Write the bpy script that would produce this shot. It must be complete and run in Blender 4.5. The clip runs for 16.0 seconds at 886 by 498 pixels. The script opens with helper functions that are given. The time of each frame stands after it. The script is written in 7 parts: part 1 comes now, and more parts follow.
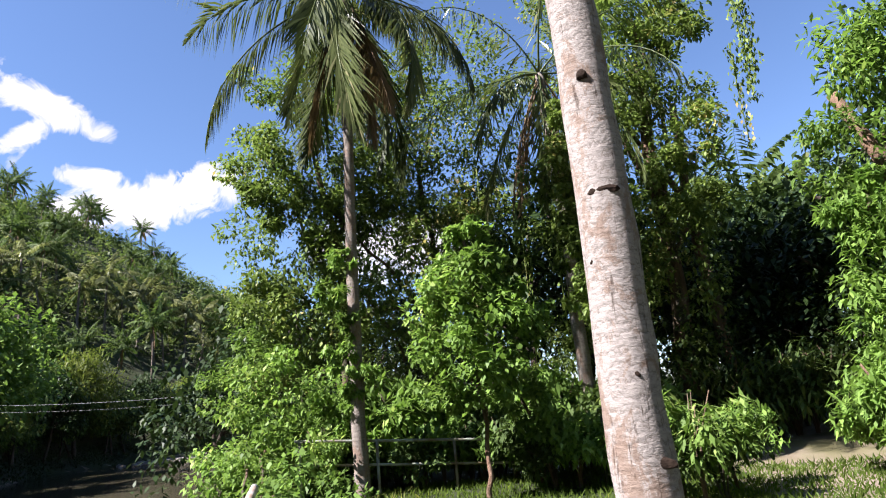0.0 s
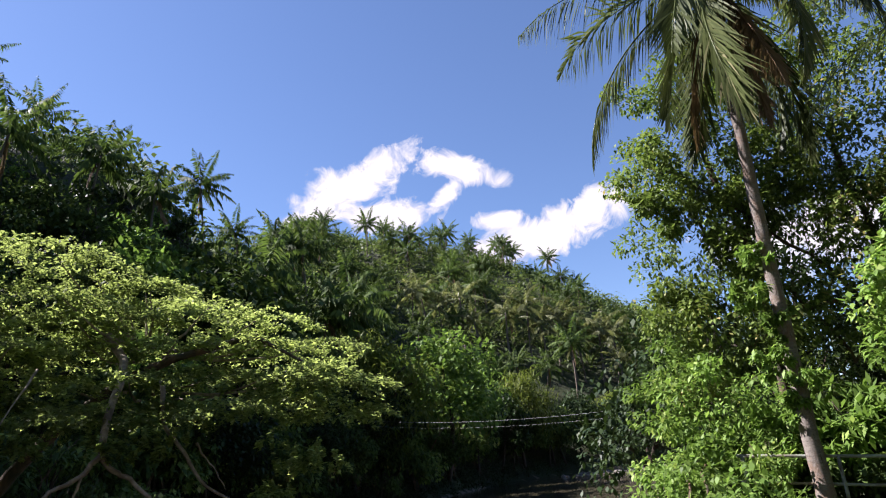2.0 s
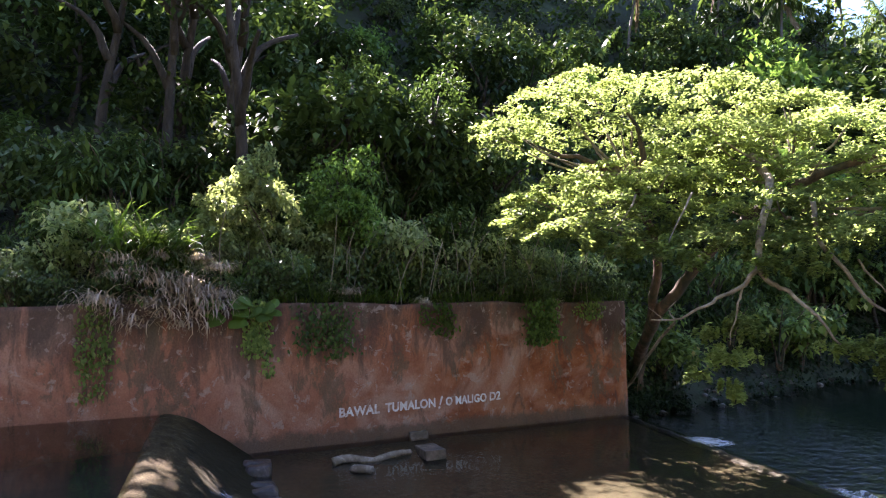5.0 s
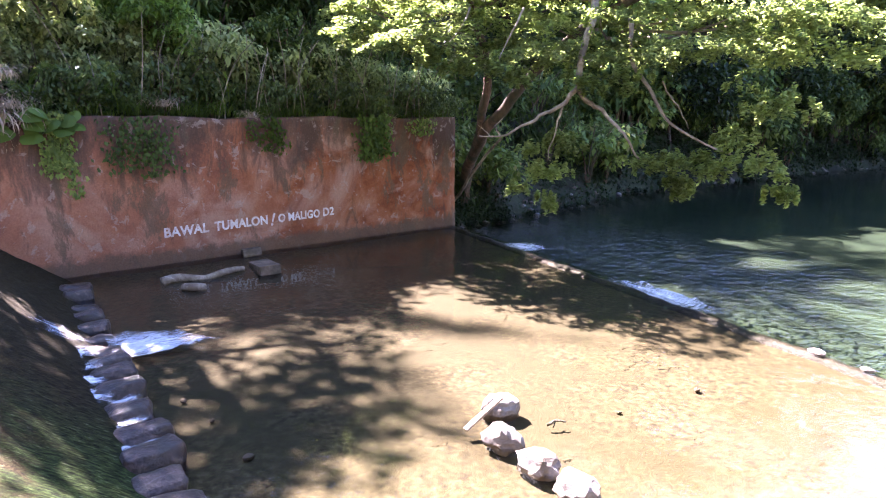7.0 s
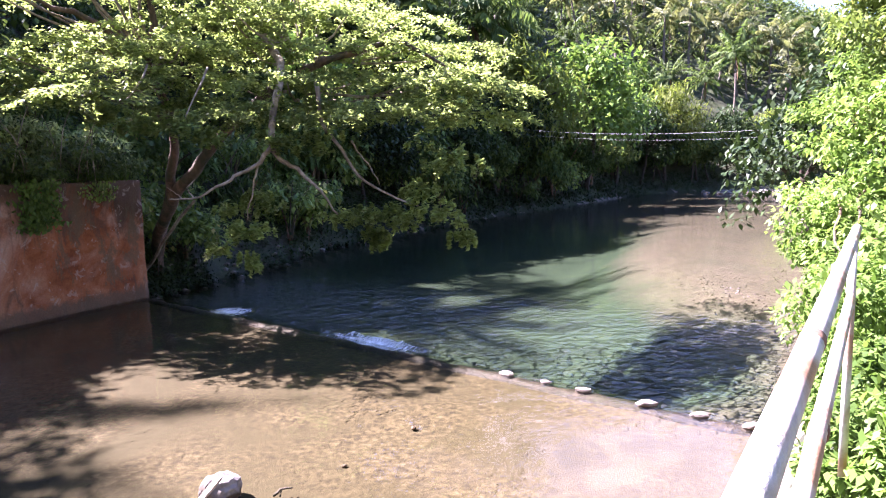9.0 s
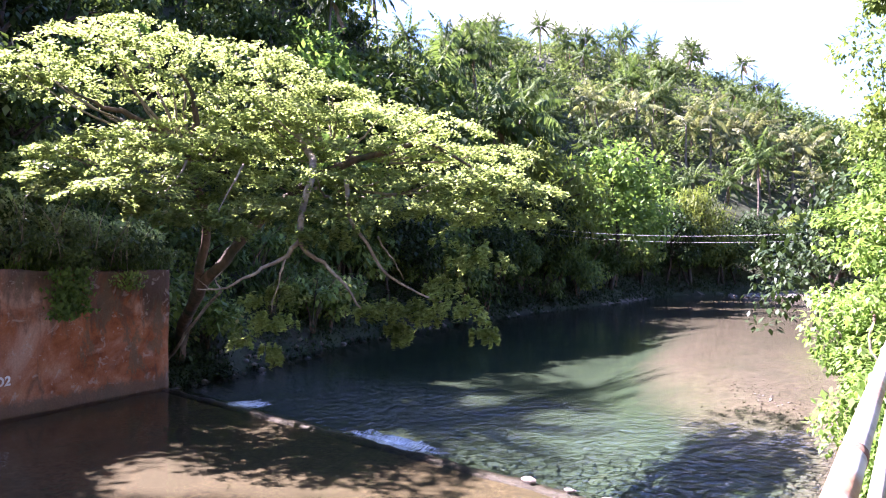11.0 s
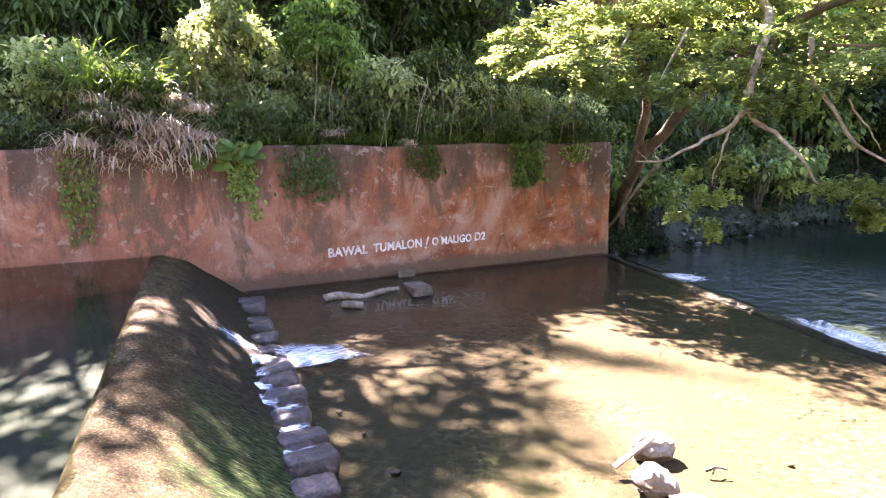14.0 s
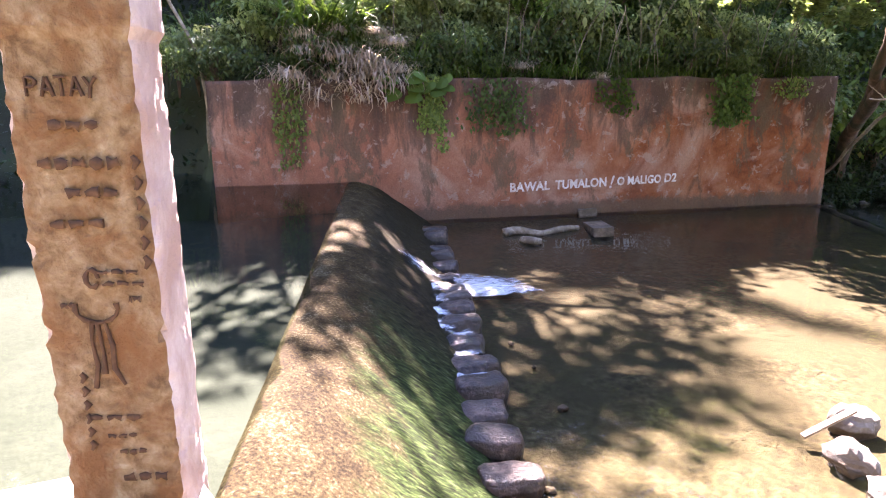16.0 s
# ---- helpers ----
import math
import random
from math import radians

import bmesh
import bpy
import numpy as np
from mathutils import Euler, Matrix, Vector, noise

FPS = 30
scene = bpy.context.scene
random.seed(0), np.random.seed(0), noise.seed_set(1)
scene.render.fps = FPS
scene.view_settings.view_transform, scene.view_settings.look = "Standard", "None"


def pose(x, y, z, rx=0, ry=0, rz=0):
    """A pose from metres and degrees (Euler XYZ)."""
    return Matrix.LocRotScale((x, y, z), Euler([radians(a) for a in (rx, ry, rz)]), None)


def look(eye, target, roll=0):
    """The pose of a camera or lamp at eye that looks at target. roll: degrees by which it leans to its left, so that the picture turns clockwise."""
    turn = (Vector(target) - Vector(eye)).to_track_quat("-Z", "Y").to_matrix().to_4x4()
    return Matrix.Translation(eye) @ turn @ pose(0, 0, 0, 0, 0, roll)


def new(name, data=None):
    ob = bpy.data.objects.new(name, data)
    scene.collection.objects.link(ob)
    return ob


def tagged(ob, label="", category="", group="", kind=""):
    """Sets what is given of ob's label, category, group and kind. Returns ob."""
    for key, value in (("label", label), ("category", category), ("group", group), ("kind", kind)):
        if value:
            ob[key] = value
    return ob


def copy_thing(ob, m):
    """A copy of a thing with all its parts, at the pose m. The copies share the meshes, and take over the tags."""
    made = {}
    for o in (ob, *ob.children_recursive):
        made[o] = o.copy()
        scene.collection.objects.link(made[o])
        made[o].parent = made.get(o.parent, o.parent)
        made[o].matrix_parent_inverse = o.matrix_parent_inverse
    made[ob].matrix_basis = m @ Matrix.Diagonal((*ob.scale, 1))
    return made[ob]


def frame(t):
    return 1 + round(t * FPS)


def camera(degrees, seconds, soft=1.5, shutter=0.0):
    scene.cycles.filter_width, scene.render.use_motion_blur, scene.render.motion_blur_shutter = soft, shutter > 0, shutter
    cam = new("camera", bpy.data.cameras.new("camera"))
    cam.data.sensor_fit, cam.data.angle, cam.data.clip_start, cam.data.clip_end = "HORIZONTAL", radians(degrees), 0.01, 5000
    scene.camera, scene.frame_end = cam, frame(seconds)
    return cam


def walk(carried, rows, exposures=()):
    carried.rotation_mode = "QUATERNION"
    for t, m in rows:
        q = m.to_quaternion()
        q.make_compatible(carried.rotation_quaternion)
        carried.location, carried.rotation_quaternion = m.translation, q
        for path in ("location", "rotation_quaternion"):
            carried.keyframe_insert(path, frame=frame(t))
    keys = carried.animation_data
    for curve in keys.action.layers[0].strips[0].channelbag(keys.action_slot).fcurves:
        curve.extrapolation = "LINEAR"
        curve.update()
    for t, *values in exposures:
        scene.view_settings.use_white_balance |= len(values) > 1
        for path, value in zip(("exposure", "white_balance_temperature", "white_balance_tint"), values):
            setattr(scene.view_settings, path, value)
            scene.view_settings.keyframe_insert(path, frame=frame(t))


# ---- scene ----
EYE = (0.0, 0.0, 4.2)
cam = camera(68.8, 16.0, soft=1.1)
# seconds, turn to the left of +y, tilt upwards, lean (degrees)
PATH = [
    (0.0, -63.94, 13.92, -5.11),
    (0.5, -54.56, 14.19, -6.40),
    (1.0, -44.87, 14.24, -5.87),
    (1.5, -36.37, 15.62, -5.06),
    (2.0, -28.75, 18.11, -5.01),
    (2.5, -19.63, 20.03, -4.62),
    (3.0, -10.27, 22.21, -4.46),
    (3.5, 2.64, 22.75, -2.28),
    (4.0, 13.49, 20.23, -0.89),
    (4.2, 17.22, 17.14, -0.73),
    (4.7, 23.20, 9.80, -0.70),
    (5.25, 26.20, 0.50, -0.65),
    (5.8, 24.90, -5.60, -0.60),
    (6.3, 19.89, -8.68, -0.65),
    (6.5, 16.78, -9.94, -0.67),
    (7.0, 10.82, -11.43, 0.22),
    (7.5, 4.48, -9.98, 0.31),
    (8.0, -2.16, -8.33, -0.06),
    (8.5, -9.10, -7.38, -0.51),
    (9.0, -15.04, -6.62, -1.37),
    (9.2, -16.33, -5.59, -1.67),
    (9.7, -18.60, -3.00, -1.30),
    (10.25, -19.00, 0.00, -0.70),
    (10.8, -15.00, 1.90, -0.10),
    (11.3, -10.68, 1.63, 0.19),
    (11.5, -9.50, 0.97, 0.62),
    (12.0, -6.06, -0.95, 0.83),
    (12.5, 0.27, -2.84, 0.99),
    (13.0, 6.79, -5.09, 0.93),
    (13.5, 13.88, -7.82, 0.09),
    (14.0, 24.27, -9.15, -0.52),
    (14.5, 30.83, -10.84, -0.86),
    (15.0, 35.15, -13.54, -0.42),
    (15.5, 36.34, -14.21, 0.08),
    (16.0, 40.45, -14.72, -0.23),
]
DRIFT = [(0.0, 0.045, -0.08), (0.5, 0.017, -0.03), (1.0, 0.0, 0.0), (14.0, 0.0, 0.0), (14.5, 0.005, 0.003), (15.0, 0.0, 0.0), (15.5, -0.008, -0.006), (16.0, 0.0, 0.0)]  # the small sway of the hand


def eye_at(t):
    dx, dy = (float(np.interp(t, [r[0] for r in DRIFT], [r[k] for r in DRIFT])) for k in (1, 2))
    return EYE[0] + dx, EYE[1] + dy, EYE[2]


walk(cam, [(t, pose(*eye_at(t), 90 + up, 0, left) @ pose(0, 0, 0, 0, 0, lean)) for t, left, up, lean in PATH],
     exposures=[(0.0, 2.11, 6230, 20), (0.8, 2.01, 6230, 21), (1.5, 1.81, 6230, 22), (3.0, 1.88, 6230, 26), (3.6, 2.08, 6230, 26), (4.2, 2.71, 6540, 26), (6.3, 4.62, 6140, 42), (8.0, 4.19, 6140, 42), (9.2, 3.8, 5890, 47), (11.3, 3.87, 5890, 48), (12.0, 4.12, 5890, 47), (13.2, 4.81, 6680, 44), (14.4, 5.08, 6820, 41), (16.0, 4.63, 6700, 40)])

# ---- sky and sun ----
SUN_AZ, SUN_EL = -50.0, 46.0  # degrees: from +y to the right, above the horizon
world = bpy.data.worlds.new("sky")
scene.world = world
world.use_nodes = True
wn = world.node_tree
sky = wn.nodes.new("ShaderNodeTexSky")
sky.sky_type, sky.sun_disc = "NISHITA", False
sky.sun_elevation, sky.sun_rotation = radians(SUN_EL), radians(SUN_AZ)
sky.air_density, sky.dust_density, sky.ozone_density = 1.0, 0.2, 5.0
wn.nodes["Background"].inputs[1].default_value = 0.05
wn.links.new(sky.outputs[0], wn.nodes["Background"].inputs[0])
lamp = bpy.data.lights.new("sun", "SUN")
lamp.energy, lamp.angle, lamp.color = 5.0, radians(0.55), (1.0, 0.97, 0.92)
sun = new("sun", lamp)
sa, se = radians(SUN_AZ), radians(SUN_EL)
sun.matrix_world = look((0, 0, 60), (-math.sin(sa) * math.cos(se), -math.cos(sa) * math.cos(se), 60 - math.sin(se)))

# ---- small tools ----

def part(name, data, material, parent=None, label="", smooth=False):
    """Link a bmesh or a mesh as one object, under a thing or at top level."""
    if isinstance(data, bmesh.types.BMesh):
        me = bpy.data.meshes.new(name)
        data.to_mesh(me)
        data.free()
    else:
        me = data
    if material is not None and not me.materials:
        me.materials.append(material)
    if smooth:
        me.polygons.foreach_set("use_smooth", np.ones(len(me.polygons), bool))
    ob = new(name, me)
    if parent is not None:
        ob.parent = parent
    return tagged(ob, label)


def thing(name, label, category, at=(0, 0, 0), group="", kind="", rz=0.0):
    ob = new(name)
    ob.empty_display_size = 0.2
    ob.matrix_basis = pose(*at, 0, 0, rz)
    return tagged(ob, label, category, group, kind)


def mesh_of(name, verts, faces):
    """A mesh from an array of corners and an array of quads or triangles."""
    verts, faces = np.asarray(verts, np.float32).reshape(-1, 3), np.asarray(faces, np.int32)
    me = bpy.data.meshes.new(name)
    k = faces.shape[1]
    me.vertices.add(len(verts))
    me.vertices.foreach_set("co", verts.ravel())
    me.loops.add(faces.size)
    me.loops.foreach_set("vertex_index", faces.ravel())
    me.polygons.add(len(faces))
    me.polygons.foreach_set("loop_start", np.arange(0, faces.size, k, dtype=np.int32))
    me.update(calc_edges=True)
    return me


def joined(name, pieces):
    """One mesh out of (verts, quads) pieces."""
    vs, fs, n = [], [], 0
    for v, f in pieces:
        v = np.asarray(v, np.float32).reshape(-1, 3)
        vs.append(v)
        fs.append(np.asarray(f, np.int32) + n)
        n += len(v)
    return mesh_of(name, np.concatenate(vs), np.concatenate(fs))


def unit(v):
    return v / (np.linalg.norm(v, axis=-1, keepdims=True) + 1e-9)


def leaves(centres, axes, normals, length, width, fold=0.12):
    """Leaf blades: a kite of two folded halves for each centre."""
    n = len(centres)
    axes = unit(axes)
    side = unit(np.cross(normals, axes))
    up = np.cross(axes, side)
    L = (np.ones(n) * length)[:, None]
    Wd = (np.ones(n) * width)[:, None]
    base, tip = centres - axes * L * 0.5, centres + axes * L * 0.5
    mid = centres - axes * L * 0.08
    a, b = mid + side * Wd * 0.5 + up * Wd * fold, mid - side * Wd * 0.5 + up * Wd * fold
    v = np.stack([base, a, tip, b], 1).reshape(-1, 3)
    f = np.arange(4 * n).reshape(n, 4)
    return v, f


def tube(points, radii, seg=8, cap=True):
    """A tapering tube along a line of points, as (verts, quads)."""
    p = np.asarray(points, float)
    r = np.ones(len(p)) * np.asarray(radii, float)
    t = unit(np.gradient(p, axis=0))
    ref = np.array([0.0, 0.0, 1.0]) if abs(t[:, 2]).mean() < 0.8 else np.array([1.0, 0.0, 0.0])
    s = unit(np.cross(t, ref))
    u = np.cross(s, t)
    ang = np.linspace(0, 2 * np.pi, seg, endpoint=False)
    ring = (np.cos(ang)[None, :, None] * s[:, None] + np.sin(ang)[None, :, None] * u[:, None]) * r[:, None, None] + p[:, None]
    v = ring.reshape(-1, 3)
    i, j = np.meshgrid(np.arange(len(p) - 1), np.arange(seg), indexing="ij")
    k = (j + 1) % seg
    f = np.stack([i * seg + j, i * seg + k, (i + 1) * seg + k, (i + 1) * seg + j], -1).reshape(-1, 4)
    if cap:
        n0 = len(v)
        v = np.concatenate([v, p[:1], p[-1:]])
        jj = np.arange(0, seg, 2)
        top = (len(p) - 1) * seg
        f = np.concatenate([f,
                            np.stack([np.full(len(jj), n0), (jj + 2) % seg, (jj + 1) % seg, jj], -1),
                            np.stack([np.full(len(jj), n0 + 1), top + jj, top + (jj + 1) % seg, top + (jj + 2) % seg], -1)])
    return v, f


def bend(points, n=24, wob=0.0, seed=0):
    """A smooth line through the given points, a little uneven."""
    p = np.asarray(points, float)
    d = np.r_[0, np.cumsum(np.linalg.norm(np.diff(p, axis=0), axis=1))]
    t = np.linspace(0, d[-1], n)
    m = np.gradient(p, d, axis=0)
    k = np.clip(np.searchsorted(d, t) - 1, 0, len(p) - 2)
    h = (d[k + 1] - d[k])[:, None]
    s = ((t - d[k])[:, None]) / h
    out = (2 * s**3 - 3 * s**2 + 1) * p[k] + (s**3 - 2 * s**2 + s) * h * m[k] + (-2 * s**3 + 3 * s**2) * p[k + 1] + (s**3 - s**2) * h * m[k + 1]
    if wob:
        g = np.random.default_rng(seed)
        w = np.cumsum(g.normal(0, wob, (n, 3)), axis=0)
        w -= np.linspace(0, 1, n)[:, None] * w[-1]
        out = out + w
    return out


def box(x0, y0, z0, x1, y1, z1, bevel=0.0, cuts=0):
    bm = bmesh.new()
    bmesh.ops.create_cube(bm, size=1.0, matrix=Matrix.Translation(((x0 + x1) / 2, (y0 + y1) / 2, (z0 + z1) / 2)) @ Matrix.Diagonal((x1 - x0, y1 - y0, z1 - z0, 1)))
    if bevel:
        bmesh.ops.bevel(bm, geom=bm.edges[:], offset=bevel, segments=2, affect="EDGES", profile=0.5)
    if cuts:
        bmesh.ops.subdivide_edges(bm, edges=bm.edges[:], cuts=cuts, use_grid_fill=True)
    return bm


def rough(bm, amount, scale=1.0, shift=(0, 0, 0)):
    for v in bm.verts:
        v.co += noise.noise_vector(v.co * scale + Vector(shift)) * amount
    return bm


# ---- materials ----
def shader(name):
    m = bpy.data.materials.new(name)
    m.use_nodes = True
    t = m.node_tree
    return m, t, t.nodes, t.links, t.nodes["Principled BSDF"]


def ramp(nodes, stops):
    r = nodes.new("ShaderNodeValToRGB")
    e = r.color_ramp.elements
    while len(e) < len(stops):
        e.new(0.5)
    for el, (pos, col) in zip(e, stops):
        el.position, el.color = pos, (*col, 1)
    return r


def noise_node(nodes, links, coord, scale, detail=4, rough_=0.55, distort=0.0, stretch=None):
    n = nodes.new("ShaderNodeTexNoise")
    n.inputs["Scale"].default_value, n.inputs["Detail"].default_value = scale, detail
    n.inputs["Roughness"].default_value, n.inputs["Distortion"].default_value = rough_, distort
    if stretch:
        mp = nodes.new("ShaderNodeMapping")
        mp.inputs["Scale"].default_value = stretch
        links.new(coord, mp.inputs[0])
        coord = mp.outputs[0]
    links.new(coord, n.inputs["Vector"])
    return n


def mixed(nodes, links, fac, a, b, mode="MIX"):
    m = nodes.new("ShaderNodeMix")
    m.data_type, m.blend_type = "RGBA", mode
    for sock, val in ((m.inputs[0], fac), (m.inputs[6], a), (m.inputs[7], b)):
        if isinstance(val, (int, float)):
            sock.default_value = val
        elif isinstance(val, tuple):
            sock.default_value = (*val, 1)
        else:
            links.new(val, sock)
    return m.outputs[2]


def surface(name, stops, scale=2.0, stain=None, stain_scale=0.4, rough_=0.85, bump=0.3, bump_scale=25.0, stretch=None, spec=0.3, metal=0.0, distort=0.4):
    """A weathered surface: grain through a ramp, stains at a larger scale, fine relief."""
    m, t, nodes, links, p = shader(name)
    co = nodes.new("ShaderNodeNewGeometry").outputs["Position"]
    n1 = noise_node(nodes, links, co, scale, 6, 0.6, distort, stretch)
    r = ramp(nodes, stops)
    links.new(n1.outputs[0], r.inputs[0])
    col = r.outputs[0]
    if stain:
        n2 = noise_node(nodes, links, co, stain_scale, 5, 0.6, 0.6, stretch)
        r2 = ramp(nodes, [(0.42, (0, 0, 0)), (0.62, (1, 1, 1))])
        links.new(n2.outputs[0], r2.inputs[0])
        col = mixed(nodes, links, r2.outputs[0], col, stain)
    links.new(col, p.inputs["Base Color"])
    p.inputs["Roughness"].default_value, p.inputs["Metallic"].default_value = rough_, metal
    p.inputs["Specular IOR Level"].default_value = spec
    n3 = noise_node(nodes, links, co, bump_scale, 5, 0.65)
    b = nodes.new("ShaderNodeBump")
    b.inputs["Strength"].default_value, b.inputs["Distance"].default_value = bump, 0.05
    links.new(n3.outputs[0], b.inputs["Height"])
    links.new(b.outputs[0], p.inputs["Normal"])
    return m


def leaf_paint(name, dark, light, accent=None, glow=0.4, rough_=0.5, patch=0.35):
    """Leaves: each blade its own shade, larger patches, light passing through."""
    m, t, nodes, links, p = shader(name)
    geo = nodes.new("ShaderNodeNewGeometry")
    info = nodes.new("ShaderNodeObjectInfo")
    stops = [(0.0, dark), (0.75, light)] + ([(0.9, accent)] if accent else [])
    r = ramp(nodes, stops)
    n1 = noise_node(nodes, links, geo.outputs["Position"], patch, 3)
    add = nodes.new("ShaderNodeMath")
    add.operation = "MULTIPLY_ADD"
    links.new(geo.outputs["Random Per Island"], add.inputs[0])
    add.inputs[1].default_value = 0.62
    sub = nodes.new("ShaderNodeMath")
    sub.operation = "MULTIPLY_ADD"
    links.new(n1.outputs[0], sub.inputs[0])
    sub.inputs[1].default_value, sub.inputs[2].default_value = 0.9, -0.28
    links.new(sub.outputs[0], add.inputs[2])
    links.new(add.outputs[0], r.inputs[0])
    hsv = nodes.new("ShaderNodeHueSaturation")
    mm = nodes.new("ShaderNodeMapRange")
    mm.inputs["To Min"].default_value, mm.inputs["To Max"].default_value = 0.75, 1.25
    links.new(info.outputs["Random"], mm.inputs[0])
    links.new(mm.outputs[0], hsv.inputs["Value"])
    links.new(r.outputs[0], hsv.inputs["Color"])
    links.new(hsv.outputs[0], p.inputs["Base Color"])
    p.inputs["Roughness"].default_value = rough_
    p.inputs["Specular IOR Level"].default_value = 0.13
    tr = nodes.new("ShaderNodeBsdfTranslucent")
    bright = mixed(nodes, links, 1.0, hsv.outputs[0], (1.42, 1.48, 1.0), "MULTIPLY")
    links.new(bright, tr.inputs[0])
    mix = nodes.new("ShaderNodeMixShader")
    mix.inputs[0].default_value = glow
    links.new(p.outputs[0], mix.inputs[1])
    links.new(tr.outputs[0], mix.inputs[2])
    links.new(mix.outputs[0], nodes["Material Output"].inputs[0])
    return m


def water_paint(name, tint, ripple, bump, streak=(1, 1, 1), gloss=0.02, swell=0.1, ior=1.33, lively=None):
    """Clear water: tinted passage of light with a gloss that grows at low angles; lively: where the ripples are strong, from a line (nx, ny, offset) out to a distance."""
    m, t, nodes, links, p = shader(name)
    nodes.remove(p)
    co = nodes.new("ShaderNodeNewGeometry").outputs["Position"]
    n1 = noise_node(nodes, links, co, ripple, 3, 0.5, 0.6, streak)
    n2 = noise_node(nodes, links, co, ripple * 0.09, 3, 0.55, 0.5, streak)
    h = nodes.new("ShaderNodeMath")
    h.operation = "MULTIPLY"
    links.new(n1.outputs[0], h.inputs[0])
    calm = ramp(nodes, [(0.46, (0.06, 0.06, 0.06)), (0.64, (1, 1, 1))])
    links.new(n2.outputs[0], calm.inputs[0])
    wave_h = calm.outputs[0]
    if lively:
        off = nodes.new("ShaderNodeVectorMath")
        off.operation = "DOT_PRODUCT"
        links.new(co, off.inputs[0])
        off.inputs[1].default_value = (lively[0], lively[1], 0)
        near_ = nodes.new("ShaderNodeMapRange")
        near_.inputs["From Min"].default_value, near_.inputs["From Max"].default_value = lively[2] + lively[3] * 0.45, lively[2] + lively[3]
        near_.inputs["To Min"].default_value, near_.inputs["To Max"].default_value = 1.0, 0.05
        links.new(off.outputs["Value"], near_.inputs[0])
        wave_h = near_.outputs[0]
    links.new(wave_h, h.inputs[1])
    b = nodes.new("ShaderNodeBump")
    b.inputs["Strength"].default_value, b.inputs["Distance"].default_value = bump, swell
    links.new(h.outputs[0], b.inputs["Height"])
    g = nodes.new("ShaderNodeBsdfGlossy")
    g.inputs["Roughness"].default_value = gloss
    links.new(b.outputs[0], g.inputs["Normal"])
    tr = nodes.new("ShaderNodeBsdfTransparent")
    tr.inputs[0].default_value = (*tint, 1)
    fr = nodes.new("ShaderNodeFresnel")
    fr.inputs["IOR"].default_value = ior
    links.new(b.outputs[0], fr.inputs["Normal"])
    mix = nodes.new("ShaderNodeMixShader")
    links.new(fr.outputs[0], mix.inputs[0])
    links.new(tr.outputs[0], mix.inputs[1])
    links.new(g.outputs[0], mix.inputs[2])
    links.new(mix.outputs[0], nodes["Material Output"].inputs[0])
    return m


def paled(m):
    """The floor's colour turns paler towards the near end of the apron."""
    nodes, links = m.node_tree.nodes, m.node_tree.links
    p = nodes["Principled BSDF"]
    col = p.inputs["Base Color"].links[0].from_socket
    co = nodes.new("ShaderNodeNewGeometry").outputs["Position"]
    dot = nodes.new("ShaderNodeVectorMath")
    dot.operation = "DOT_PRODUCT"
    links.new(co, dot.inputs[0])
    dot.inputs[1].default_value = (-0.705, 0.709, 0)
    n1 = noise_node(nodes, links, co, 0.7, 6, 0.65, 0.5)
    add = nodes.new("ShaderNodeMath")
    add.operation = "MULTIPLY_ADD"
    links.new(n1.outputs[0], add.inputs[0])
    add.inputs[1].default_value = 7.0
    links.new(dot.outputs["Value"], add.inputs[2])
    mr = nodes.new("ShaderNodeMapRange")
    mr.inputs["From Min"].default_value, mr.inputs["From Max"].default_value = 8.5, 3.5
    mr.inputs["To Max"].default_value = 0.75
    links.new(add.outputs[0], mr.inputs[0])
    n2 = noise_node(nodes, links, co, 14, 8, 0.7)
    r2 = ramp(nodes, [(0.3, (0.0654, 0.0525, 0.0387)), (0.5, (0.0946, 0.0808, 0.0636)), (0.7, (0.125, 0.112, 0.0929))])
    links.new(n2.outputs[0], r2.inputs[0])
    links.new(mixed(nodes, links, mr.outputs[0], col, r2.outputs[0]), p.inputs["Base Color"])


M_GROUND = surface("forest soil", [(0.3, (0.0123, 0.0112, 0.0056)), (0.55, (0.0196, 0.0224, 0.0084)), (0.75, (0.0168, 0.0308, 0.00784))], 0.9, stain=(0.028, 0.0392, 0.0112), stain_scale=0.15, bump=0.6, bump_scale=6)
M_BED = surface("silt and algae on concrete", [(0.32, (0.0155, 0.0113, 0.00465)), (0.46, (0.0418, 0.0326, 0.0128)), (0.57, (0.0681, 0.0534, 0.0232)), (0.7, (0.105, 0.0852, 0.0465))], 9.0, stain=(0.0387, 0.0318, 0.012), stain_scale=0.35, rough_=0.9, bump=0.5, bump_scale=22)
paled(M_BED)
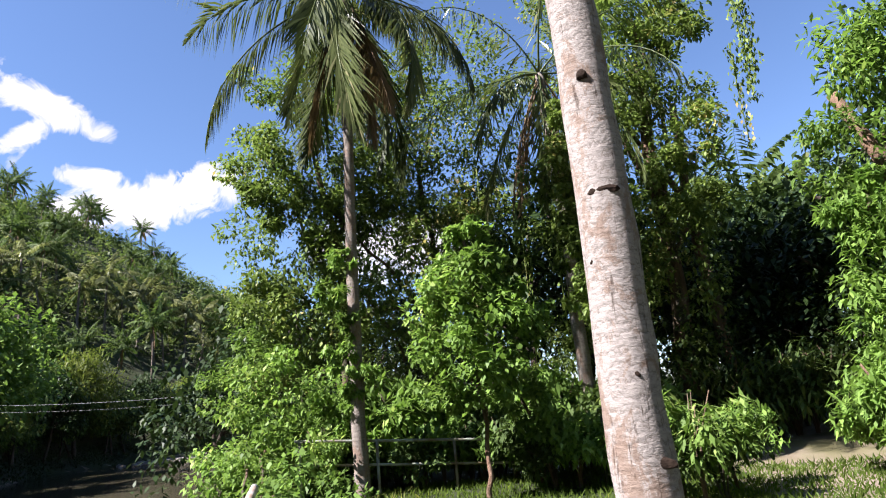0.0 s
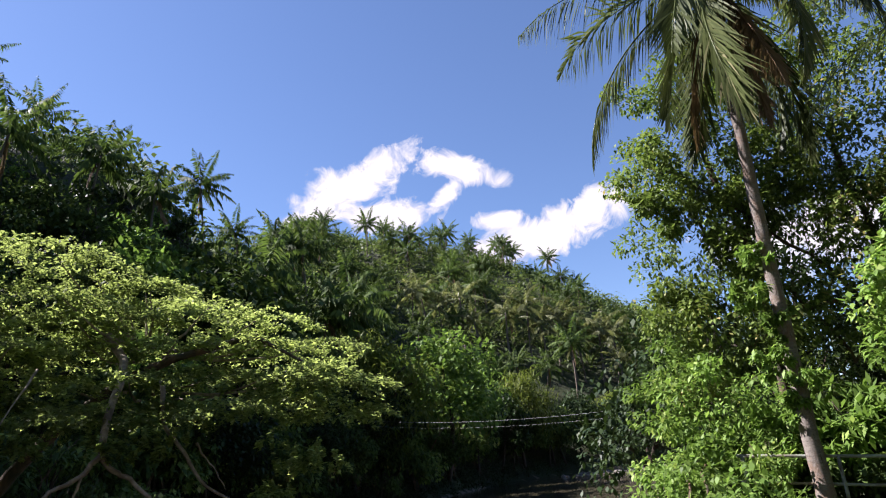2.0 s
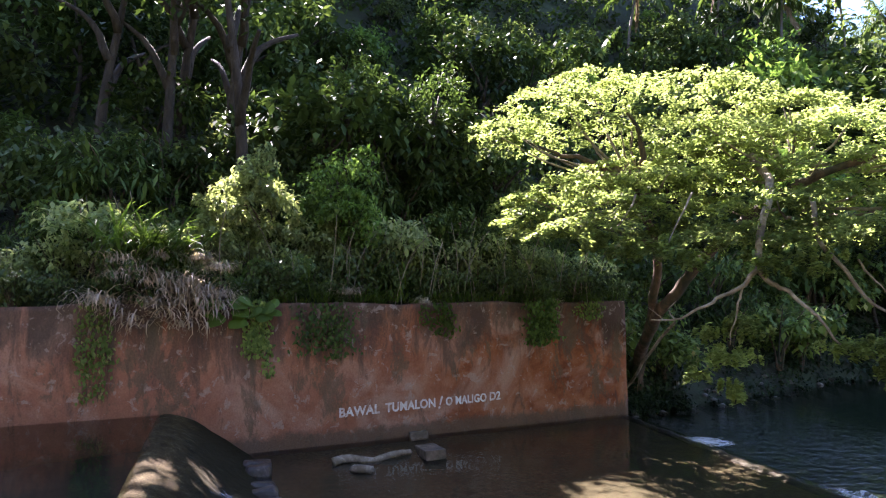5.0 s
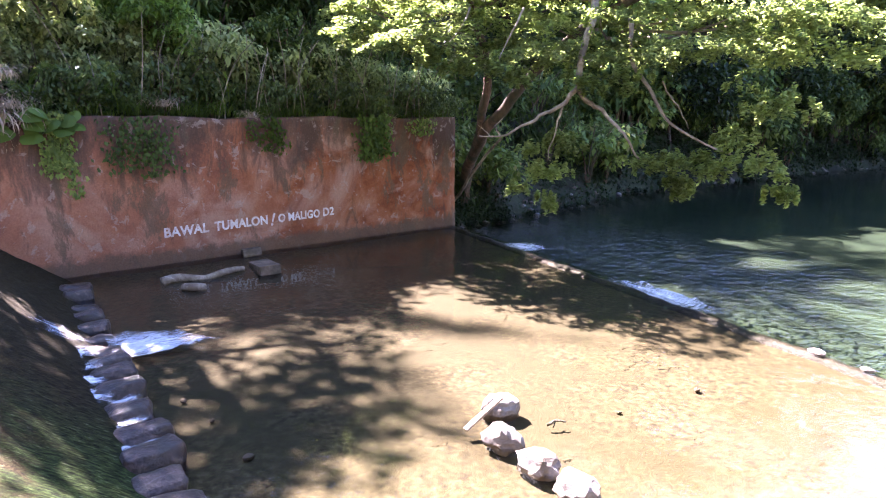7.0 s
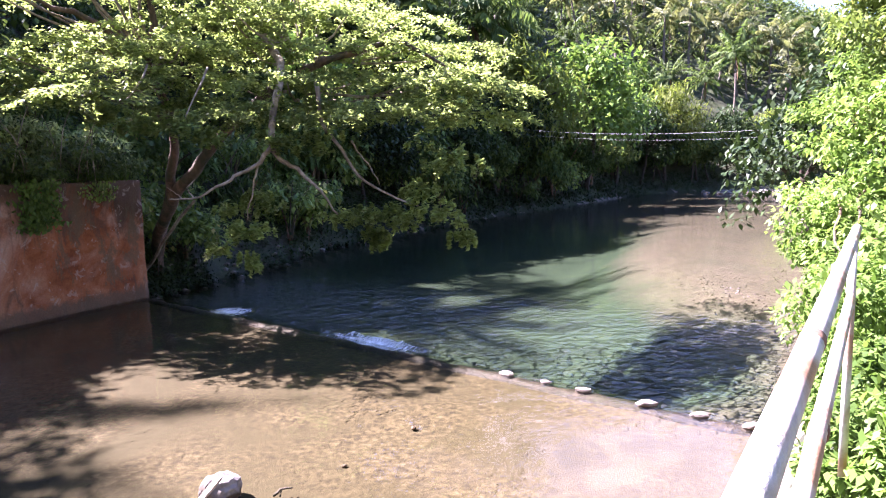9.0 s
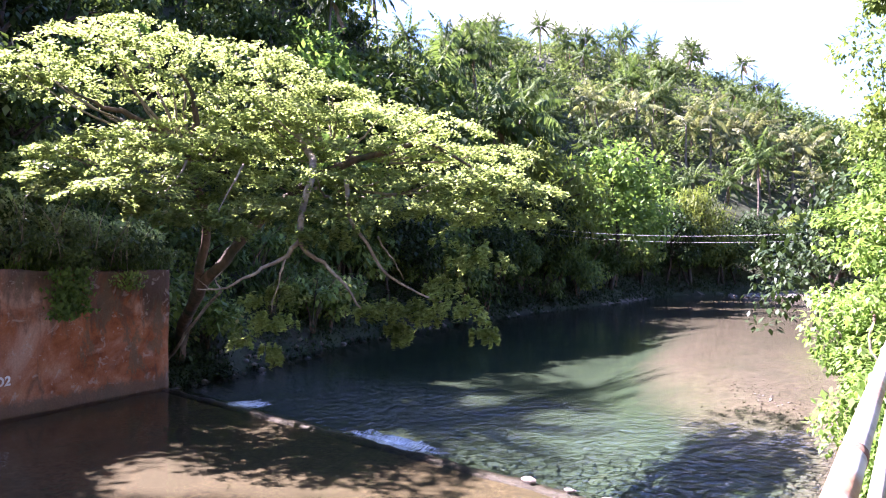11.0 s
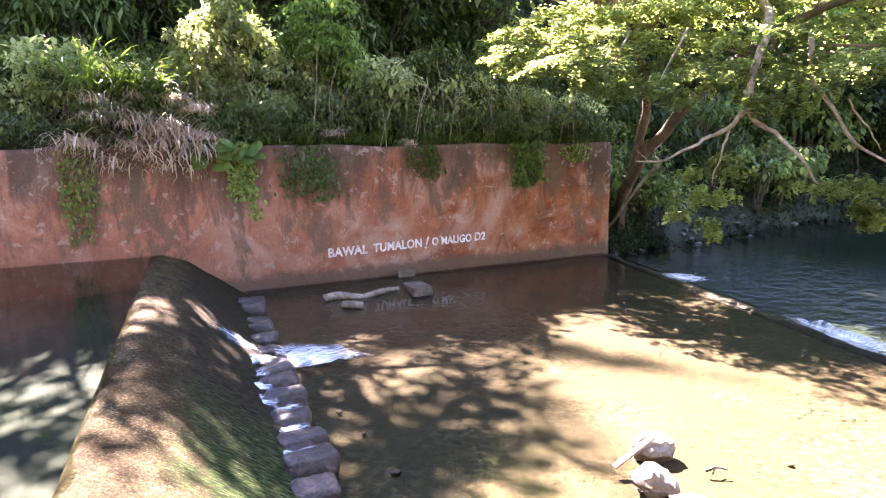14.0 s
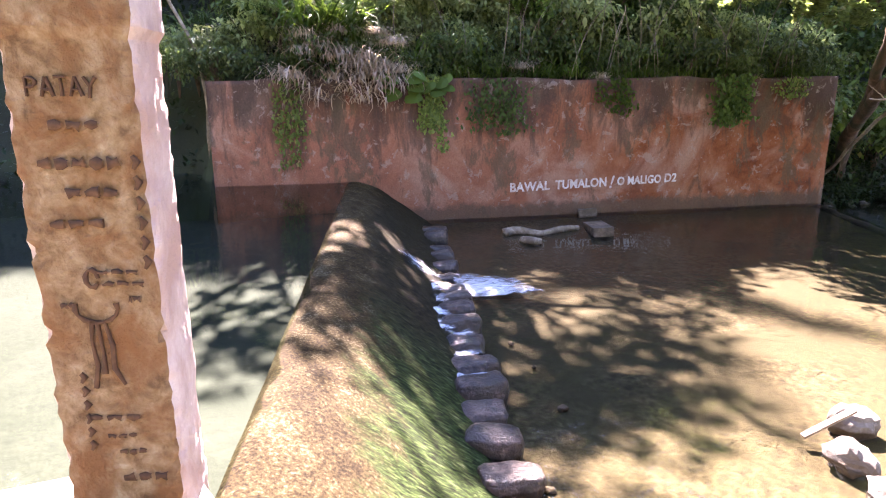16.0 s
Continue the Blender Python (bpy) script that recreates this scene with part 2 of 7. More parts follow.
def river_bed():
    """Sand and gravel in the shallows, weed and silt lower down, each with its own grain."""
    m, t, nodes, links, p = shader("sandy river bed")
    co = nodes.new("ShaderNodeNewGeometry").outputs["Position"]
    n1 = noise_node(nodes, links, co, 3.5, 8, 0.7)
    r1 = ramp(nodes, [(0.3, (0.0619, 0.0451, 0.0309)), (0.5, (0.11, 0.0854, 0.0619)), (0.7, (0.165, 0.138, 0.104))])
    links.new(n1.outputs[0], r1.inputs[0])
    n2 = noise_node(nodes, links, co, 0.8, 6, 0.65)
    r2 = ramp(nodes, [(0.3, (0.006, 0.018, 0.008)), (0.55, (0.014, 0.036, 0.014)), (0.75, (0.034, 0.05, 0.018))])
    links.new(n2.outputs[0], r2.inputs[0])
    sep = nodes.new("ShaderNodeSeparateXYZ")
    links.new(co, sep.inputs[0])
    n3 = noise_node(nodes, links, co, 0.5, 5, 0.6)
    add = nodes.new("ShaderNodeMath")
    add.operation = "MULTIPLY_ADD"
    links.new(n3.outputs[0], add.inputs[0])
    add.inputs[1].default_value = 0.8
    links.new(sep.outputs[2], add.inputs[2])
    mr = nodes.new("ShaderNodeMapRange")
    mr.inputs["From Min"].default_value, mr.inputs["From Max"].default_value = -0.8, 0.05
    links.new(add.outputs[0], mr.inputs[0])
    col = mixed(nodes, links, mr.outputs[0], r2.outputs[0], r1.outputs[0])
    links.new(col, p.inputs["Base Color"])
    p.inputs["Roughness"].default_value = 0.9
    bp = nodes.new("ShaderNodeBump")
    bp.inputs["Strength"].default_value, bp.inputs["Distance"].default_value = 0.6, 0.08
    links.new(n1.outputs[0], bp.inputs["Height"])
    links.new(bp.outputs[0], p.inputs["Normal"])
    return m


M_RIVER = river_bed()
M_POOL = surface("silty pool bed", [(0.3, (0.0141, 0.0176, 0.0106)), (0.55, (0.0264, 0.0299, 0.0186)), (0.75, (0.0422, 0.0443, 0.0299))], 3.5, stain=(0.0141, 0.0183, 0.00911), stain_scale=0.4, bump=0.4, bump_scale=9)
M_DIRT = surface("dry track earth", [(0.3, (0.132, 0.0968, 0.066)), (0.6, (0.198, 0.158, 0.119)), (0.8, (0.15, 0.146, 0.088))], 1.4, stain=(0.106, 0.0968, 0.044), stain_scale=0.5, bump=0.5, bump_scale=20)
M_ROCK = surface("pale river stone", [(0.3, (0.108, 0.0952, 0.0816)), (0.55, (0.181, 0.163, 0.142)), (0.75, (0.258, 0.242, 0.215))], 5.0, stain=(0.0856, 0.0646, 0.0431), stain_scale=1.6, bump=0.5, bump_scale=18)
M_WETSILL = surface("dark wet sill concrete", [(0.34, (0.012, 0.009, 0.006)), (0.52, (0.035, 0.026, 0.018)), (0.66, (0.09, 0.07, 0.05))], 7.0, stain=(0.02, 0.02, 0.01), stain_scale=1.2, rough_=0.5, bump=0.7, bump_scale=18)
M_BLOCK = surface("wet worn concrete", [(0.34, (0.0204, 0.0133, 0.0102)), (0.52, (0.0612, 0.0407, 0.0306)), (0.66, (0.138, 0.102, 0.0764))], 9.0, stain=(0.0306, 0.023, 0.0152), stain_scale=1.6, rough_=0.3, spec=0.5, bump=0.8, bump_scale=22)
M_BARK = surface("brown tree bark", [(0.3, (0.0525, 0.0315, 0.0195)), (0.55, (0.15, 0.09, 0.0562)), (0.78, (0.247, 0.173, 0.12))], 5.0, stain=(0.045, 0.045, 0.0263), stain_scale=1.2, stretch=(1, 1, 0.3), bump=0.9, bump_scale=16)
M_BARK_DARK = surface("dark forest bark", [(0.3, (0.0188, 0.0135, 0.009)), (0.55, (0.045, 0.0323, 0.0225)), (0.78, (0.0825, 0.0638, 0.045))], 5.0, stretch=(1, 1, 0.3), bump=0.8, bump_scale=16)
M_TWIG = surface("pale branch bark", [(0.3, (0.162, 0.122, 0.0812)), (0.55, (0.325, 0.264, 0.193)), (0.78, (0.507, 0.436, 0.335))], 7.0, stain=(0.122, 0.0914, 0.0609), stain_scale=1.4, bump=0.6, bump_scale=20)
M_PIPE = surface("galvanised pipe with worn white paint", [(0.3, (0.302, 0.288, 0.266)), (0.5, (0.446, 0.432, 0.403)), (0.72, (0.504, 0.49, 0.461))], 9.0, stain=(0.288, 0.158, 0.0936), stain_scale=2.6, rough_=0.42, spec=0.5, bump=0.25, bump_scale=40)
M_FENCE = surface("old green grey pipe", [(0.3, (0.128, 0.144, 0.112)), (0.6, (0.24, 0.264, 0.216)), (0.8, (0.32, 0.32, 0.272))], 6.0, stain=(0.112, 0.08, 0.048), stain_scale=2.0, rough_=0.55)
M_WHITE = surface("white lettering paint", [(0.3, (0.496, 0.48, 0.456)), (0.6, (0.64, 0.632, 0.616)), (0.8, (0.672, 0.664, 0.656))], 14.0, stain=(0.44, 0.336, 0.296), stain_scale=5.0, rough_=0.7)
M_INK = surface("brown scrawled paint", [(0.3, (0.0488, 0.0244, 0.0146)), (0.6, (0.0975, 0.0488, 0.0244)), (0.8, (0.156, 0.0878, 0.039))], 20.0, rough_=0.8)
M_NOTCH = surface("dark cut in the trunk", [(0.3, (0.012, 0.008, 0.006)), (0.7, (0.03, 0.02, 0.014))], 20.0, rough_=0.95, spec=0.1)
M_CABLE = surface("grey cable", [(0.3, (0.147, 0.147, 0.147)), (0.7, (0.22, 0.22, 0.22))], 5.0, rough_=0.5)
M_HUSK = surface("dry palm fibre", [(0.3, (0.08, 0.04, 0.024)), (0.6, (0.2, 0.112, 0.072)), (0.8, (0.32, 0.224, 0.144))], 7.0, rough_=0.9)


def wall_paint():
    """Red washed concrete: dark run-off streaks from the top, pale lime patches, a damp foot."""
    m, t, nodes, links, p = shader("red lime-washed concrete wall")
    co = nodes.new("ShaderNodeNewGeometry").outputs["Position"]
    n1 = noise_node(nodes, links, co, 1.1, 8, 0.62, 0.5)
    r0 = ramp(nodes, [(0.28, (0.11, 0.028, 0.01)), (0.46, (0.225, 0.07, 0.024)), (0.56, (0.265, 0.1, 0.042)), (0.72, (0.31, 0.148, 0.082))])
    links.new(n1.outputs[0], r0.inputs[0])
    run_ = nodes.new("ShaderNodeVectorMath")
    run_.operation = "DOT_PRODUCT"
    links.new(co, run_.inputs[0])
    run_.inputs[1].default_value = (-0.623, -0.782, 0)
    nb = noise_node(nodes, links, co, 0.35, 5, 0.6)
    sh_ = nodes.new("ShaderNodeMath")
    sh_.operation = "MULTIPLY_ADD"
    links.new(nb.outputs[0], sh_.inputs[0])
    sh_.inputs[1].default_value = 9.0
    links.new(run_.outputs["Value"], sh_.inputs[2])
    pk = nodes.new("ShaderNodeMapRange")
    pk.inputs["From Min"].default_value, pk.inputs["From Max"].default_value = -6.5, 0.5
    pk.inputs["To Max"].default_value = 0.48
    links.new(sh_.outputs[0], pk.inputs[0])
    r1 = nodes.new("ShaderNodeMix")
    r1.data_type = "RGBA"
    links.new(pk.outputs[0], r1.inputs[0])
    links.new(r0.outputs[0], r1.inputs[6])
    r1.inputs[7].default_value = (0.31, 0.152, 0.103, 1)
    n2 = noise_node(nodes, links, co, 0.45, 6, 0.6, 0.8)
    r2 = ramp(nodes, [(0.5, (0, 0, 0)), (0.66, (1, 1, 1))])
    links.new(n2.outputs[0], r2.inputs[0])
    col = mixed(nodes, links, r2.outputs[0], r1.outputs[2], (0.333, 0.185, 0.126))
    n3 = noise_node(nodes, links, co, 1.5, 8, 0.72, 0.5, (1, 1, 0.28))
    sep0 = nodes.new("ShaderNodeSeparateXYZ")
    links.new(co, sep0.inputs[0])
    hi = nodes.new("ShaderNodeMapRange")
    hi.inputs["From Min"].default_value, hi.inputs["From Max"].default_value = 1.6, 4.2
    hi.inputs["To Min"].default_value, hi.inputs["To Max"].default_value = -0.12, 0.14
    links.new(sep0.outputs[2], hi.inputs[0])
    run = nodes.new("ShaderNodeMath")
    links.new(n3.outputs[0], run.inputs[0])
    links.new(hi.outputs[0], run.inputs[1])
    r3 = ramp(nodes, [(0.45, (0, 0, 0)), (0.52, (0.5, 0.5, 0.5)), (0.64, (0.85, 0.85, 0.85))])
    links.new(run.outputs[0], r3.inputs[0])
    col = mixed(nodes, links, r3.outputs[0], col, (0.0555, 0.0407, 0.0296))
    n6 = noise_node(nodes, links, co, 2.6, 8, 0.7, 0.6)
    r6 = ramp(nodes, [(0.58, (0, 0, 0)), (0.61, (0.5, 0.5, 0.5))])
    links.new(n6.outputs[0], r6.inputs[0])
    col = mixed(nodes, links, r6.outputs[0], col, (0.34, 0.266, 0.222))
    n7 = noise_node(nodes, links, co, 0.9, 8, 0.75, 0.3, (1, 1, 0.5))
    r7 = ramp(nodes, [(0.545, (0, 0, 0)), (0.575, (0.55, 0.55, 0.55)), (0.66, (0.8, 0.8, 0.8))])
    links.new(n7.outputs[0], r7.inputs[0])
    col = mixed(nodes, links, r7.outputs[0], col, (0.0962, 0.074, 0.0444))
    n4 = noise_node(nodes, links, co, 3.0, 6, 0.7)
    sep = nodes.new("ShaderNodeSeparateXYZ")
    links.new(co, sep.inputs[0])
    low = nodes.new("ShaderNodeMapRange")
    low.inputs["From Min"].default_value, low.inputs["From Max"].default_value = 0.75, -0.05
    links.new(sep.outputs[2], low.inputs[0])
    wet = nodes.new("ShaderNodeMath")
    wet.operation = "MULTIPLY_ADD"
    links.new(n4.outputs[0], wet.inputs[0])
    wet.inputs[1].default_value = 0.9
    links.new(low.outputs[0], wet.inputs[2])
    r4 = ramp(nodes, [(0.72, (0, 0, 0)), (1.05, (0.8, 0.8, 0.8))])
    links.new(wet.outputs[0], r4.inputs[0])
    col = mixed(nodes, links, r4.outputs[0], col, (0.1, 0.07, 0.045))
    n5 = noise_node(nodes, links, co, 22, 5, 0.7)
    r5 = ramp(nodes, [(0.3, (0.75, 0.75, 0.75)), (0.7, (1.1, 1.1, 1.1))])
    links.new(n5.outputs[0], r5.inputs[0])
    col = mixed(nodes, links, 1.0, col, r5.outputs[0], "MULTIPLY")
    links.new(col, p.inputs["Base Color"])
    p.inputs["Roughness"].default_value, p.inputs["Specular IOR Level"].default_value = 0.9, 0.2
    b = nodes.new("ShaderNodeBump")
    b.inputs["Strength"].default_value, b.inputs["Distance"].default_value = 0.35, 0.05
    links.new(n5.outputs[0], b.inputs["Height"])
    links.new(b.outputs[0], p.inputs["Normal"])
    return m


def weir_paint():
    """Brown wet concrete with bands of green weed on the falling face, drawn down the slope."""
    m, t, nodes, links, p = shader("algae-covered weir concrete")
    co = nodes.new("ShaderNodeNewGeometry").outputs["Position"]
    n1 = noise_node(nodes, links, co, 26, 10, 0.82)
    n0 = noise_node(nodes, links, co, 2.2, 6, 0.65)
    r1 = ramp(nodes, [(0.36, (0.00698, 0.00382, 0.00241)), (0.44, (0.0244, 0.0153, 0.00604)), (0.51, (0.0523, 0.0363, 0.0133)), (0.57, (0.0828, 0.0612, 0.0241)), (0.64, (0.209, 0.183, 0.121))])
    warp = nodes.new("ShaderNodeMath")
    warp.operation = "MULTIPLY_ADD"
    links.new(n0.outputs[0], warp.inputs[0])
    warp.inputs[1].default_value = 0.35
    links.new(n1.outputs[0], warp.inputs[2])
    back_ = nodes.new("ShaderNodeMath")
    links.new(warp.outputs[0], back_.inputs[0])
    back_.inputs[1].default_value = -0.17
    links.new(back_.outputs[0], r1.inputs[0])
    mp = nodes.new("ShaderNodeMapping")
    mp.inputs["Rotation"].default_value = (0, 0, radians(-44.8))
    links.new(co, mp.inputs[0])
    n2 = noise_node(nodes, links, mp.outputs[0], 15, 10, 0.8, 0.3, (0.45, 1.6, 0.5))
    r2 = ramp(nodes, [(0.4, (0.006, 0.006, 0.003)), (0.48, (0.022, 0.032, 0.009)), (0.54, (0.045, 0.075, 0.018)), (0.6, (0.1, 0.13, 0.04)), (0.67, (0.3, 0.31, 0.2))])
    links.new(n2.outputs[0], r2.inputs[0])
    along, down = nodes.new("ShaderNodeVectorMath"), nodes.new("ShaderNodeVectorMath")
    for nd, way in ((along, (-0.705, 0.709, 0)), (down, (0.709, 0.705, 0))):
        nd.operation = "DOT_PRODUCT"
        links.new(co, nd.inputs[0])
        nd.inputs[1].default_value = way
    r5 = ramp(nodes, [(0.4, (0.006, 0.004, 0.002)), (0.5, (0.024, 0.018, 0.008)), (0.6, (0.05, 0.045, 0.02)), (0.68, (0.14, 0.13, 0.1))])
    links.new(n2.outputs[0], r5.inputs[0])
    n4 = noise_node(nodes, links, co, 0.9, 6, 0.65)
    far_ = nodes.new("ShaderNodeMath")
    far_.operation = "MULTIPLY_ADD"
    links.new(n4.outputs[0], far_.inputs[0])
    far_.inputs[1].default_value = 3.0
    links.new(along.outputs["Value"], far_.inputs[2])
    weed = nodes.new("ShaderNodeMapRange")
    weed.inputs["From Min"].default_value, weed.inputs["From Max"].default_value = 8.6, 11.6
    links.new(far_.outputs[0], weed.inputs[0])
    edge = nodes.new("ShaderNodeMath")
    edge.operation = "MULTIPLY_ADD"
    links.new(along.outputs["Value"], edge.inputs[0])
    edge.inputs[1].default_value, edge.inputs[2].default_value = -0.04, 0.0
    top_ = nodes.new("ShaderNodeMath")
    top_.operation = "MAXIMUM"
    links.new(edge.outputs[0], top_.inputs[0])
    top_.inputs[1].default_value = -0.5
    past = nodes.new("ShaderNodeMath")
    past.operation = "SUBTRACT"
    links.new(down.outputs["Value"], past.inputs[0])
    links.new(top_.outputs[0], past.inputs[1])
    low = nodes.new("ShaderNodeMapRange")
    low.inputs["From Min"].default_value, low.inputs["From Max"].default_value = -0.75, 0.75
    links.new(past.outputs[0], low.inputs[0])
    n3 = noise_node(nodes, links, co, 2.4, 8, 0.72, 0.4)
    a = nodes.new("ShaderNodeMath")
    a.operation = "MULTIPLY_ADD"
    links.new(n3.outputs[0], a.inputs[0])
    a.inputs[1].default_value = 1.5
    links.new(low.outputs[0], a.inputs[2])
    r3 = ramp(nodes, [(0.62, (0, 0, 0)), (0.8, (1, 1, 1))])
    half = nodes.new("ShaderNodeMath")
    half.operation = "MULTIPLY"
    links.new(a.outputs[0], half.inputs[0])
    half.inputs[1].default_value = 0.56
    links.new(half.outputs[0], r3.inputs[0])
    col = mixed(nodes, links, r3.outputs[0], r1.outputs[0], mixed(nodes, links, weed.outputs[0], r2.outputs[0], r5.outputs[0]))
    links.new(col, p.inputs["Base Color"])
    p.inputs["Roughness"].default_value, p.inputs["Specular IOR Level"].default_value = 0.85, 0.08
    b = nodes.new("ShaderNodeBump")
    b.inputs["Strength"].default_value, b.inputs["Distance"].default_value = 0.6, 0.04
    links.new(n2.outputs[0], b.inputs["Height"])
    b2 = nodes.new("ShaderNodeBump")
    b2.inputs["Strength"].default_value, b2.inputs["Distance"].default_value = 0.9, 0.05
    links.new(n1.outputs[0], b2.inputs["Height"])
    links.new(b.outputs[0], b2.inputs["Normal"])
    links.new(b2.outputs[0], p.inputs["Normal"])
    return m


def palm_bark(name, pale):
    """Ringed grey coconut trunk."""
    m, t, nodes, links, p = shader(name)
    co = nodes.new("ShaderNodeNewGeometry").outputs["Position"]
    n1 = noise_node(nodes, links, co, 14, 10, 0.75, 0.3, (1, 1, 3.0))
    r1 = ramp(nodes, [(0.25, tuple(0.4 * c for c in pale)), (0.5, pale), (0.75, tuple(min(0.8, 1.3 * c) for c in pale))])
    links.new(n1.outputs[0], r1.inputs[0])
    w = nodes.new("ShaderNodeTexWave")
    w.wave_type, w.bands_direction = "BANDS", "Z"
    w.inputs["Scale"].default_value, w.inputs["Distortion"].default_value, w.inputs["Detail"].default_value = 3.6, 7.0, 8
    w.inputs["Detail Scale"].default_value = 5.0
    links.new(co, w.inputs["Vector"])
    r2 = ramp(nodes, [(0.0, (0.3, 0.25, 0.22)), (0.07, (1, 1, 1))])
    links.new(w.outputs[0], r2.inputs[0])
    col = mixed(nodes, links, 0.5, r1.outputs[0], r2.outputs[0], "MULTIPLY")
    n2 = noise_node(nodes, links, co, 4.2, 10, 0.78, 0.5, (1, 1, 0.6))
    r3 = ramp(nodes, [(0.5, (0, 0, 0)), (0.56, (0.75, 0.75, 0.75))])
    links.new(n2.outputs[0], r3.inputs[0])
    col = mixed(nodes, links, r3.outputs[0], col, (0.15, 0.1, 0.07))
    n9 = noise_node(nodes, links, co, 16, 6, 0.7, 0.2, (1, 1, 0.12))
    r9 = ramp(nodes, [(0.36, (0.25, 0.2, 0.17)), (0.42, (1, 1, 1))])
    links.new(n9.outputs[0], r9.inputs[0])
    col = mixed(nodes, links, 0.8, col, r9.outputs[0], "MULTIPLY")
    links.new(col, p.inputs["Base Color"])
    p.inputs["Roughness"].default_value, p.inputs["Specular IOR Level"].default_value = 0.85, 0.2
    b = nodes.new("ShaderNodeBump")
    b.inputs["Strength"].default_value, b.inputs["Distance"].default_value = 0.22, 0.012
    links.new(w.outputs[0], b.inputs["Height"])
    b2 = nodes.new("ShaderNodeBump")
    b2.inputs["Strength"].default_value, b2.inputs["Distance"].default_value = 0.7, 0.012
    links.new(n1.outputs[0], b2.inputs["Height"])
    links.new(b.outputs[0], b2.inputs["Normal"])
    links.new(b2.outputs[0], p.inputs["Normal"])
    return m


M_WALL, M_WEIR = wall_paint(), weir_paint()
M_PALM = palm_bark("pale coconut bark", (0.235, 0.21, 0.188))
M_PALM_GREY = palm_bark("grey-brown coconut bark", (0.17, 0.148, 0.125))
M_PALM_FAR = palm_bark("grey coconut bark", (0.13, 0.112, 0.09))
L_RAIN = leaf_paint("feathery fresh green leaves", (0.07, 0.092, 0.03), (0.235, 0.28, 0.1), (0.35, 0.39, 0.175), glow=0.74)
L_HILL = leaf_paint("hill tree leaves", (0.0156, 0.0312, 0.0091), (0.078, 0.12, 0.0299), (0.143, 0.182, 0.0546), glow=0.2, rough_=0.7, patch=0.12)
# lighter version of L_HILL: the sun on the far slope is put into the colour
L_FAR = leaf_paint("hill leaves lightened for sun", (0.024, 0.04, 0.0128), (0.1, 0.136, 0.044), (0.192, 0.2, 0.088), glow=0.34, patch=0.1)
# sunlight on the wall-top plants is put into this pale leaf colour
L_SUN = leaf_paint("thin leaves coloured as if sunlit", (0.09, 0.115, 0.045), (0.33, 0.37, 0.16), (0.5, 0.5, 0.28), glow=0.5)
# the gloom under and between the trees is put into these near-black greens
L_DARK = leaf_paint("green leaves darkened for shade", (0.00562, 0.0131, 0.00468), (0.0281, 0.0496, 0.014), (0.0562, 0.0796, 0.0253), glow=0.15)
L_BRIGHT = leaf_paint("fresh bright leaves", (0.0358, 0.0739, 0.0134), (0.151, 0.241, 0.0515), (0.28, 0.347, 0.106), glow=0.36)
L_VINE = leaf_paint("vine leaves", (0.033, 0.0585, 0.0147), (0.164, 0.224, 0.0549), (0.366, 0.284, 0.128), glow=0.3)
L_BAMBOO = leaf_paint("yellow-green bamboo leaves", (0.05, 0.075, 0.012), (0.135, 0.165, 0.036), (0.2, 0.2, 0.07), glow=0.42)
L_PALM = leaf_paint("coconut leaflets", (0.022, 0.036, 0.011), (0.1, 0.122, 0.045), (0.24, 0.225, 0.12), glow=0.24, rough_=0.3)
L_PALM_SUN = leaf_paint("dark green coconut leaflets", (0.02, 0.04, 0.01), (0.08, 0.12, 0.03), (0.15, 0.17, 0.065), glow=0.3, rough_=0.65)
L_PALM_PALE = leaf_paint("pale glossy coconut leaflets", (0.0648, 0.072, 0.0288), (0.173, 0.187, 0.0792), (0.259, 0.259, 0.144), glow=0.35, rough_=0.35)
L_DRY = leaf_paint("dry brown fronds", (0.08, 0.046, 0.022), (0.21, 0.145, 0.085), (0.28, 0.21, 0.14), glow=0.2, rough_=0.7)
L_GRASS = leaf_paint("grass blades", (0.033, 0.0605, 0.0099), (0.0935, 0.138, 0.0242), (0.198, 0.193, 0.0605), glow=0.55)
L_PINK = leaf_paint("withered cane leaves", (0.25, 0.18, 0.125), (0.53, 0.414, 0.312), (0.686, 0.562, 0.437), glow=0.3, rough_=0.7)
M_SLAB = surface("silted slab concrete", [(0.3, (0.084, 0.0595, 0.042)), (0.55, (0.154, 0.115, 0.084)), (0.75, (0.231, 0.189, 0.14))], 6.0, stain=(0.07, 0.056, 0.035), stain_scale=2.0)
W_POOL = water_paint("still green pool water", (0.79, 0.84, 0.77), 3.0, 0.06)
W_APRON = water_paint("shallow clear water", (0.9, 0.88, 0.8), 5.5, 0.2)
W_DOWN = water_paint("rippled river water", (0.74, 0.76, 0.68), 2.4, 0.7, streak=(1.0, 1.15, 1), swell=0.32, lively=(0.816, 0.578, 10.9, 10.0))

# ---- lie of the land ----
FAR_BANK = np.array([(-120, -70), (-60, -22), (-25, 5.0), (-18.0, 10.0), (-5.3, 26.1), (-2.6, 30.0), (4.4, 42.4), (21.4, 62.3), (37, 76.5), (66, 104), (92, 114), (125, 112), (200, 92), (300, 70)], float)
NEAR_BANK = np.array([(-120, -110), (-40, -30), (-6, -3.2), (2.8, 2.7), (5.6, 6.3), (8.0, 8.9), (10.8, 11.5), (17.0, 17.1), (32, 32.5), (62, 63), (84, 79), (120, 76), (200, 52), (300, 30)], float)


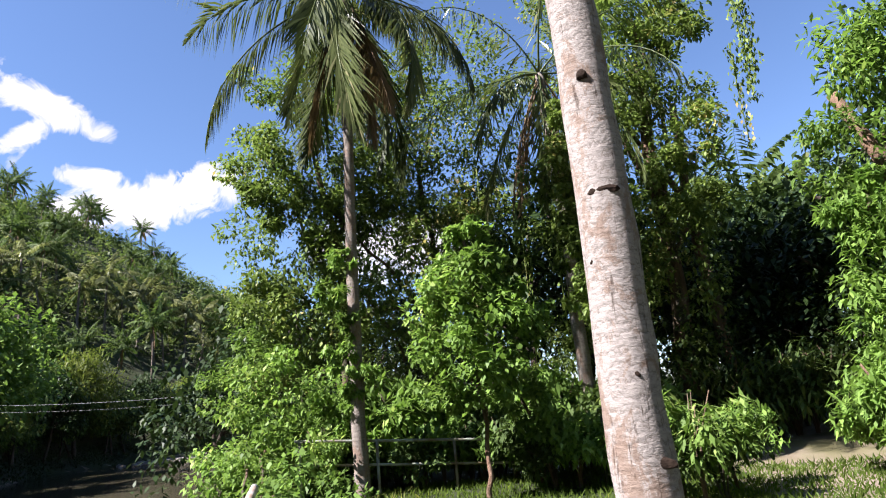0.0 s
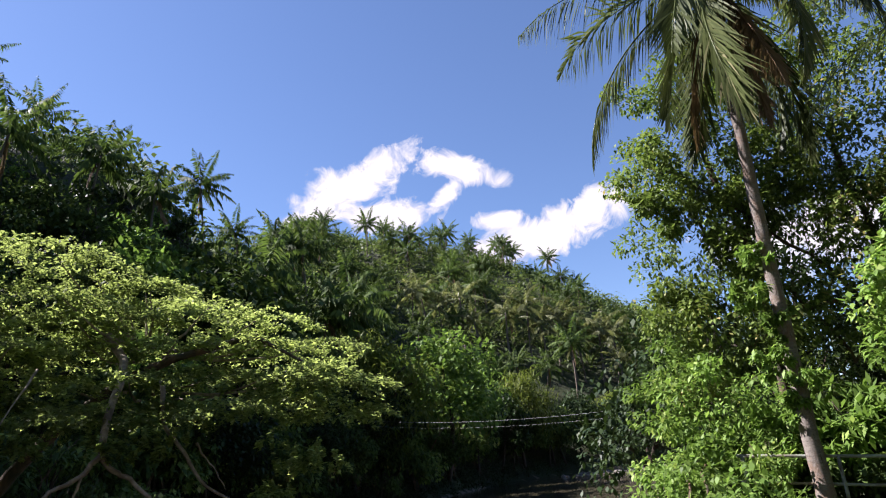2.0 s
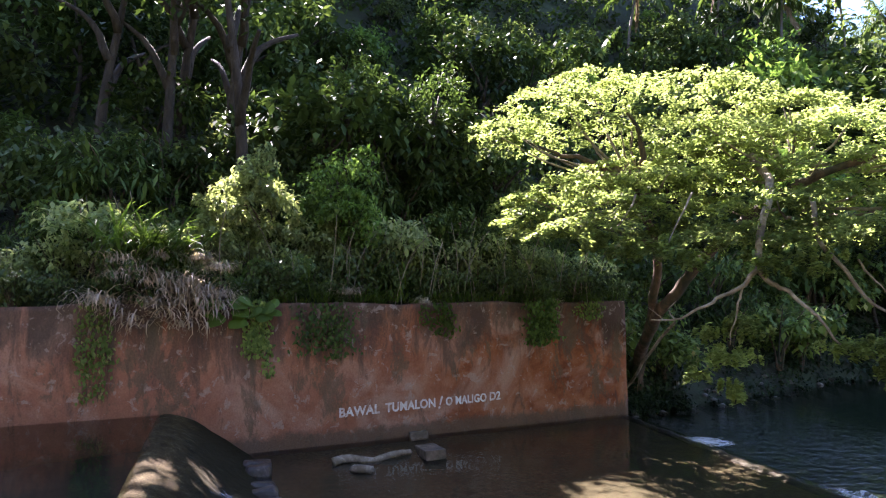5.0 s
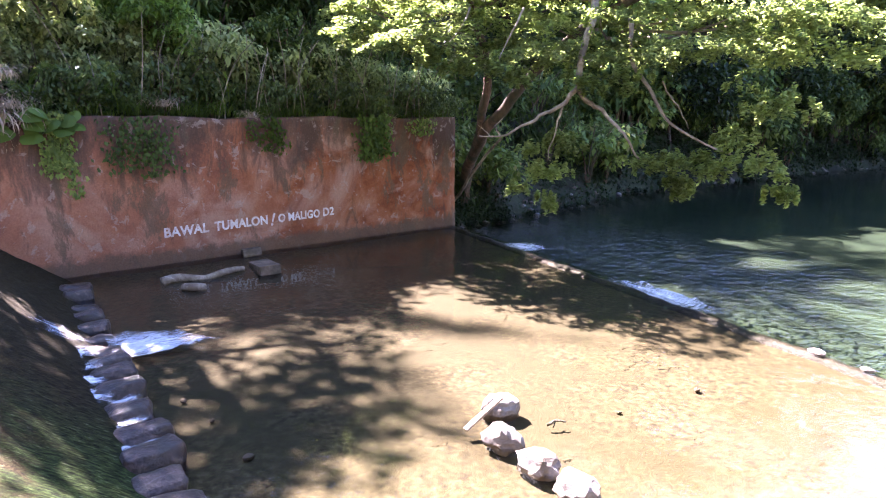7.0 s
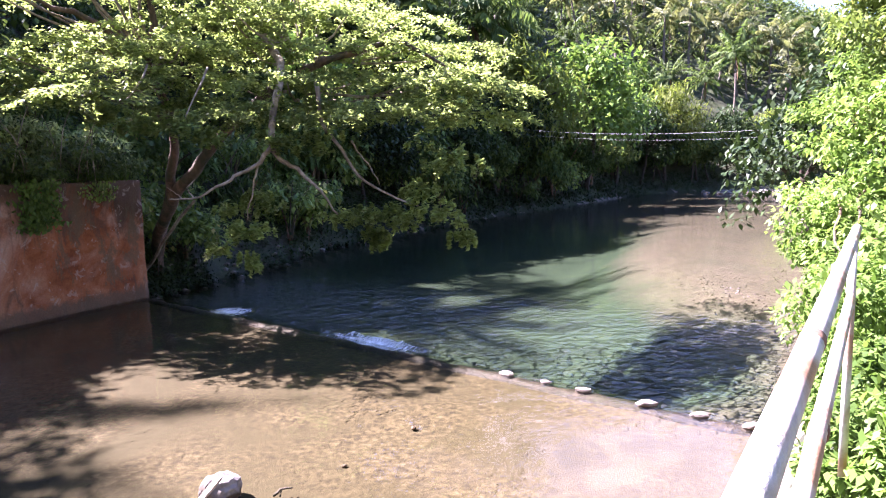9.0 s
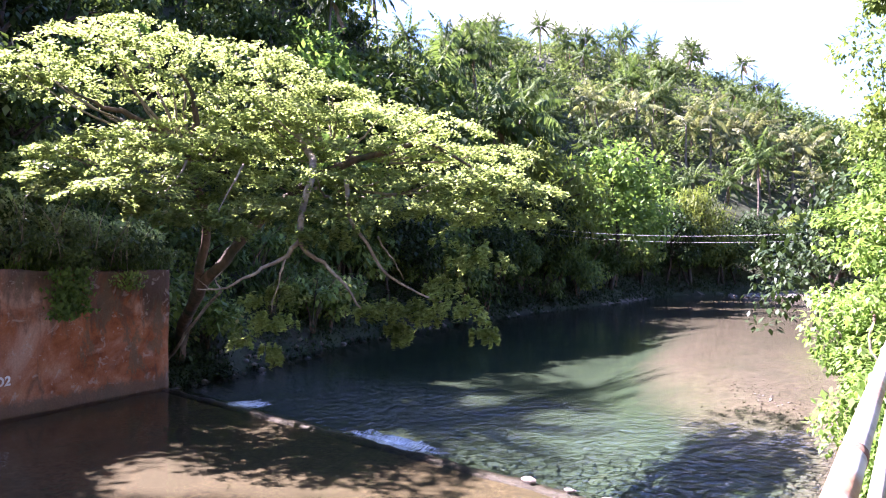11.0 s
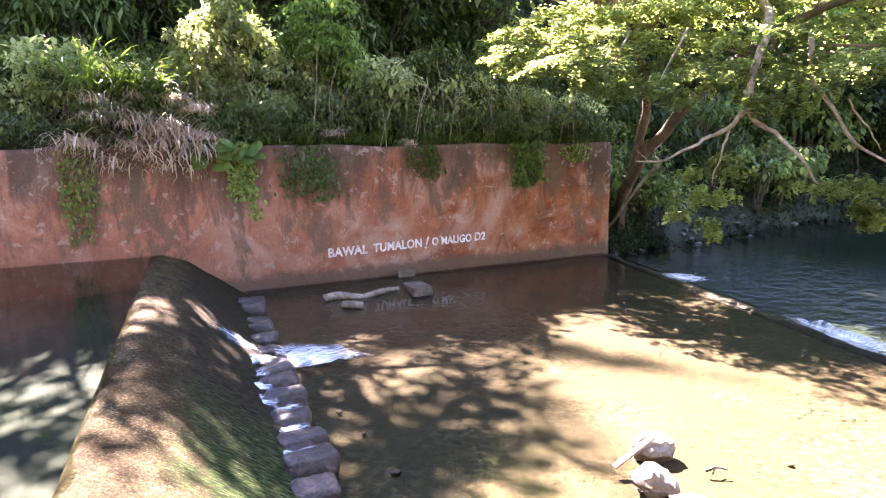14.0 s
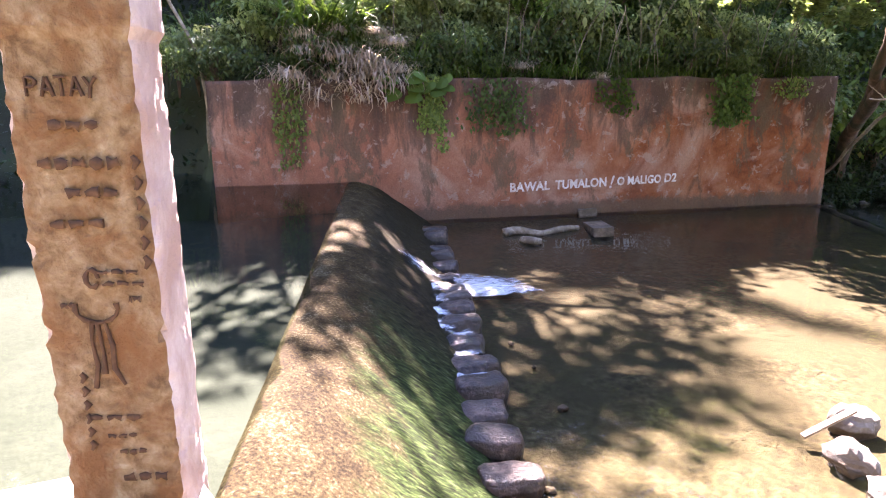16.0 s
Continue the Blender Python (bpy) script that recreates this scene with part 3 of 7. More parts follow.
def off_line(line, x, y):
    """Signed distance from a line of points: positive to its left."""
    best, sign = np.full(np.shape(x), 1e9), np.ones(np.shape(x))
    for (ax, ay), (bx, by) in zip(line[:-1], line[1:]):
        dx, dy = bx - ax, by - ay
        k = np.clip(((x - ax) * dx + (y - ay) * dy) / (dx * dx + dy * dy), 0, 1)
        d = np.hypot(x - ax - k * dx, y - ay - k * dy)
        s = np.sign(dx * (y - ay) - dy * (x - ax))
        near = d < best - 1e-6
        best, sign = np.where(near, d, best), np.where(near, s, sign)
    return best * sign


def wavy(x, y, scale, seed=0.0):
    return (np.sin(x * scale + 1.3 + seed) * np.cos(y * scale * 1.13 + 0.7 * seed) + 0.5 * np.sin(x * scale * 2.3 + y * scale * 1.7 + seed) + 0.25 * np.cos(x * scale * 4.1 - y * scale * 3.7 + 2 * seed)) / 1.75


def smooth01(v):
    v = np.clip(v, 0, 1)
    return v * v * (3 - 2 * v)


WEIR_A, WEIR_M = np.array([-0.705, 0.709]), np.array([0.709, 0.705])  # along the crest, down the stream
SILL = np.array([(-4.5, 25.3), (7.6, 8.2)])
WALL_O, WALL_D = np.array([-4.37, 25.3]), np.array([-0.623, -0.782])  # downstream end of the wall, its run upstream
WALL_N = np.array([0.782, -0.623])  # towards the water
WALL_L, WALL_TOP = 19.95, 4.2


def land(x, y):
    """Height of the ground."""
    x, y = np.asarray(x, float), np.asarray(y, float)
    v, w = off_line(FAR_BANK, x, y), -off_line(NEAR_BANK, x, y)
    cap = 48 * np.exp(-((x + 50) ** 2 + (y - 70) ** 2) / (2 * 80**2)) + 101 * np.exp(-((x - 117) ** 2 / (2 * 82**2) + (y - 275) ** 2 / (2 * 95**2))) + 6 + 3 * wavy(x, y, 0.05)
    rise = np.where(v < 1.5, -0.5 + 1.1 * v, 1.15 + (0.75 + 0.2 * smooth01((x + 30) / 30) - 0.27 * smooth01((x - 25) / 60)) * (v - 1.5) + 0.9 * wavy(x, y, 0.21) * smooth01((v - 2) / 8))
    rise = rise + 0.8 * np.clip(v - 24, 0, 13) * smooth01((22 - x) / 20)
    back = (x - WALL_O[0]) * -WALL_N[0] + (y - WALL_O[1]) * -WALL_N[1]
    along = (x - WALL_O[0]) * WALL_D[0] + (y - WALL_O[1]) * WALL_D[1]
    shelf = smooth01((along + 0.8) / 1.2) * smooth01((WALL_L + 0.8 - along) / 1.2) * smooth01((back - 0.65) / 0.5)
    rise = np.where((back > 0) & (shelf > 0), np.maximum(rise, shelf * (WALL_TOP - 0.12 + 0.5 * np.maximum(back - 1.2, 0))), rise)
    k = 4.0
    hill = -k * np.logaddexp(-rise / k, -cap / k)
    near = -0.5 + 1.35 * np.clip(w, 0, 2.35) + 0.06 * wavy(x, y, 0.7) + 0.07 * np.clip(w - 12, 0, 60) + 0.6 * smooth01((w - 14) / 20) * wavy(x, y, 0.12)
    m = x * WEIR_M[0] + y * WEIR_M[1]
    sd = off_line(SILL, x, y)
    deep = 1.5 * smooth01((13.0 - np.abs(off_line(FAR_BANK, x, y) + 7)) / 6) * smooth01((75 - m) / 45)
    bed = np.where(m < -0.8, 0.35 - 0.25 * smooth01((-m - 2) / 5), np.where(sd < 0, -0.55, -0.40 - deep + 0.1 * wavy(x, y, 0.4)))
    bar_u, bar_v = -0.4 * (x - 16.2) - 0.917 * (y - 19.8), 0.917 * (x - 16.2) - 0.4 * (y - 19.8)
    bar = 0.21 * np.exp(-(bar_u**2 / (2 * 2.6**2) + bar_v**2 / (2 * 0.8**2))) + 0.04 * np.exp(-((0.7 * (x - 19.5) + 0.714 * (y - 21.5)) ** 2 / (2 * 4.2**2) + (0.714 * (x - 19.5) - 0.7 * (y - 21.5)) ** 2 / (2 * 1.5**2))) + 0.3 * np.exp(-((x - 88) ** 2 + (y - 95) ** 2) / (2 * 7**2))
    hole = 1.5 * np.exp(-((x - 8.3) ** 2 / (2 * 3.4**2) + (y - 16.8) ** 2 / (2 * 3.6**2)))
    bed = bed + np.where((sd > 0) & (m > 2), bar - hole, 0)
    z = np.where(v > 0, hill, np.where(w > 0, near, bed))
    # unseen hill behind the camera, added to block sky light from shaded faces
    z = z + 56 * smooth01((-0.26 * x - 0.966 * y - 12) / 54)
    edge_f = np.clip(-v, 0, 3) / 3
    z = np.where((v <= 0) & (w <= 0) & (v > -3) & (m > 2), np.minimum(z, 0) * edge_f + (1 - edge_f) * -0.5, z)
    return z


def spaced(*runs):
    out = [runs[0][0]]
    for a, b, step in runs:
        out += list(np.linspace(a, b, max(2, int(round((b - a) / step)) + 1))[1:])
    return np.array(out)


gx = spaced((-1800, -400, 200), (-400, -120, 14), (-120, -40, 2.5), (-40, 40, 0.8), (40, 140, 2.0), (140, 400, 8), (400, 2000, 200))
gy = spaced((-1500, -200, 160), (-200, -40, 8), (-40, -14, 2), (-14, 48, 0.8), (48, 140, 2.0), (140, 420, 7), (420, 2200, 200))
GX, GY = np.meshgrid(gx, gy, indexing="ij")
GZ = land(GX, GY)
ii, jj = np.meshgrid(np.arange(len(gx) - 1), np.arange(len(gy) - 1), indexing="ij")
q = (ii * len(gy) + jj).ravel()
me = mesh_of("ground", np.stack([GX, GY, GZ], -1).reshape(-1, 3), np.stack([q, q + len(gy), q + len(gy) + 1, q + 1], -1))
for m_ in (M_GROUND, M_RIVER, M_POOL):
    me.materials.append(m_)
cx, cy, cz = (GX[:-1, :-1] + GX[1:, 1:]) / 2, (GY[:-1, :-1] + GY[1:, 1:]) / 2, (GZ[:-1, :-1] + GZ[1:, 1:]) / 2
v_, w_ = off_line(FAR_BANK, cx, cy), -off_line(NEAR_BANK, cx, cy)
m_c = cx * WEIR_M[0] + cy * WEIR_M[1]
idx = np.where((v_ > -0.4) | (w_ > 0.5), 0, np.where(m_c < -0.6, 2, 1))
me.polygons.foreach_set("material_index", idx.ravel().astype(np.int32))
ground = part("ground", me, None, smooth=True)
tagged(ground, "wooded river valley ground with sandy river bed and an added unseen hill", "ground", kind="structure")


def flat_sheet(name, corners, z, material, label, category="water"):
    bm = bmesh.new()
    face = bm.faces.new([bm.verts.new((x, y, z)) for x, y in corners])
    bm.normal_update()
    if face.normal.z < 0:
        face.normal_flip()
    ob = part(name, bm, material)
    return tagged(ob, label, category, kind="structure")


def weir_at(a, m):
    return tuple(WEIR_A * a + WEIR_M * m)


# water: above the weir, on the apron, below the sill
flat_sheet("water_pool", [weir_at(-30, -1.22), weir_at(19.6, -1.22), weir_at(40, -20), weir_at(60, -150), weir_at(-60, -150)], 1.25, W_POOL, "still green river water held above the weir")
flat_sheet("water_apron", [weir_at(1.5, 0.55), weir_at(19.4, 0.55), (-4.36, 25.35), (7.74, 8.3)], 0.0, W_APRON, "clear shallow water sliding over the brown apron")
flat_sheet("water_river", [(7.75, 8.3), (-4.4, 25.45), (-3, 36), (20, 72), (60, 112), (95, 126), (300, 100), (300, 24), (120, 66), (84, 70), (22, 12)], -0.3, W_DOWN, "rippled green river water below the sill")

# the apron floor and the sill that ends it
bm = bmesh.new()
for px, py in (weir_at(1.5, 0.2), weir_at(19.6, 0.2), (-4.45, 25.25), (7.62, 8.22)):
    bm.verts.new((px, py, -0.13))
bm.faces.new(bm.verts)
bmesh.ops.subdivide_edges(bm, edges=bm.edges[:], cuts=40, use_grid_fill=True)
for v in bm.verts:
    v.co.z += 0.035 * noise.noise(v.co * 0.6) + 0.02 * noise.noise(v.co * 2.1)
apron = tagged(part("apron", bm, M_BED, smooth=True), "brown silty concrete apron under shallow water", "apron", kind="structure")

# ---- weir: rounded crest, falling face, a row of blocks at its toe ----
weir = thing("weir", "brown algae-covered concrete weir with blocks at its toe", "weir")
pm = np.array([-1.62, -1.54, -1.46, -1.38, -1.3, -1.17, -1.0, -0.8, -0.6, -0.4, -0.2, 0.0, 0.2, 0.4, 0.6, 0.75, 0.9, 1.05, 1.3])
pz = np.array([-0.3, 0.5, 1.0, 1.18, 1.25, 1.275, 1.255, 1.2, 1.115, 1.0, 0.87, 0.725, 0.575, 0.425, 0.28, 0.17, 0.07, -0.03, -0.3])
aa = np.linspace(1.6, 19.4, 150)
AA, KK = np.meshgrid(aa, np.arange(len(pm)), indexing="ij")
mm_, zz = pm[KK], pz[KK]
bumpy = 0.02 * wavy(AA * 1.0, mm_ * 3, 2.1) + 0.012 * wavy(AA, mm_, 7.0)
wx, wy = AA * WEIR_A[0] + mm_ * WEIR_M[0], AA * WEIR_A[1] + mm_ * WEIR_M[1]
i2, j2 = np.meshgrid(np.arange(len(aa) - 1), np.arange(len(pm) - 1), indexing="ij")
q = (i2 * len(pm) + j2).ravel()
part("weir_body", mesh_of("weir_body", np.stack([wx, wy, zz + bumpy], -1).reshape(-1, 3), np.stack([q, q + 1, q + len(pm) + 1, q + len(pm)], -1)), M_WEIR, weir, smooth=True)


def worn_block(seed, lx, ly, lz):
    bm = box(-lx / 2, -ly / 2, -0.25, lx / 2, ly / 2, lz, 0.12, 2)
    return rough(rough(bm, 0.06, 3.0, (seed * 3.1, 0, 0)), 0.02, 11.0, (seed * 1.7, 2, 0))


for k, a in enumerate([4.6, 5.3, 6.0, 6.7, 7.4, 8.05, 8.8, 9.65, 10.4, 11.15, 11.9, 12.7, 13.5, 14.3, 15.2, 16.0, 17.0, 17.7]):
    g = random.Random(k)
    low_ = 0.07 if 12.5 < a < 16.5 else 0.2
    x, y = weir_at(a, 1.12 + g.uniform(-0.05, 0.05))
    ob = part("baffle_block", worn_block(k, 0.66 + g.uniform(-0.07, 0.08), 0.43 + g.uniform(-0.05, 0.06), low_ + g.uniform(-0.03, 0.07)), M_BLOCK, weir, smooth=True)
    ob.matrix_basis = pose(x, y, 0, 0, g.uniform(-4, 4), 44.8 + g.uniform(-7, 7))

sill = thing("sill", "low concrete sill edged with broken pale stones", "weir")
n_ = 60
sp = np.linspace(0, 1, n_)[:, None]
line_s = SILL[0] * (1 - sp) + SILL[1] * sp
nrm = np.array([0.816, 0.578])
rows = []
for o, z in ((-0.2, -0.3), (-0.18, -0.1), (-0.04, -0.045), (0.09, -0.05), (0.16, -0.22), (0.2, -0.8)):
    jit = 0.02 * np.sin(np.arange(n_) * 2.3 + o * 9) + 0.02 * np.sin(np.arange(n_) * 0.9 + z * 7)
    rows.append(np.c_[line_s + nrm * (o + jit[:, None]), np.full(n_, z) + jit * 0.5])
V = np.stack(rows, 1).reshape(-1, 3)
i3, j3 = np.meshgrid(np.arange(n_ - 1), np.arange(5), indexing="ij")
q = (i3 * 6 + j3).ravel()
part("sill_body", mesh_of("sill_body", V, np.stack([q, q + 1, q + 7, q + 6], -1)), M_WETSILL, sill, smooth=True)


def rock_mesh(seed, sub=2, squash=0.7, jag=0.28):
    bm = bmesh.new()
    bmesh.ops.create_icosphere(bm, subdivisions=sub, radius=0.5)
    off = Vector((seed * 7.3, seed * 1.7, 0))
    for v in bm.verts:
        d = v.co.normalized()
        v.co *= 1 + jag * noise.noise(d * 1.6 + off) + 0.12 * noise.noise(d * 4.5 + off)
        v.co.z *= squash
    return bm


for k, (f, s) in enumerate([(0.755, 0.4), (0.8, 0.26), (0.84, 0.36), (0.9, 0.42), (0.945, 0.36), (0.985, 0.4)]):
    c = SILL[0] * (1 - f) + SILL[1] * f
    ob = part("stone", rock_mesh(k + 3, 2, 0.45), M_ROCK, sill, "pale broken stone", smooth=False)
    ob.matrix_basis = pose(c[0], c[1], 0.01, 0, 0, -55 + 9 * k) @ Matrix.Diagonal((s * 0.95, s * 0.5, s * 0.7, 1))

# ---- the retaining wall across the river ----
wall = thing("wall_retaining", "red-washed stained concrete river wall with painted warning", "wall", kind="structure")
ns, nz = 120, 34
S, Z = np.meshgrid(np.linspace(0, WALL_L, ns), np.linspace(-0.7, WALL_TOP, nz), indexing="ij")
topw = 0.06 * wavy(S, S * 0, 1.1)
Z = Z + np.where(Z > WALL_TOP - 0.5, topw, 0)


def wall_rel(s, z):
    return 0.022 * wavy(s, z, 1.7) + 0.008 * wavy(s * 1.0, z, 6.0) - 0.02 * np.exp(-((z - 2.62 - 0.03 * np.sin(s)) / 0.03) ** 2) * (s > 8.5)


def on_wall(s, z, out=0.0):
    s, z = np.asarray(s, float), np.asarray(z, float)
    o = wall_rel(s, z) + out
    return np.stack([WALL_O[0] + WALL_D[0] * s + WALL_N[0] * o, WALL_O[1] + WALL_D[1] * s + WALL_N[1] * o, z], -1)


front = on_wall(S, Z).reshape(-1, 3)
T = 1.35
backv = np.stack([WALL_O[0] + WALL_D[0] * S - WALL_N[0] * T, WALL_O[1] + WALL_D[1] * S - WALL_N[1] * T, Z], -1).reshape(-1, 3)
i4, j4 = np.meshgrid(np.arange(ns - 1), np.arange(nz - 1), indexing="ij")
q = (i4 * nz + j4).ravel()
nf = ns * nz
F = [np.stack([q, q + 1, q + nz + 1, q + nz], -1), np.stack([q + nf, q + nz + nf, q + nz + 1 + nf, q + 1 + nf], -1)]
i5 = np.arange(ns - 1) * nz + nz - 1
F.append(np.stack([i5, i5 + nf, i5 + nz + nf, i5 + nz], -1))
for e in (0, (ns - 1) * nz):
    j5 = e + np.arange(nz - 1)
    F.append(np.stack([j5, j5 + nf, j5 + nf + 1, j5 + 1], -1))
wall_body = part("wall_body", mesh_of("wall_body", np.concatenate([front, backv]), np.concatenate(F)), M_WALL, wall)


def painted(text, s0, z0, size, name, run=None, squeeze=1.0, slant=0.0):
    """Lettering on the wall, its left end s0 metres from the wall's downstream end."""
    cu = bpy.data.curves.new(name, "FONT")
    cu.body, cu.size, cu.extrude, cu.offset = text, size, 0.003, 0.0125
    cu.space_character, cu.shear = 1.05, slant
    tmp = new(name, cu)
    me = bpy.data.meshes.new_from_object(tmp.evaluated_get(bpy.context.evaluated_depsgraph_get()))
    bpy.data.objects.remove(tmp)
    co = np.zeros(len(me.vertices) * 3, np.float32)
    me.vertices.foreach_get("co", co)
    co = co.reshape(-1, 3)
    width = co[:, 0].max()
    k = run / width if run else squeeze
    tilt = 0.024
    s = s0 - co[:, 0] * k
    z = z0 + co[:, 1] + (s0 - s) * tilt
    out = on_wall(s, z, 0.006).astype(np.float32)
    out[:, :2] += (WALL_N * co[:, 2:3]).astype(np.float32)
    me.vertices.foreach_set("co", out.ravel())
    me.update()
    return part("lettering", me, M_WHITE, wall_body, "white hand-painted capital letters")


painted("BAWAL", 11.22, 0.79, 0.385, "lettering", 1.32)
painted("TUMALON", 9.72, 0.83, 0.385, "lettering", 1.72)
painted("!", 7.93, 0.8, 0.55, "lettering", 0.2, slant=0.35)
painted("O MALIGO", 7.63, 0.885, 0.36, "lettering", 1.52)
painted("D2", 6.0, 0.93, 0.38, "lettering", 0.44)

# ---- the bank under the camera: abutment, pillar, railing ----
abut = thing("abutment", "worn grey concrete abutment on the river bank", "abutment", kind="structure")
bm = bmesh.new()
outline = [(-6.5, -4.6), (-2.75, 0.45), (-2.4, 1.12), (-1.5, 0.95), (-0.3, 0.55), (1.7, 1.75), (2.3, 0.9), (-2.5, -6)]
base = [bm.verts.new((x, y, -0.6)) for x, y in outline]
f0 = bm.faces.new(base)
ext = bmesh.ops.extrude_face_region(bm, geom=[f0])["geom"]
bmesh.ops.translate(bm, verts=[v for v in ext if isinstance(v, bmesh.types.BMVert)], vec=(0, 0, 3.28))
bmesh.ops.recalc_face_normals(bm, faces=bm.faces[:])
M_CONC = surface("grey abutment concrete", [(0.3, (0.104, 0.091, 0.078)), (0.55, (0.182, 0.163, 0.137)), (0.75, (0.247, 0.221, 0.189))], 2.0, stain=(0.078, 0.065, 0.039), stain_scale=0.7)
part("abutment_body", bm, M_CONC, abut)

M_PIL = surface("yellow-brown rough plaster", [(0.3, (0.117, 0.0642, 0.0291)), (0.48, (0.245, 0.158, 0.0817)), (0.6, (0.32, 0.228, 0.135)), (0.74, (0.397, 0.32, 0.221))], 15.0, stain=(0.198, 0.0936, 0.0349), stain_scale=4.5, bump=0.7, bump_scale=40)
# pink plaster of the sides, with sun on the right face put into its tone
M_PIL2 = surface("pink grey lime plaster lightened for sun", [(0.3, (0.394, 0.291, 0.253)), (0.55, (0.545, 0.441, 0.394)), (0.75, (0.64, 0.563, 0.517))], 5.0, stain=(0.423, 0.282, 0.226), stain_scale=2.0, bump=0.6, bump_scale=35)
pillar = thing("pillar", "square concrete pillar with peeling plaster and scrawled graffiti", "pillar")


def polar(az, d, z):
    return Vector((math.sin(radians(az)) * d, math.cos(radians(az)) * d, z))


pa, pb, pc = polar(-74.1, 2.36, 0), polar(-65.0, 2.18, 0), polar(-62.85, 2.5, 0)
pd = pa + (pc - pb)
pil_u, pil_n = (pb - pa).normalized(), Vector((0, 0, 1))
pil_out = pil_u.cross(Vector((0, 0, 1))).normalized()
if pil_out.dot(Vector((-pa.x, -pa.y, 0))) < 0:
    pil_out = -pil_out
bm = bmesh.new()
n1, n2, n3 = 14, 14, 110
zs = np.linspace(2.55, 6.4, n3)
ringpts = []
for a_, b_, n in ((pa, pb, n1), (pb, pc, n2), (pc, pd, n1), (pd, pa, n2)):
    for k in range(n):
        ringpts.append(a_.lerp(b_, k / n))
grid = []
ctr = (pa + pb + pc + pd) / 4
for z in zs:
    row = []
    for k, p_ in enumerate(ringpts):
        p2 = Vector((p_.x, p_.y, z))
        corner = min((p_ - c).length for c in (pa, pb, pc, pd))
        nn = noise.noise(p2 * 5) * 0.006 + noise.noise(p2 * 21) * 0.004 + (noise.noise(p2 * 45) * 0.004 if n1 <= k < n1 + n2 else 0)
        chip = max(0, 1 - corner / 0.04) * (0.008 + 0.036 * max(0, noise.noise(Vector((z * 24, k, 0))) + 0.2))
        cap = 0.022 if z > 4.34 else 0.0
        p2 += (Vector((p_.x, p_.y, 0)) - Vector((ctr.x, ctr.y, 0))).normalized() * (nn - chip + cap)
        row.append(bm.verts.new(p2))
    grid.append(row)
nr = len(ringpts)
for i in range(n3 - 1):
    for k in range(nr):
        f = bm.faces.new((grid[i][k], grid[i][(k + 1) % nr], grid[i + 1][(k + 1) % nr], grid[i + 1][k]))
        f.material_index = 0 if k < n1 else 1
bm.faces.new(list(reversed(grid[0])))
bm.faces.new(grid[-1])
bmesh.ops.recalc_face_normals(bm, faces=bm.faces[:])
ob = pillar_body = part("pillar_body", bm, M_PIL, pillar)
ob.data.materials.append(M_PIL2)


def on_pillar(u, z):
    """u: share of the face's width from its left edge."""
    return pa.lerp(pb, u) + Vector((0, 0, z)) + pil_out * 0.009


def stroke(points, width):
    """A flat brush stroke on the pillar's face."""
    pts = [on_pillar(u, z) for u, z in points]
    vs, fs = [], []
    for i, p_ in enumerate(pts):
        t_ = (pts[min(i + 1, len(pts) - 1)] - pts[max(i - 1, 0)]).normalized()
        s_ = t_.cross(pil_out).normalized() * width / 2 * (0.75 + 0.35 * math.sin(i * 2.3 + points[0][0] * 20))
        for s2, o in ((s_, 0), (-s_, 0), (-s_, -0.014), (s_, -0.014)):
            vs.append(p_ + s2 + pil_out * o)
    for i in range(len(pts) - 1):
        for a_, b_ in ((0, 1), (1, 2), (2, 3), (3, 0)):
            fs.append((4 * i + a_, 4 * i + b_, 4 * i + 4 + b_, 4 * i + 4 + a_))
    return [tuple(v) for v in vs], fs


def arc(u, z, ru, rz, a0, a1, n=10):
    return [(u + ru * math.cos(radians(a0 + (a1 - a0) * k / (n - 1))), z + rz * math.sin(radians(a0 + (a1 - a0) * k / (n - 1)))) for k in range(n)]


# the word that can be read, and plain bars for the scrawled names
def letters_patay(u0, z0, h, w):
    s = []
    for k, c in enumerate("PATAY"):
        x0 = u0 + k * w * 1.22
        if c == "P":
            s += [[(x0, z0), (x0, z0 + h)], [(x0, z0 + h)] + arc(x0 + 0.1 * w, z0 + 0.74 * h, 0.75 * w, 0.26 * h, 80, -90, 8) + [(x0, z0 + 0.5 * h)]]
        elif c == "A":
            s += [[(x0, z0), (x0 + w / 2, z0 + h)], [(x0 + w / 2, z0 + h), (x0 + w, z0)], [(x0 + 0.2 * w, z0 + 0.35 * h), (x0 + 0.8 * w, z0 + 0.35 * h)]]
        elif c == "T":
            s += [[(x0, z0 + h), (x0 + w, z0 + h)], [(x0 + w / 2, z0), (x0 + w / 2, z0 + h)]]
        else:
            s += [[(x0, z0 + h), (x0 + w / 2, z0 + 0.5 * h)], [(x0 + w, z0 + h), (x0 + w / 2, z0 + 0.5 * h)], [(x0 + w / 2, z0 + 0.5 * h), (x0 + w * 0.35, z0 - 0.1 * h)]]
    return s


part("lettering", joined("lettering", [stroke(p_, 0.0095) for p_ in letters_patay(0.2, 4.155, 0.056, 0.086)]), M_INK, pillar_body, "brown brushed capital letters")
g = random.Random(5)
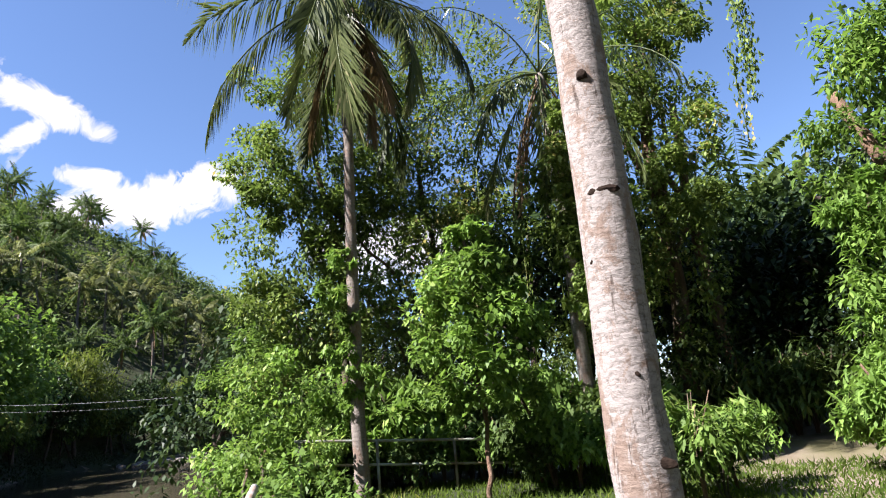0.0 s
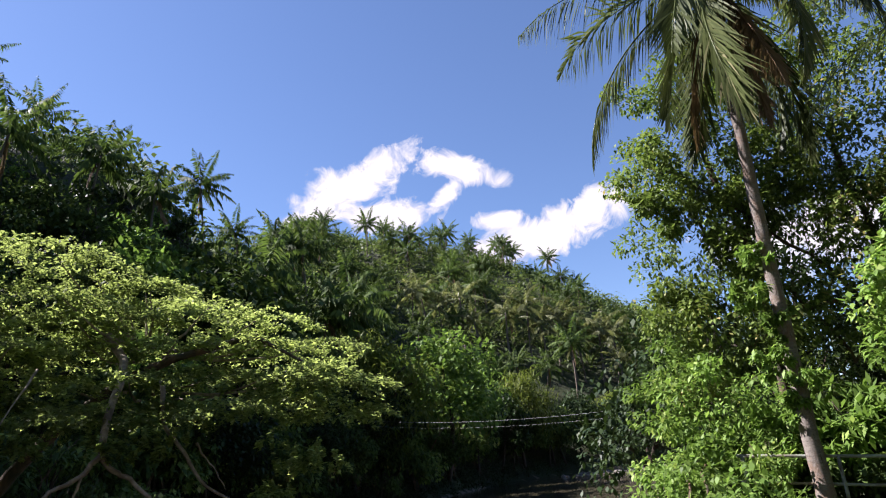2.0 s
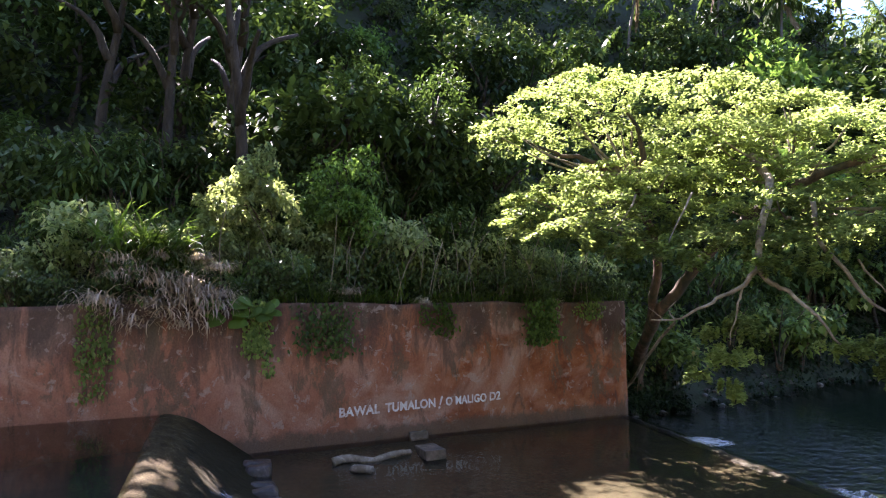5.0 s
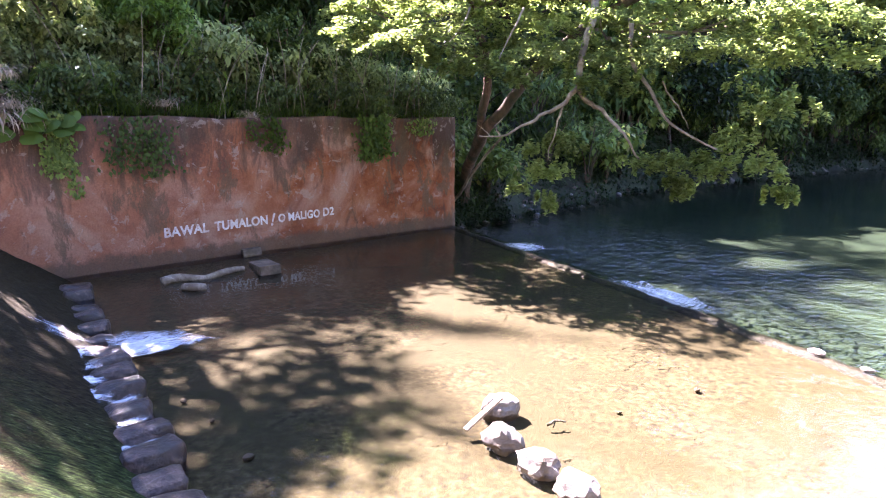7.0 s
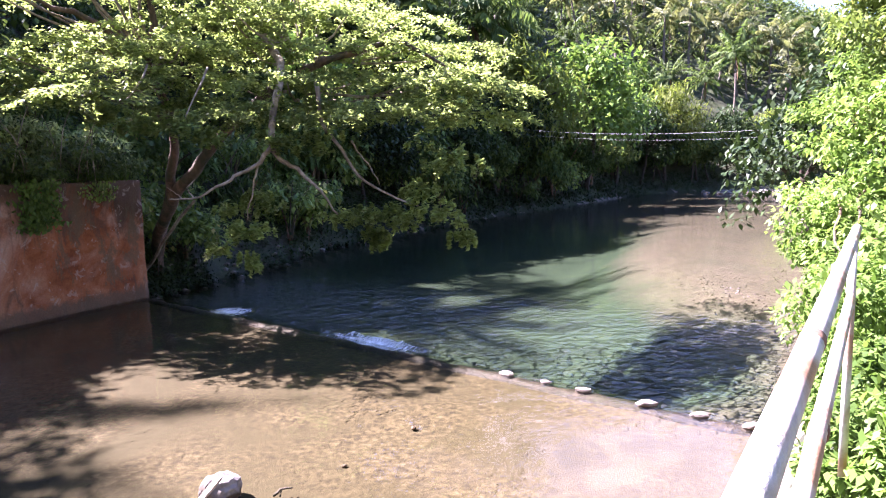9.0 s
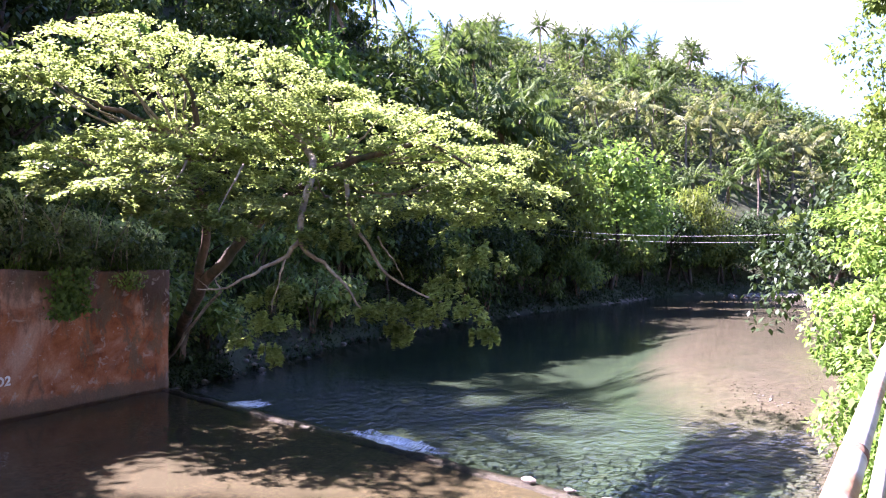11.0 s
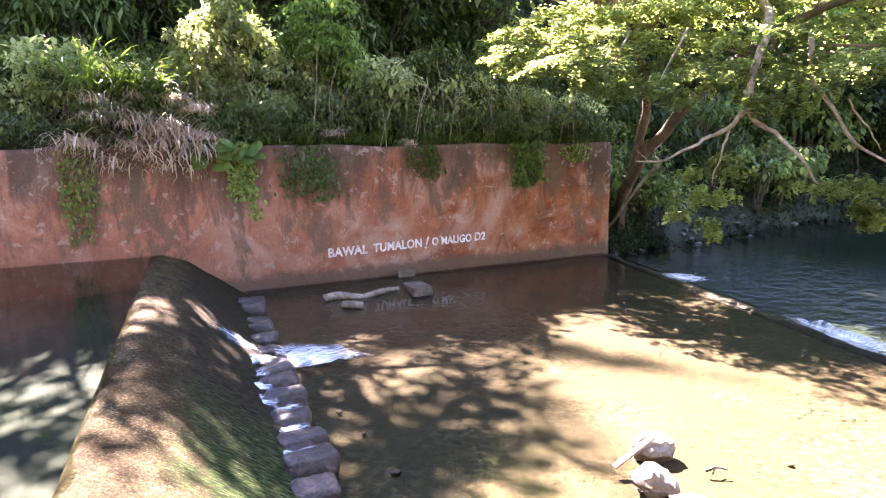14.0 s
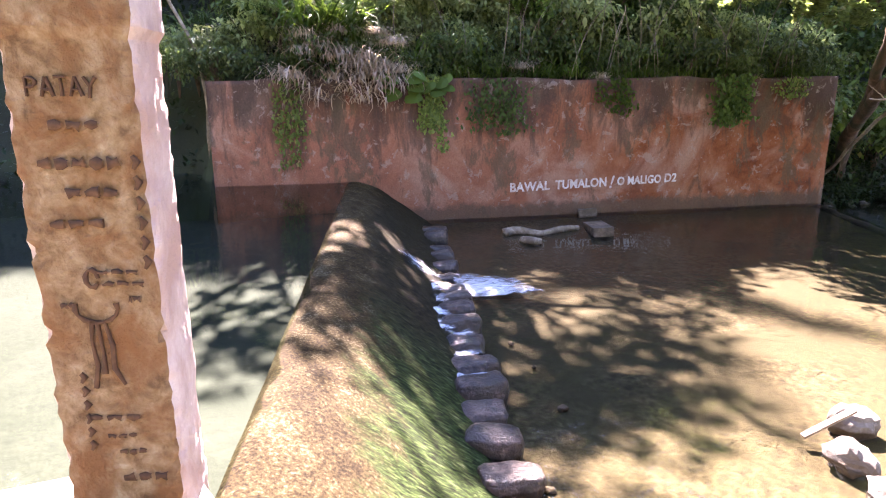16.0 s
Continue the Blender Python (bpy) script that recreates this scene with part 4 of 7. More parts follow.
bars = [(0.32, 0.72, 4.07, 0.026), (0.2, 0.84, 3.958, 0.03), (0.38, 0.8, 3.865, 0.026), (0.22, 0.66, 3.77, 0.024), (0.52, 0.86, 3.61, 0.012),
        (0.55, 0.9, 3.57, 0.012), (0.2, 0.3, 3.5, 0.014), (0.74, 0.84, 3.52, 0.02), (0.28, 0.75, 3.1, 0.016), (0.42, 0.68, 3.03, 0.012), (0.5, 0.74, 2.97, 0.016), (0.5, 0.9, 2.87, 0.024)]
for u0, u1, z, wd in bars:
    n = max(3, int((u1 - u0) / 0.12))
    pieces = []
    for k in range(n):
        a_, b_ = u0 + (u1 - u0) * k / n, u0 + (u1 - u0) * (k + 0.72) / n
        pieces.append(stroke([(a_, z + g.uniform(-0.004, 0.004)), ((a_ + b_) / 2, z + g.uniform(-0.004, 0.004)), (b_, z + g.uniform(-0.004, 0.004))], wd * g.uniform(1.0, 1.35)))
    part("scrawl", joined("scrawl", pieces), M_INK, pillar_body, "brown scrawled bars")
for u, z0, z1 in ((0.9, 3.62, 4.0), (0.27, 2.98, 3.28)):
    n = 6
    part("scrawl", joined("scrawl", [stroke([(u, z0 + (z1 - z0) * k / n), (u + 0.03, z0 + (z1 - z0) * (k + 0.35) / n), (u, z0 + (z1 - z0) * (k + 0.65) / n)], 0.018) for k in range(n)]), M_INK, pillar_body, "brown scrawled bars")
blot = [arc(0.47, 3.4, 0.17, 0.05, 160, 380, 10), arc(0.47, 3.5, 0.05, 0.03, 0, 330, 9), [(0.42, 3.36), (0.4, 3.28), (0.42, 3.2), (0.38, 3.12)], [(0.52, 3.36), (0.56, 3.27), (0.55, 3.19), (0.62, 3.13)], [(0.46, 3.35), (0.48, 3.25), (0.47, 3.17)]]
part("scrawl", joined("scrawl", [stroke([(u, z + 0.09) for u, z in p_], 0.016) for p_ in blot]), M_INK, pillar_body, "brown rubbed paint marks")

railing = thing("pipe_railing", "white-painted rusty steel pipe railing along the bank edge", "railing")
r_o, r_d = Vector((0.0, 0.173, 0)), Vector((0.757, 0.653, 0)).normalized()


def rail_at(s, z):
    return tuple(r_o + r_d * s + Vector((0, 0, z)))


top_rail = part("rail", mesh_of("rail", *tube([rail_at(s, 3.75) for s in np.linspace(-3.4, 5.28, 30)], 0.031, 14)), M_PIPE, railing, smooth=True)
part("rail", mesh_of("rail", *tube([rail_at(s, 3.37 + 0.01 * (s > 2)) for s in np.linspace(-3.4, 4.65, 26)], 0.027, 14)), M_PIPE, railing, smooth=True)
for s in (-3.3, -1.2, 4.6):
    part("post", mesh_of("post", *tube([rail_at(s, 2.2), rail_at(s, 3.0), rail_at(s, 3.75)], 0.026, 12)), M_PIPE, railing, smooth=True)
for s, z, r in ((2.15, 3.37, 0.032), (4.25, 3.75, 0.036), (1.75, 3.75, 0.033)):
    part("collar", mesh_of("collar", *tube([rail_at(s - 0.03, z), rail_at(s, z), rail_at(s + 0.03, z)], r, 14)), M_HUSK if r < 0.034 else M_PIPE, top_rail, "rusted pipe collar", smooth=True)

# fence by the palms: two pipe rails on posts
fence = thing("pipe_fence", "old two-rail pipe fence overgrown with shrubs", "fence")
fl, fr_ = polar(50.5, 13.1, 0), polar(70.1, 13.6, 0)
for zl, zr, r in ((3.86, 3.5, 0.028), (3.42, 3.05, 0.026)):
    part("rail", mesh_of("rail", *tube([tuple(fl.lerp(fr_, k) + Vector((0, 0, zl + (zr - zl) * k))) for k in np.linspace(0, 1, 8)], r, 10)), M_FENCE, fence, smooth=True)
for k in (0.02, 0.34, 0.67, 0.995):
    p_ = fl.lerp(fr_, k)
    part("post", mesh_of("post", *tube([(p_.x, p_.y, 2.3), (p_.x, p_.y, 3.0), (p_.x, p_.y, 3.86 - 0.36 * k)], 0.03, 10)), M_FENCE, fence, smooth=True)

# ---- loose stones and driftwood on the apron ----
for k, (x, y, s, sq, rz, lab) in enumerate([(-0.83, 8.85, 0.5, 0.8, 20, "pale pointed boulder lying in shallow water"), (-0.7, 7.95, 0.52, 0.66, -30, "pale flaked boulder lying in shallow water"),
                                            (-0.2, 7.4, 0.5, 0.62, -35, "pale flaked boulder lying in shallow water"), (0.25, 6.95, 0.5, 0.6, -35, "pale flaked boulder lying in shallow water")]):
    ob = part("boulder", rock_mesh(k + 20, 3, sq, 0.34), M_ROCK)
    ob.matrix_basis = pose(x, y, 0.02, 0, 0, rz) @ Matrix.Diagonal((s * 1.15, s * 0.85, s * 1.1, 1))
    tagged(ob, lab, "boulder", "boulders on the apron")
plank = part("plank", rough(box(-0.42, -0.045, -0.018, 0.42, 0.045, 0.018, 0.006, 2), 0.01, 4), M_TWIG)
plank.matrix_basis = Matrix.Translation((-1.02, 8.38, 0.15)) @ Vector((0.4, 0.44, 0.28)).to_track_quat("X", "Z").to_matrix().to_4x4() @ Matrix.Diagonal((0.84, 1, 1, 1))
tagged(plank, "short weathered board leaning on a boulder", "plank")

# ---- plants: builders ----
def ball(g, n):
    return unit(g.normal(size=(n, 3)))


def clump(g, c, r, n, size, droop=0.5, slim=0.5):
    """Leaves over one lump of foliage with centre c and radii r."""
    d = ball(g, n)
    rad = 1 - 0.55 * g.random(n) ** 1.6
    pts = np.asarray(c) + d * np.asarray(r) * rad[:, None]
    rnd = g.normal(size=(n, 3))
    ax = d * 0.7 + rnd * 0.55 - np.array([0, 0, droop])
    nm = d * 0.6 + rnd * 0.5 + np.array([0, 0, 0.5])
    L = size * (0.65 + 0.7 * g.random(n))
    return leaves(pts, ax, nm, L, L * slim)


def lumpy(g, c, r, clumps, per, size, droop=0.5, slim=0.5, lump=0.42, under=-0.5):
    """An uneven crown: lumps of leaves over an ellipsoid, with gaps between them."""
    out, r = [], np.asarray(r, float)
    for _ in range(clumps):
        d = ball(g, 1)[0]
        while d[2] < under:
            d = ball(g, 1)[0]
        k = lump * g.uniform(0.65, 1.25)
        cc = np.asarray(c) + d * r * g.uniform(0.45, 0.95)
        out.append(clump(g, cc, np.array([1, 1, 0.75]) * r.mean() * k, max(8, int(per * g.uniform(0.6, 1.3))), size, droop=droop, slim=slim))
    return out


def frond(g, e0, length, droop, pairs, leaflet, hang, w=0.045, stalk=0.03, n=14):
    """One feather leaf from the origin along +x, as (verts, quads)."""
    t = np.linspace(0, 1, n)
    e = np.radians(e0 - droop * t**1.3)
    step = length / (n - 1)
    x = np.r_[0, np.cumsum(np.cos(e[:-1]) * step)]
    z = np.r_[0, np.cumsum(np.sin(e[:-1]) * step)]
    spine = np.c_[x, np.zeros(n), z]
    pieces = [tube(spine, np.linspace(stalk, stalk * 0.2, n), 4 if n > 8 else 3, cap=False)]
    tt = np.linspace(0.14, 0.99, pairs)
    px, pz, pe = np.interp(tt, t, x), np.interp(tt, t, z), np.interp(tt, t, e)
    prof = leaflet * np.clip(np.sin(np.pi * (0.12 + 0.84 * tt)) * 1.15, 0.25, 1)
    fwd = np.c_[np.cos(pe), 0 * pe, np.sin(pe)]
    for side in (-1, 1):
        L = prof * (0.85 + 0.3 * g.random(pairs))
        hh = hang + 0.25 * g.normal(size=pairs)
        ax = fwd * 0.45 + np.c_[0 * pe, side * np.cos(hh), -np.sin(hh)] + 0.08 * g.normal(size=(pairs, 3))
        ax = unit(ax)
        base = np.c_[px, 0 * px, pz]
        nm = np.c_[-np.sin(pe), -side * 0.5 * np.ones(pairs), np.cos(pe)]
        tip = base + ax * L[:, None] - np.array([0, 0, 1.0]) * (L * 0.18)[:, None]
        mid = base + ax * (L * 0.45)[:, None]
        sd = unit(np.cross(nm, ax)) * w / 2
        v = np.stack([base, mid + sd, tip, mid - sd], 1).reshape(-1, 3)
        pieces.append((v, np.arange(4 * pairs).reshape(-1, 4)))
    return pieces


def turned(piece, m):
    v, f = piece
    a = np.array(m)
    return np.asarray(v) @ a[:3, :3].T + a[:3, 3], f


def coconut(name, label, h, lean, fronds, length, pairs, seed, r0=0.17, droop=(55, 85), e_range=(-55, 72), near=False, dead=2, group="", trunk_mat=None, w=0.05, leaflet=0.75, paint=None):
    """A coconut palm with its foot at the origin: trunk and feather leaves."""
    g = np.random.default_rng(seed)
    root = thing(name, label, "palm", group=group)
    line = bend([(0, 0, -0.4), (lean[0] * 0.25, lean[1] * 0.25, h * 0.4), (lean[0] * 0.65, lean[1] * 0.65, h * 0.75), (lean[0], lean[1], h)], 40 if near else 10, 0.012 if near else 0, seed)
    k = np.linspace(0, 1, len(line))
    rad = r0 * (0.62 + 0.38 * (1 - k) ** 1.2 + 0.35 * np.exp(-k * 22))
    if near:
        rad = rad * (1 + 0.03 * np.sin(np.arange(len(k)) * 2.9))
    part("trunk", mesh_of("trunk", *tube(line, rad, 16 if near else 7)), trunk_mat or M_PALM_FAR, root, smooth=True)
    top = Vector(line[-1])
    green, dry = [], []
    for i in range(fronds + dead):
        is_dead = i >= fronds
        az = 137.5 * i + g.uniform(-14, 14)
        share = i / max(1, fronds - 1)
        e0 = -70 + g.uniform(-8, 12) if is_dead else e_range[1] + (e_range[0] - e_range[1]) * share + g.uniform(-8, 8)
        L = length * (0.8 if is_dead else g.uniform(0.85, 1.08))
        pcs = frond(g, e0, L, (18 if is_dead else g.uniform(*droop) * (1 - 0.25 * share)), pairs, leaflet * (0.8 if is_dead else 1), 1.25 if is_dead else 0.55 + 0.5 * share + 0.2 * g.random(), w, n=14 if near else 6)
        m = Matrix.Translation(top) @ pose(0, 0, 0, g.uniform(-18, 18), 0, az)
        if near:
            ob = part("frond", joined("frond", pcs), L_DRY if is_dead else L_PALM, root, "dry hanging frond" if is_dead else "")
            ob.matrix_basis = m
        else:
            (dry if is_dead else green).extend(turned(p_, m) for p_ in pcs)
    if green:
        part("crown", joined("crown", green), paint or L_PALM_SUN, root)
    if dry:
        part("dead_fronds", joined("dead_fronds", dry), L_DRY, root, "dry hanging fronds")
    return root


def broad_tree(name, label, h, r, paint, seed, clumps=38, per=70, size=0.42, group="", bark=None, low=0.35, slim=0.5):
    """A broad-leaved tree with its foot at the origin."""
    g = np.random.default_rng(seed)
    root = thing(name, label, "tree", group=group)
    trunk = bend([(0, 0, -0.6), (0.1 * r * g.normal(), 0.1 * r * g.normal(), h * 0.35), (0.15 * r * g.normal(), 0.15 * r * g.normal(), h * 0.8)], 10, 0.03, seed)
    part("trunk", mesh_of("trunk", *tube(trunk, np.linspace(0.02 * h, 0.006 * h, 10), 7)), bark or M_BARK_DARK, root, smooth=True)
    for k in range(3):
        a = g.uniform(0, 6.28)
        s = trunk[4 + k]
        part("limb", mesh_of("limb", *tube(bend([s, s + np.array([math.cos(a) * r * 0.4, math.sin(a) * r * 0.4, h * 0.14]), s + np.array([math.cos(a) * r * 0.8, math.sin(a) * r * 0.8, h * 0.2])], 7, 0.04, seed + k), np.linspace(0.014 * h, 0.005 * h, 7), 6)), bark or M_BARK_DARK, root, smooth=True)
    c = np.array([trunk[-1][0], trunk[-1][1], h * (0.5 + low / 2)])
    pcs = lumpy(g, c, (r, r, h * (1 - low) / 2), clumps, per, size, slim=slim, lump=0.36)
    part("crown", joined("crown", pcs), paint, root)
    return root


def shrub(name, label, r, h, paint, seed, clumps=16, per=60, size=0.16, group="", slim=0.45, category="shrub", stems=5):
    g = np.random.default_rng(seed)
    root = thing(name, label, category, group=group)
    pcs = []
    for k in range(stems):
        a, q_ = g.uniform(0, 6.28), g.uniform(0.3, 0.9)
        pcs.append(tube(bend([(0, 0, -0.2), (0.3 * r * q_ * math.cos(a), 0.3 * r * q_ * math.sin(a), h * 0.5), (r * q_ * math.cos(a), r * q_ * math.sin(a), h * g.uniform(0.7, 0.95))], 6), np.linspace(0.02, 0.006, 6) * (0.6 + 0.4 * h), 5))
    part("stem", joined("stem", pcs), M_BARK, root)
    part("foliage", joined("foliage", lumpy(g, (0, 0, h * 0.52), (r, r, h * 0.5), clumps, per, size, slim=slim)), paint, root)
    return root


def tuft(name, label, n, length, paint, seed, spread=0.5, droop=1.2, width=0.03, group="", category="grass", lean=(0, 0)):
    """Arching blades from one foot."""
    g = np.random.default_rng(seed)
    k = 6
    t = np.linspace(0, 1, k)
    vs, fs = [], []
    for i in range(n):
        a = g.uniform(0, 6.28)
        L = length * g.uniform(0.55, 1.15)
        e = 1.35 - droop * g.uniform(0.5, 1.3) * t**1.2
        out, up = np.cumsum(np.cos(e)) * L / k, np.cumsum(np.sin(e)) * L / k
        foot = np.array([g.normal() * spread * 0.3, g.normal() * spread * 0.3, 0])
        d = np.array([math.cos(a) + lean[0], math.sin(a) + lean[1], 0])
        d /= np.linalg.norm(d)
        p_ = foot + d * out[:, None] * (0.5 + spread) + np.array([0, 0, 1]) * up[:, None]
        s = np.cross(d, (0, 0, 1)) * width / 2
        wv = np.array([0.6, 1, 1, 0.85, 0.55, 0.08])[:, None]
        vs.append(np.stack([p_ - s * wv, p_ + s * wv], 1).reshape(-1, 3))
        b = i * 2 * k
        fs.append(np.stack([np.arange(b, b + 2 * k - 2, 2), np.arange(b + 1, b + 2 * k - 1, 2), np.arange(b + 3, b + 2 * k + 1, 2), np.arange(b + 2, b + 2 * k, 2)], -1))
    me = mesh_of(name, np.concatenate(vs), np.concatenate(fs))
    me.materials.append(paint)
    return tagged(new(name, me), label, category, group)


def stand(ob, m):
    """A copy of a plant whose own size m alone gives."""
    s = ob.matrix_basis.to_scale()
    return copy_thing(ob, m @ Matrix.Diagonal((1 / s.x, 1 / s.y, 1 / s.z, 1)))


def set_out(protos, spots, tilt=3.0, seed=0):
    """Stand the built plants at the spots (x, y, z, scale), then copies of them."""
    g = random.Random(seed)
    for i, (x, y, z, s) in enumerate(spots):
        m = pose(x, y, z, g.uniform(-tilt, tilt), g.uniform(-tilt, tilt), g.uniform(0, 360)) @ Matrix.Diagonal((s, s, s * g.uniform(0.9, 1.12), 1))
        k = i % len(protos)
        if i < len(protos):
            protos[k].matrix_basis = m
        else:
            stand(protos[k], m)


# ---- the great overhanging tree on the far bank ----
rain = thing("overhanging_tree", "wide tree with layered yellow-green crown leaning over the river", "tree")
g = np.random.default_rng(11)


def nearer(p):
    """The crown reaches out over the water, the foot stays on the bank."""
    p = np.asarray(p, float)
    k = 1 - 0.15 * smooth01((p[..., 2:3] - 0.6) / 4.0)
    return np.array(EYE) + (p - np.array(EYE)) * k


def limb(points, r0, r1, n=18, seed=0, mat=None, parent=rain, wob=0.05, name="limb"):
    line = nearer(bend(points, n, wob, seed))
    part(name, mesh_of(name, *tube(line, np.linspace(r0, r1, n), 9)), mat or M_BARK, parent, smooth=True)
    return line


def out_to(az, el, d):
    """A point at that bearing, elevation and level distance from the river bank's edge."""
    return np.array([math.sin(radians(az)) * d, math.cos(radians(az)) * d, EYE[2] + d * math.tan(radians(el))])


limb([(-4.6, 28.9, 0.3), (-4.3, 28.4, 2.0), (-3.0, 27.6, 4.0), (-1.6, 26.9, 5.8), (0.4, 26.2, 7.6)], 0.24, 0.15, 22, 1, name="trunk")
limb([(-4.5, 28.9, 0.6), (-4.1, 28.6, 2.5), (-3.6, 28.0, 4.4), (-3.4, 27.2, 6.4), (-4.0, 26.2, 8.6)], 0.2, 0.12, 20, 2, name="trunk")
limb([(0.4, 26.2, 7.6), (2.5, 25.6, 8.8), (5.0, 25.0, 9.2), (7.5, 24.2, 7.8)], 0.15, 0.03, 18, 3)
limb([(-4.0, 26.2, 8.6), (-5.5, 25.2, 9.6), (-7.3, 24.2, 10.3)], 0.15, 0.04, 14, 4)
limb([(-4.0, 26.2, 8.6), (-3.6, 25.6, 10.4), (-4.2, 25.2, 11.8)], 0.15, 0.04, 12, 5)
limb([(-3.4, 27.2, 6.4), (-5.0, 25.6, 7.2), (-7.0, 24.2, 7.5)], 0.14, 0.04, 14, 6)


def hang(points, r0, r1, n, seed, d=18.9):
    """A pale branch over the water, along bearings and elevations."""
    line = bend([out_to(az, el, d + dd) for az, el, dd in points], n, 0.022, seed)
    part("limb", mesh_of("limb", *tube(line, np.linspace(r0, r1, n), 9)), M_TWIG, rain, smooth=True)


hang([(0.5, 11.5, 3.4), (1.6, 9.2, 1.8), (1.0, 6.5, 0.6), (0.56, 4.4, 0.1), (0.62, 2.6, 0)], 0.14, 0.085, 16, 7)
# the pale forked branches that hang over the water
hang([(0.62, 2.6, 0), (-0.66, 1.1, -0.2), (-2.0, 0.3, -0.3), (-3.2, -0.35, -0.5), (-5.9, -1.5, -0.6), (-7.7, -1.5, -0.6)], 0.07, 0.014, 26, 8)
hang([(0.62, 2.6, 0), (1.2, 1.7, -0.1), (2.9, 0.3, -0.2), (4.85, -1.7, -0.4), (5.9, -3.3, -0.4)], 0.075, 0.025, 22, 9)
hang([(4.6, 8.0, 1.2), (4.95, 4.9, 0.6), (6.5, 2.2, 0.2), (8.1, -0.5, 0), (9.7, -1.5, -0.2), (13.4, -3.0, -0.3)], 0.075, 0.02, 26, 10)
hang([(-0.66, 0.9, -0.2), (-1.35, -1.7, -0.3), (-1.7, -3.5, -0.3)], 0.035, 0.012, 12, 11)
hang([(-5.9, -1.5, -0.6), (-6.3, -0.6, -0.6), (-5.7, 0.0, -0.6)], 0.02, 0.008, 8, 12)
hang([(-6.6, -1.5, -0.6), (-7.3, -0.9, -0.7), (-7.9, -0.5, -0.7)], 0.016, 0.006, 8, 14)
hang([(7.4, 3.0, 0.4), (8.6, 1.0, 0.3), (9.6, -0.8, 0.2)], 0.03, 0.012, 10, 15)
hang([(-8.6, 9.0, 1.0), (-9.6, 7.3, 0.6), (-11.0, 5.6, 0.2)], 0.035, 0.012, 10, 16)
hang([(-4.2, 9.0, 1.0), (-5.0, 6.6, 0.4), (-6.2, 4.6, 0)], 0.035, 0.012, 10, 17)
limb([(-5.1, 27.9, 0.3), (-3.9, 27.0, 2.0), (-2.7, 26.4, 3.4)], 0.07, 0.05, 10, 13, M_TWIG)


def sprays(g, c, r, n, per, thick=0.05, fall=0.3, size=0.15):
    """A flat pad of feathery sprays round c: short level twigs set with small leaflets, drooping at the rim."""
    a, q_ = g.uniform(0, 2 * np.pi, n), r * np.sqrt(g.random(n))
    d = np.c_[np.cos(a), np.sin(a), np.zeros(n)]
    base = np.asarray(c) + d * q_[:, None] - np.array([0, 0, 1.0]) * (fall * r * (q_ / r) ** 2.2)[:, None] + np.array([0, 0, 1.0]) * g.normal(0, 0.07, n)[:, None]
    way = unit(d + g.normal(size=(n, 3)) * np.array([0.6, 0.6, 0.12]) - np.array([0, 0, 0.18]) * (q_ / r)[:, None])
    long = min(r, 1.2) * g.uniform(0.3, 0.6, n)
    k = np.repeat(np.arange(n), per)
    t = g.random(n * per)
    side = np.cross(way, [0, 0, 1.0])
    p = base[k] + way[k] * (long[k] * t)[:, None] + side[k] * (g.normal(0, 0.3, n * per) * long[k] * (1.1 - 0.7 * t))[:, None] + np.array([0, 0, 1.0]) * (g.normal(0, thick, n * per) - 0.18 * long[k] * t * t)[:, None]
    ax = way[k] * 0.7 + g.normal(size=(n * per, 3)) * np.array([0.7, 0.7, 0.3]) - np.array([0, 0, 0.12])
    nm = g.normal(size=(n * per, 3)) * np.array([0.5, 0.5, 0.2]) + np.array([0, 0, 1.0])
    L = size * g.uniform(0.6, 1.35, n * per)
    return leaves(p, ax, nm, L, L * 0.5)


UPPER = ([-20.6, -18, -16.3, -12.5, -7, -3, 1, 3.8], [14.6, 16.9, 18.2, 19.0, 18.6, 17.9, 16.6, 15.1])
LOWER = ([-18.5, -16, -12, -9, -5, 0, 5, 8, 11, 15, 18, 20, 21.6], [8.6, 10.2, 11.6, 12.1, 12.8, 13.6, 14.2, 14.3, 13.8, 11.9, 10.0, 7.6, 5.0])
UNDER = ([-18.5, -16, -12, -8, -5, 0, 7, 16, 21.6], [8.0, 7.4, 7.0, 7.4, 6.2, 5.4, 5.8, 5.6, 4.8])
pieces, spots = [], []
for tier, (drop, az0, az1) in enumerate(((0.0, -19.0, 3.0), (3.3, -17.5, 3.5))):
    for k, az in enumerate(np.arange(az0, az1, 3.6)):
        az += g.uniform(-0.8, 0.8)
        p = out_to(az, np.interp(az, *UPPER) - drop * (0.75 if az < -12 else 1) + g.uniform(-0.3, 0.2), 22.6 + (1.5, -1.3, 0.2)[k % 3])
        spots.append((*p, 0.8 if az < -16 else 1.0))
for tier, f in enumerate((0.0, 0.3, 0.62, 0.95)):
    for k, az in enumerate(np.arange(-17.0 + (tier % 2), 21.0, 3.7)):
        az += g.uniform(-0.9, 0.9)
        hi_, lo_ = np.interp(az, *LOWER), np.interp(az, *UNDER)
        if f * (hi_ - lo_) < 1.2 and tier > 0 or (tier == 2 and hi_ - lo_ < 4.5):
            continue
        p = out_to(az, hi_ + (lo_ - hi_) * f + g.uniform(-0.35, 0.25), 23.0 - 2.4 * f + (1.2, -1.2, 0.1)[(k + tier) % 3])
        spots.append((*p, 0.8 if az < -14 or az > 18 else 1.0))
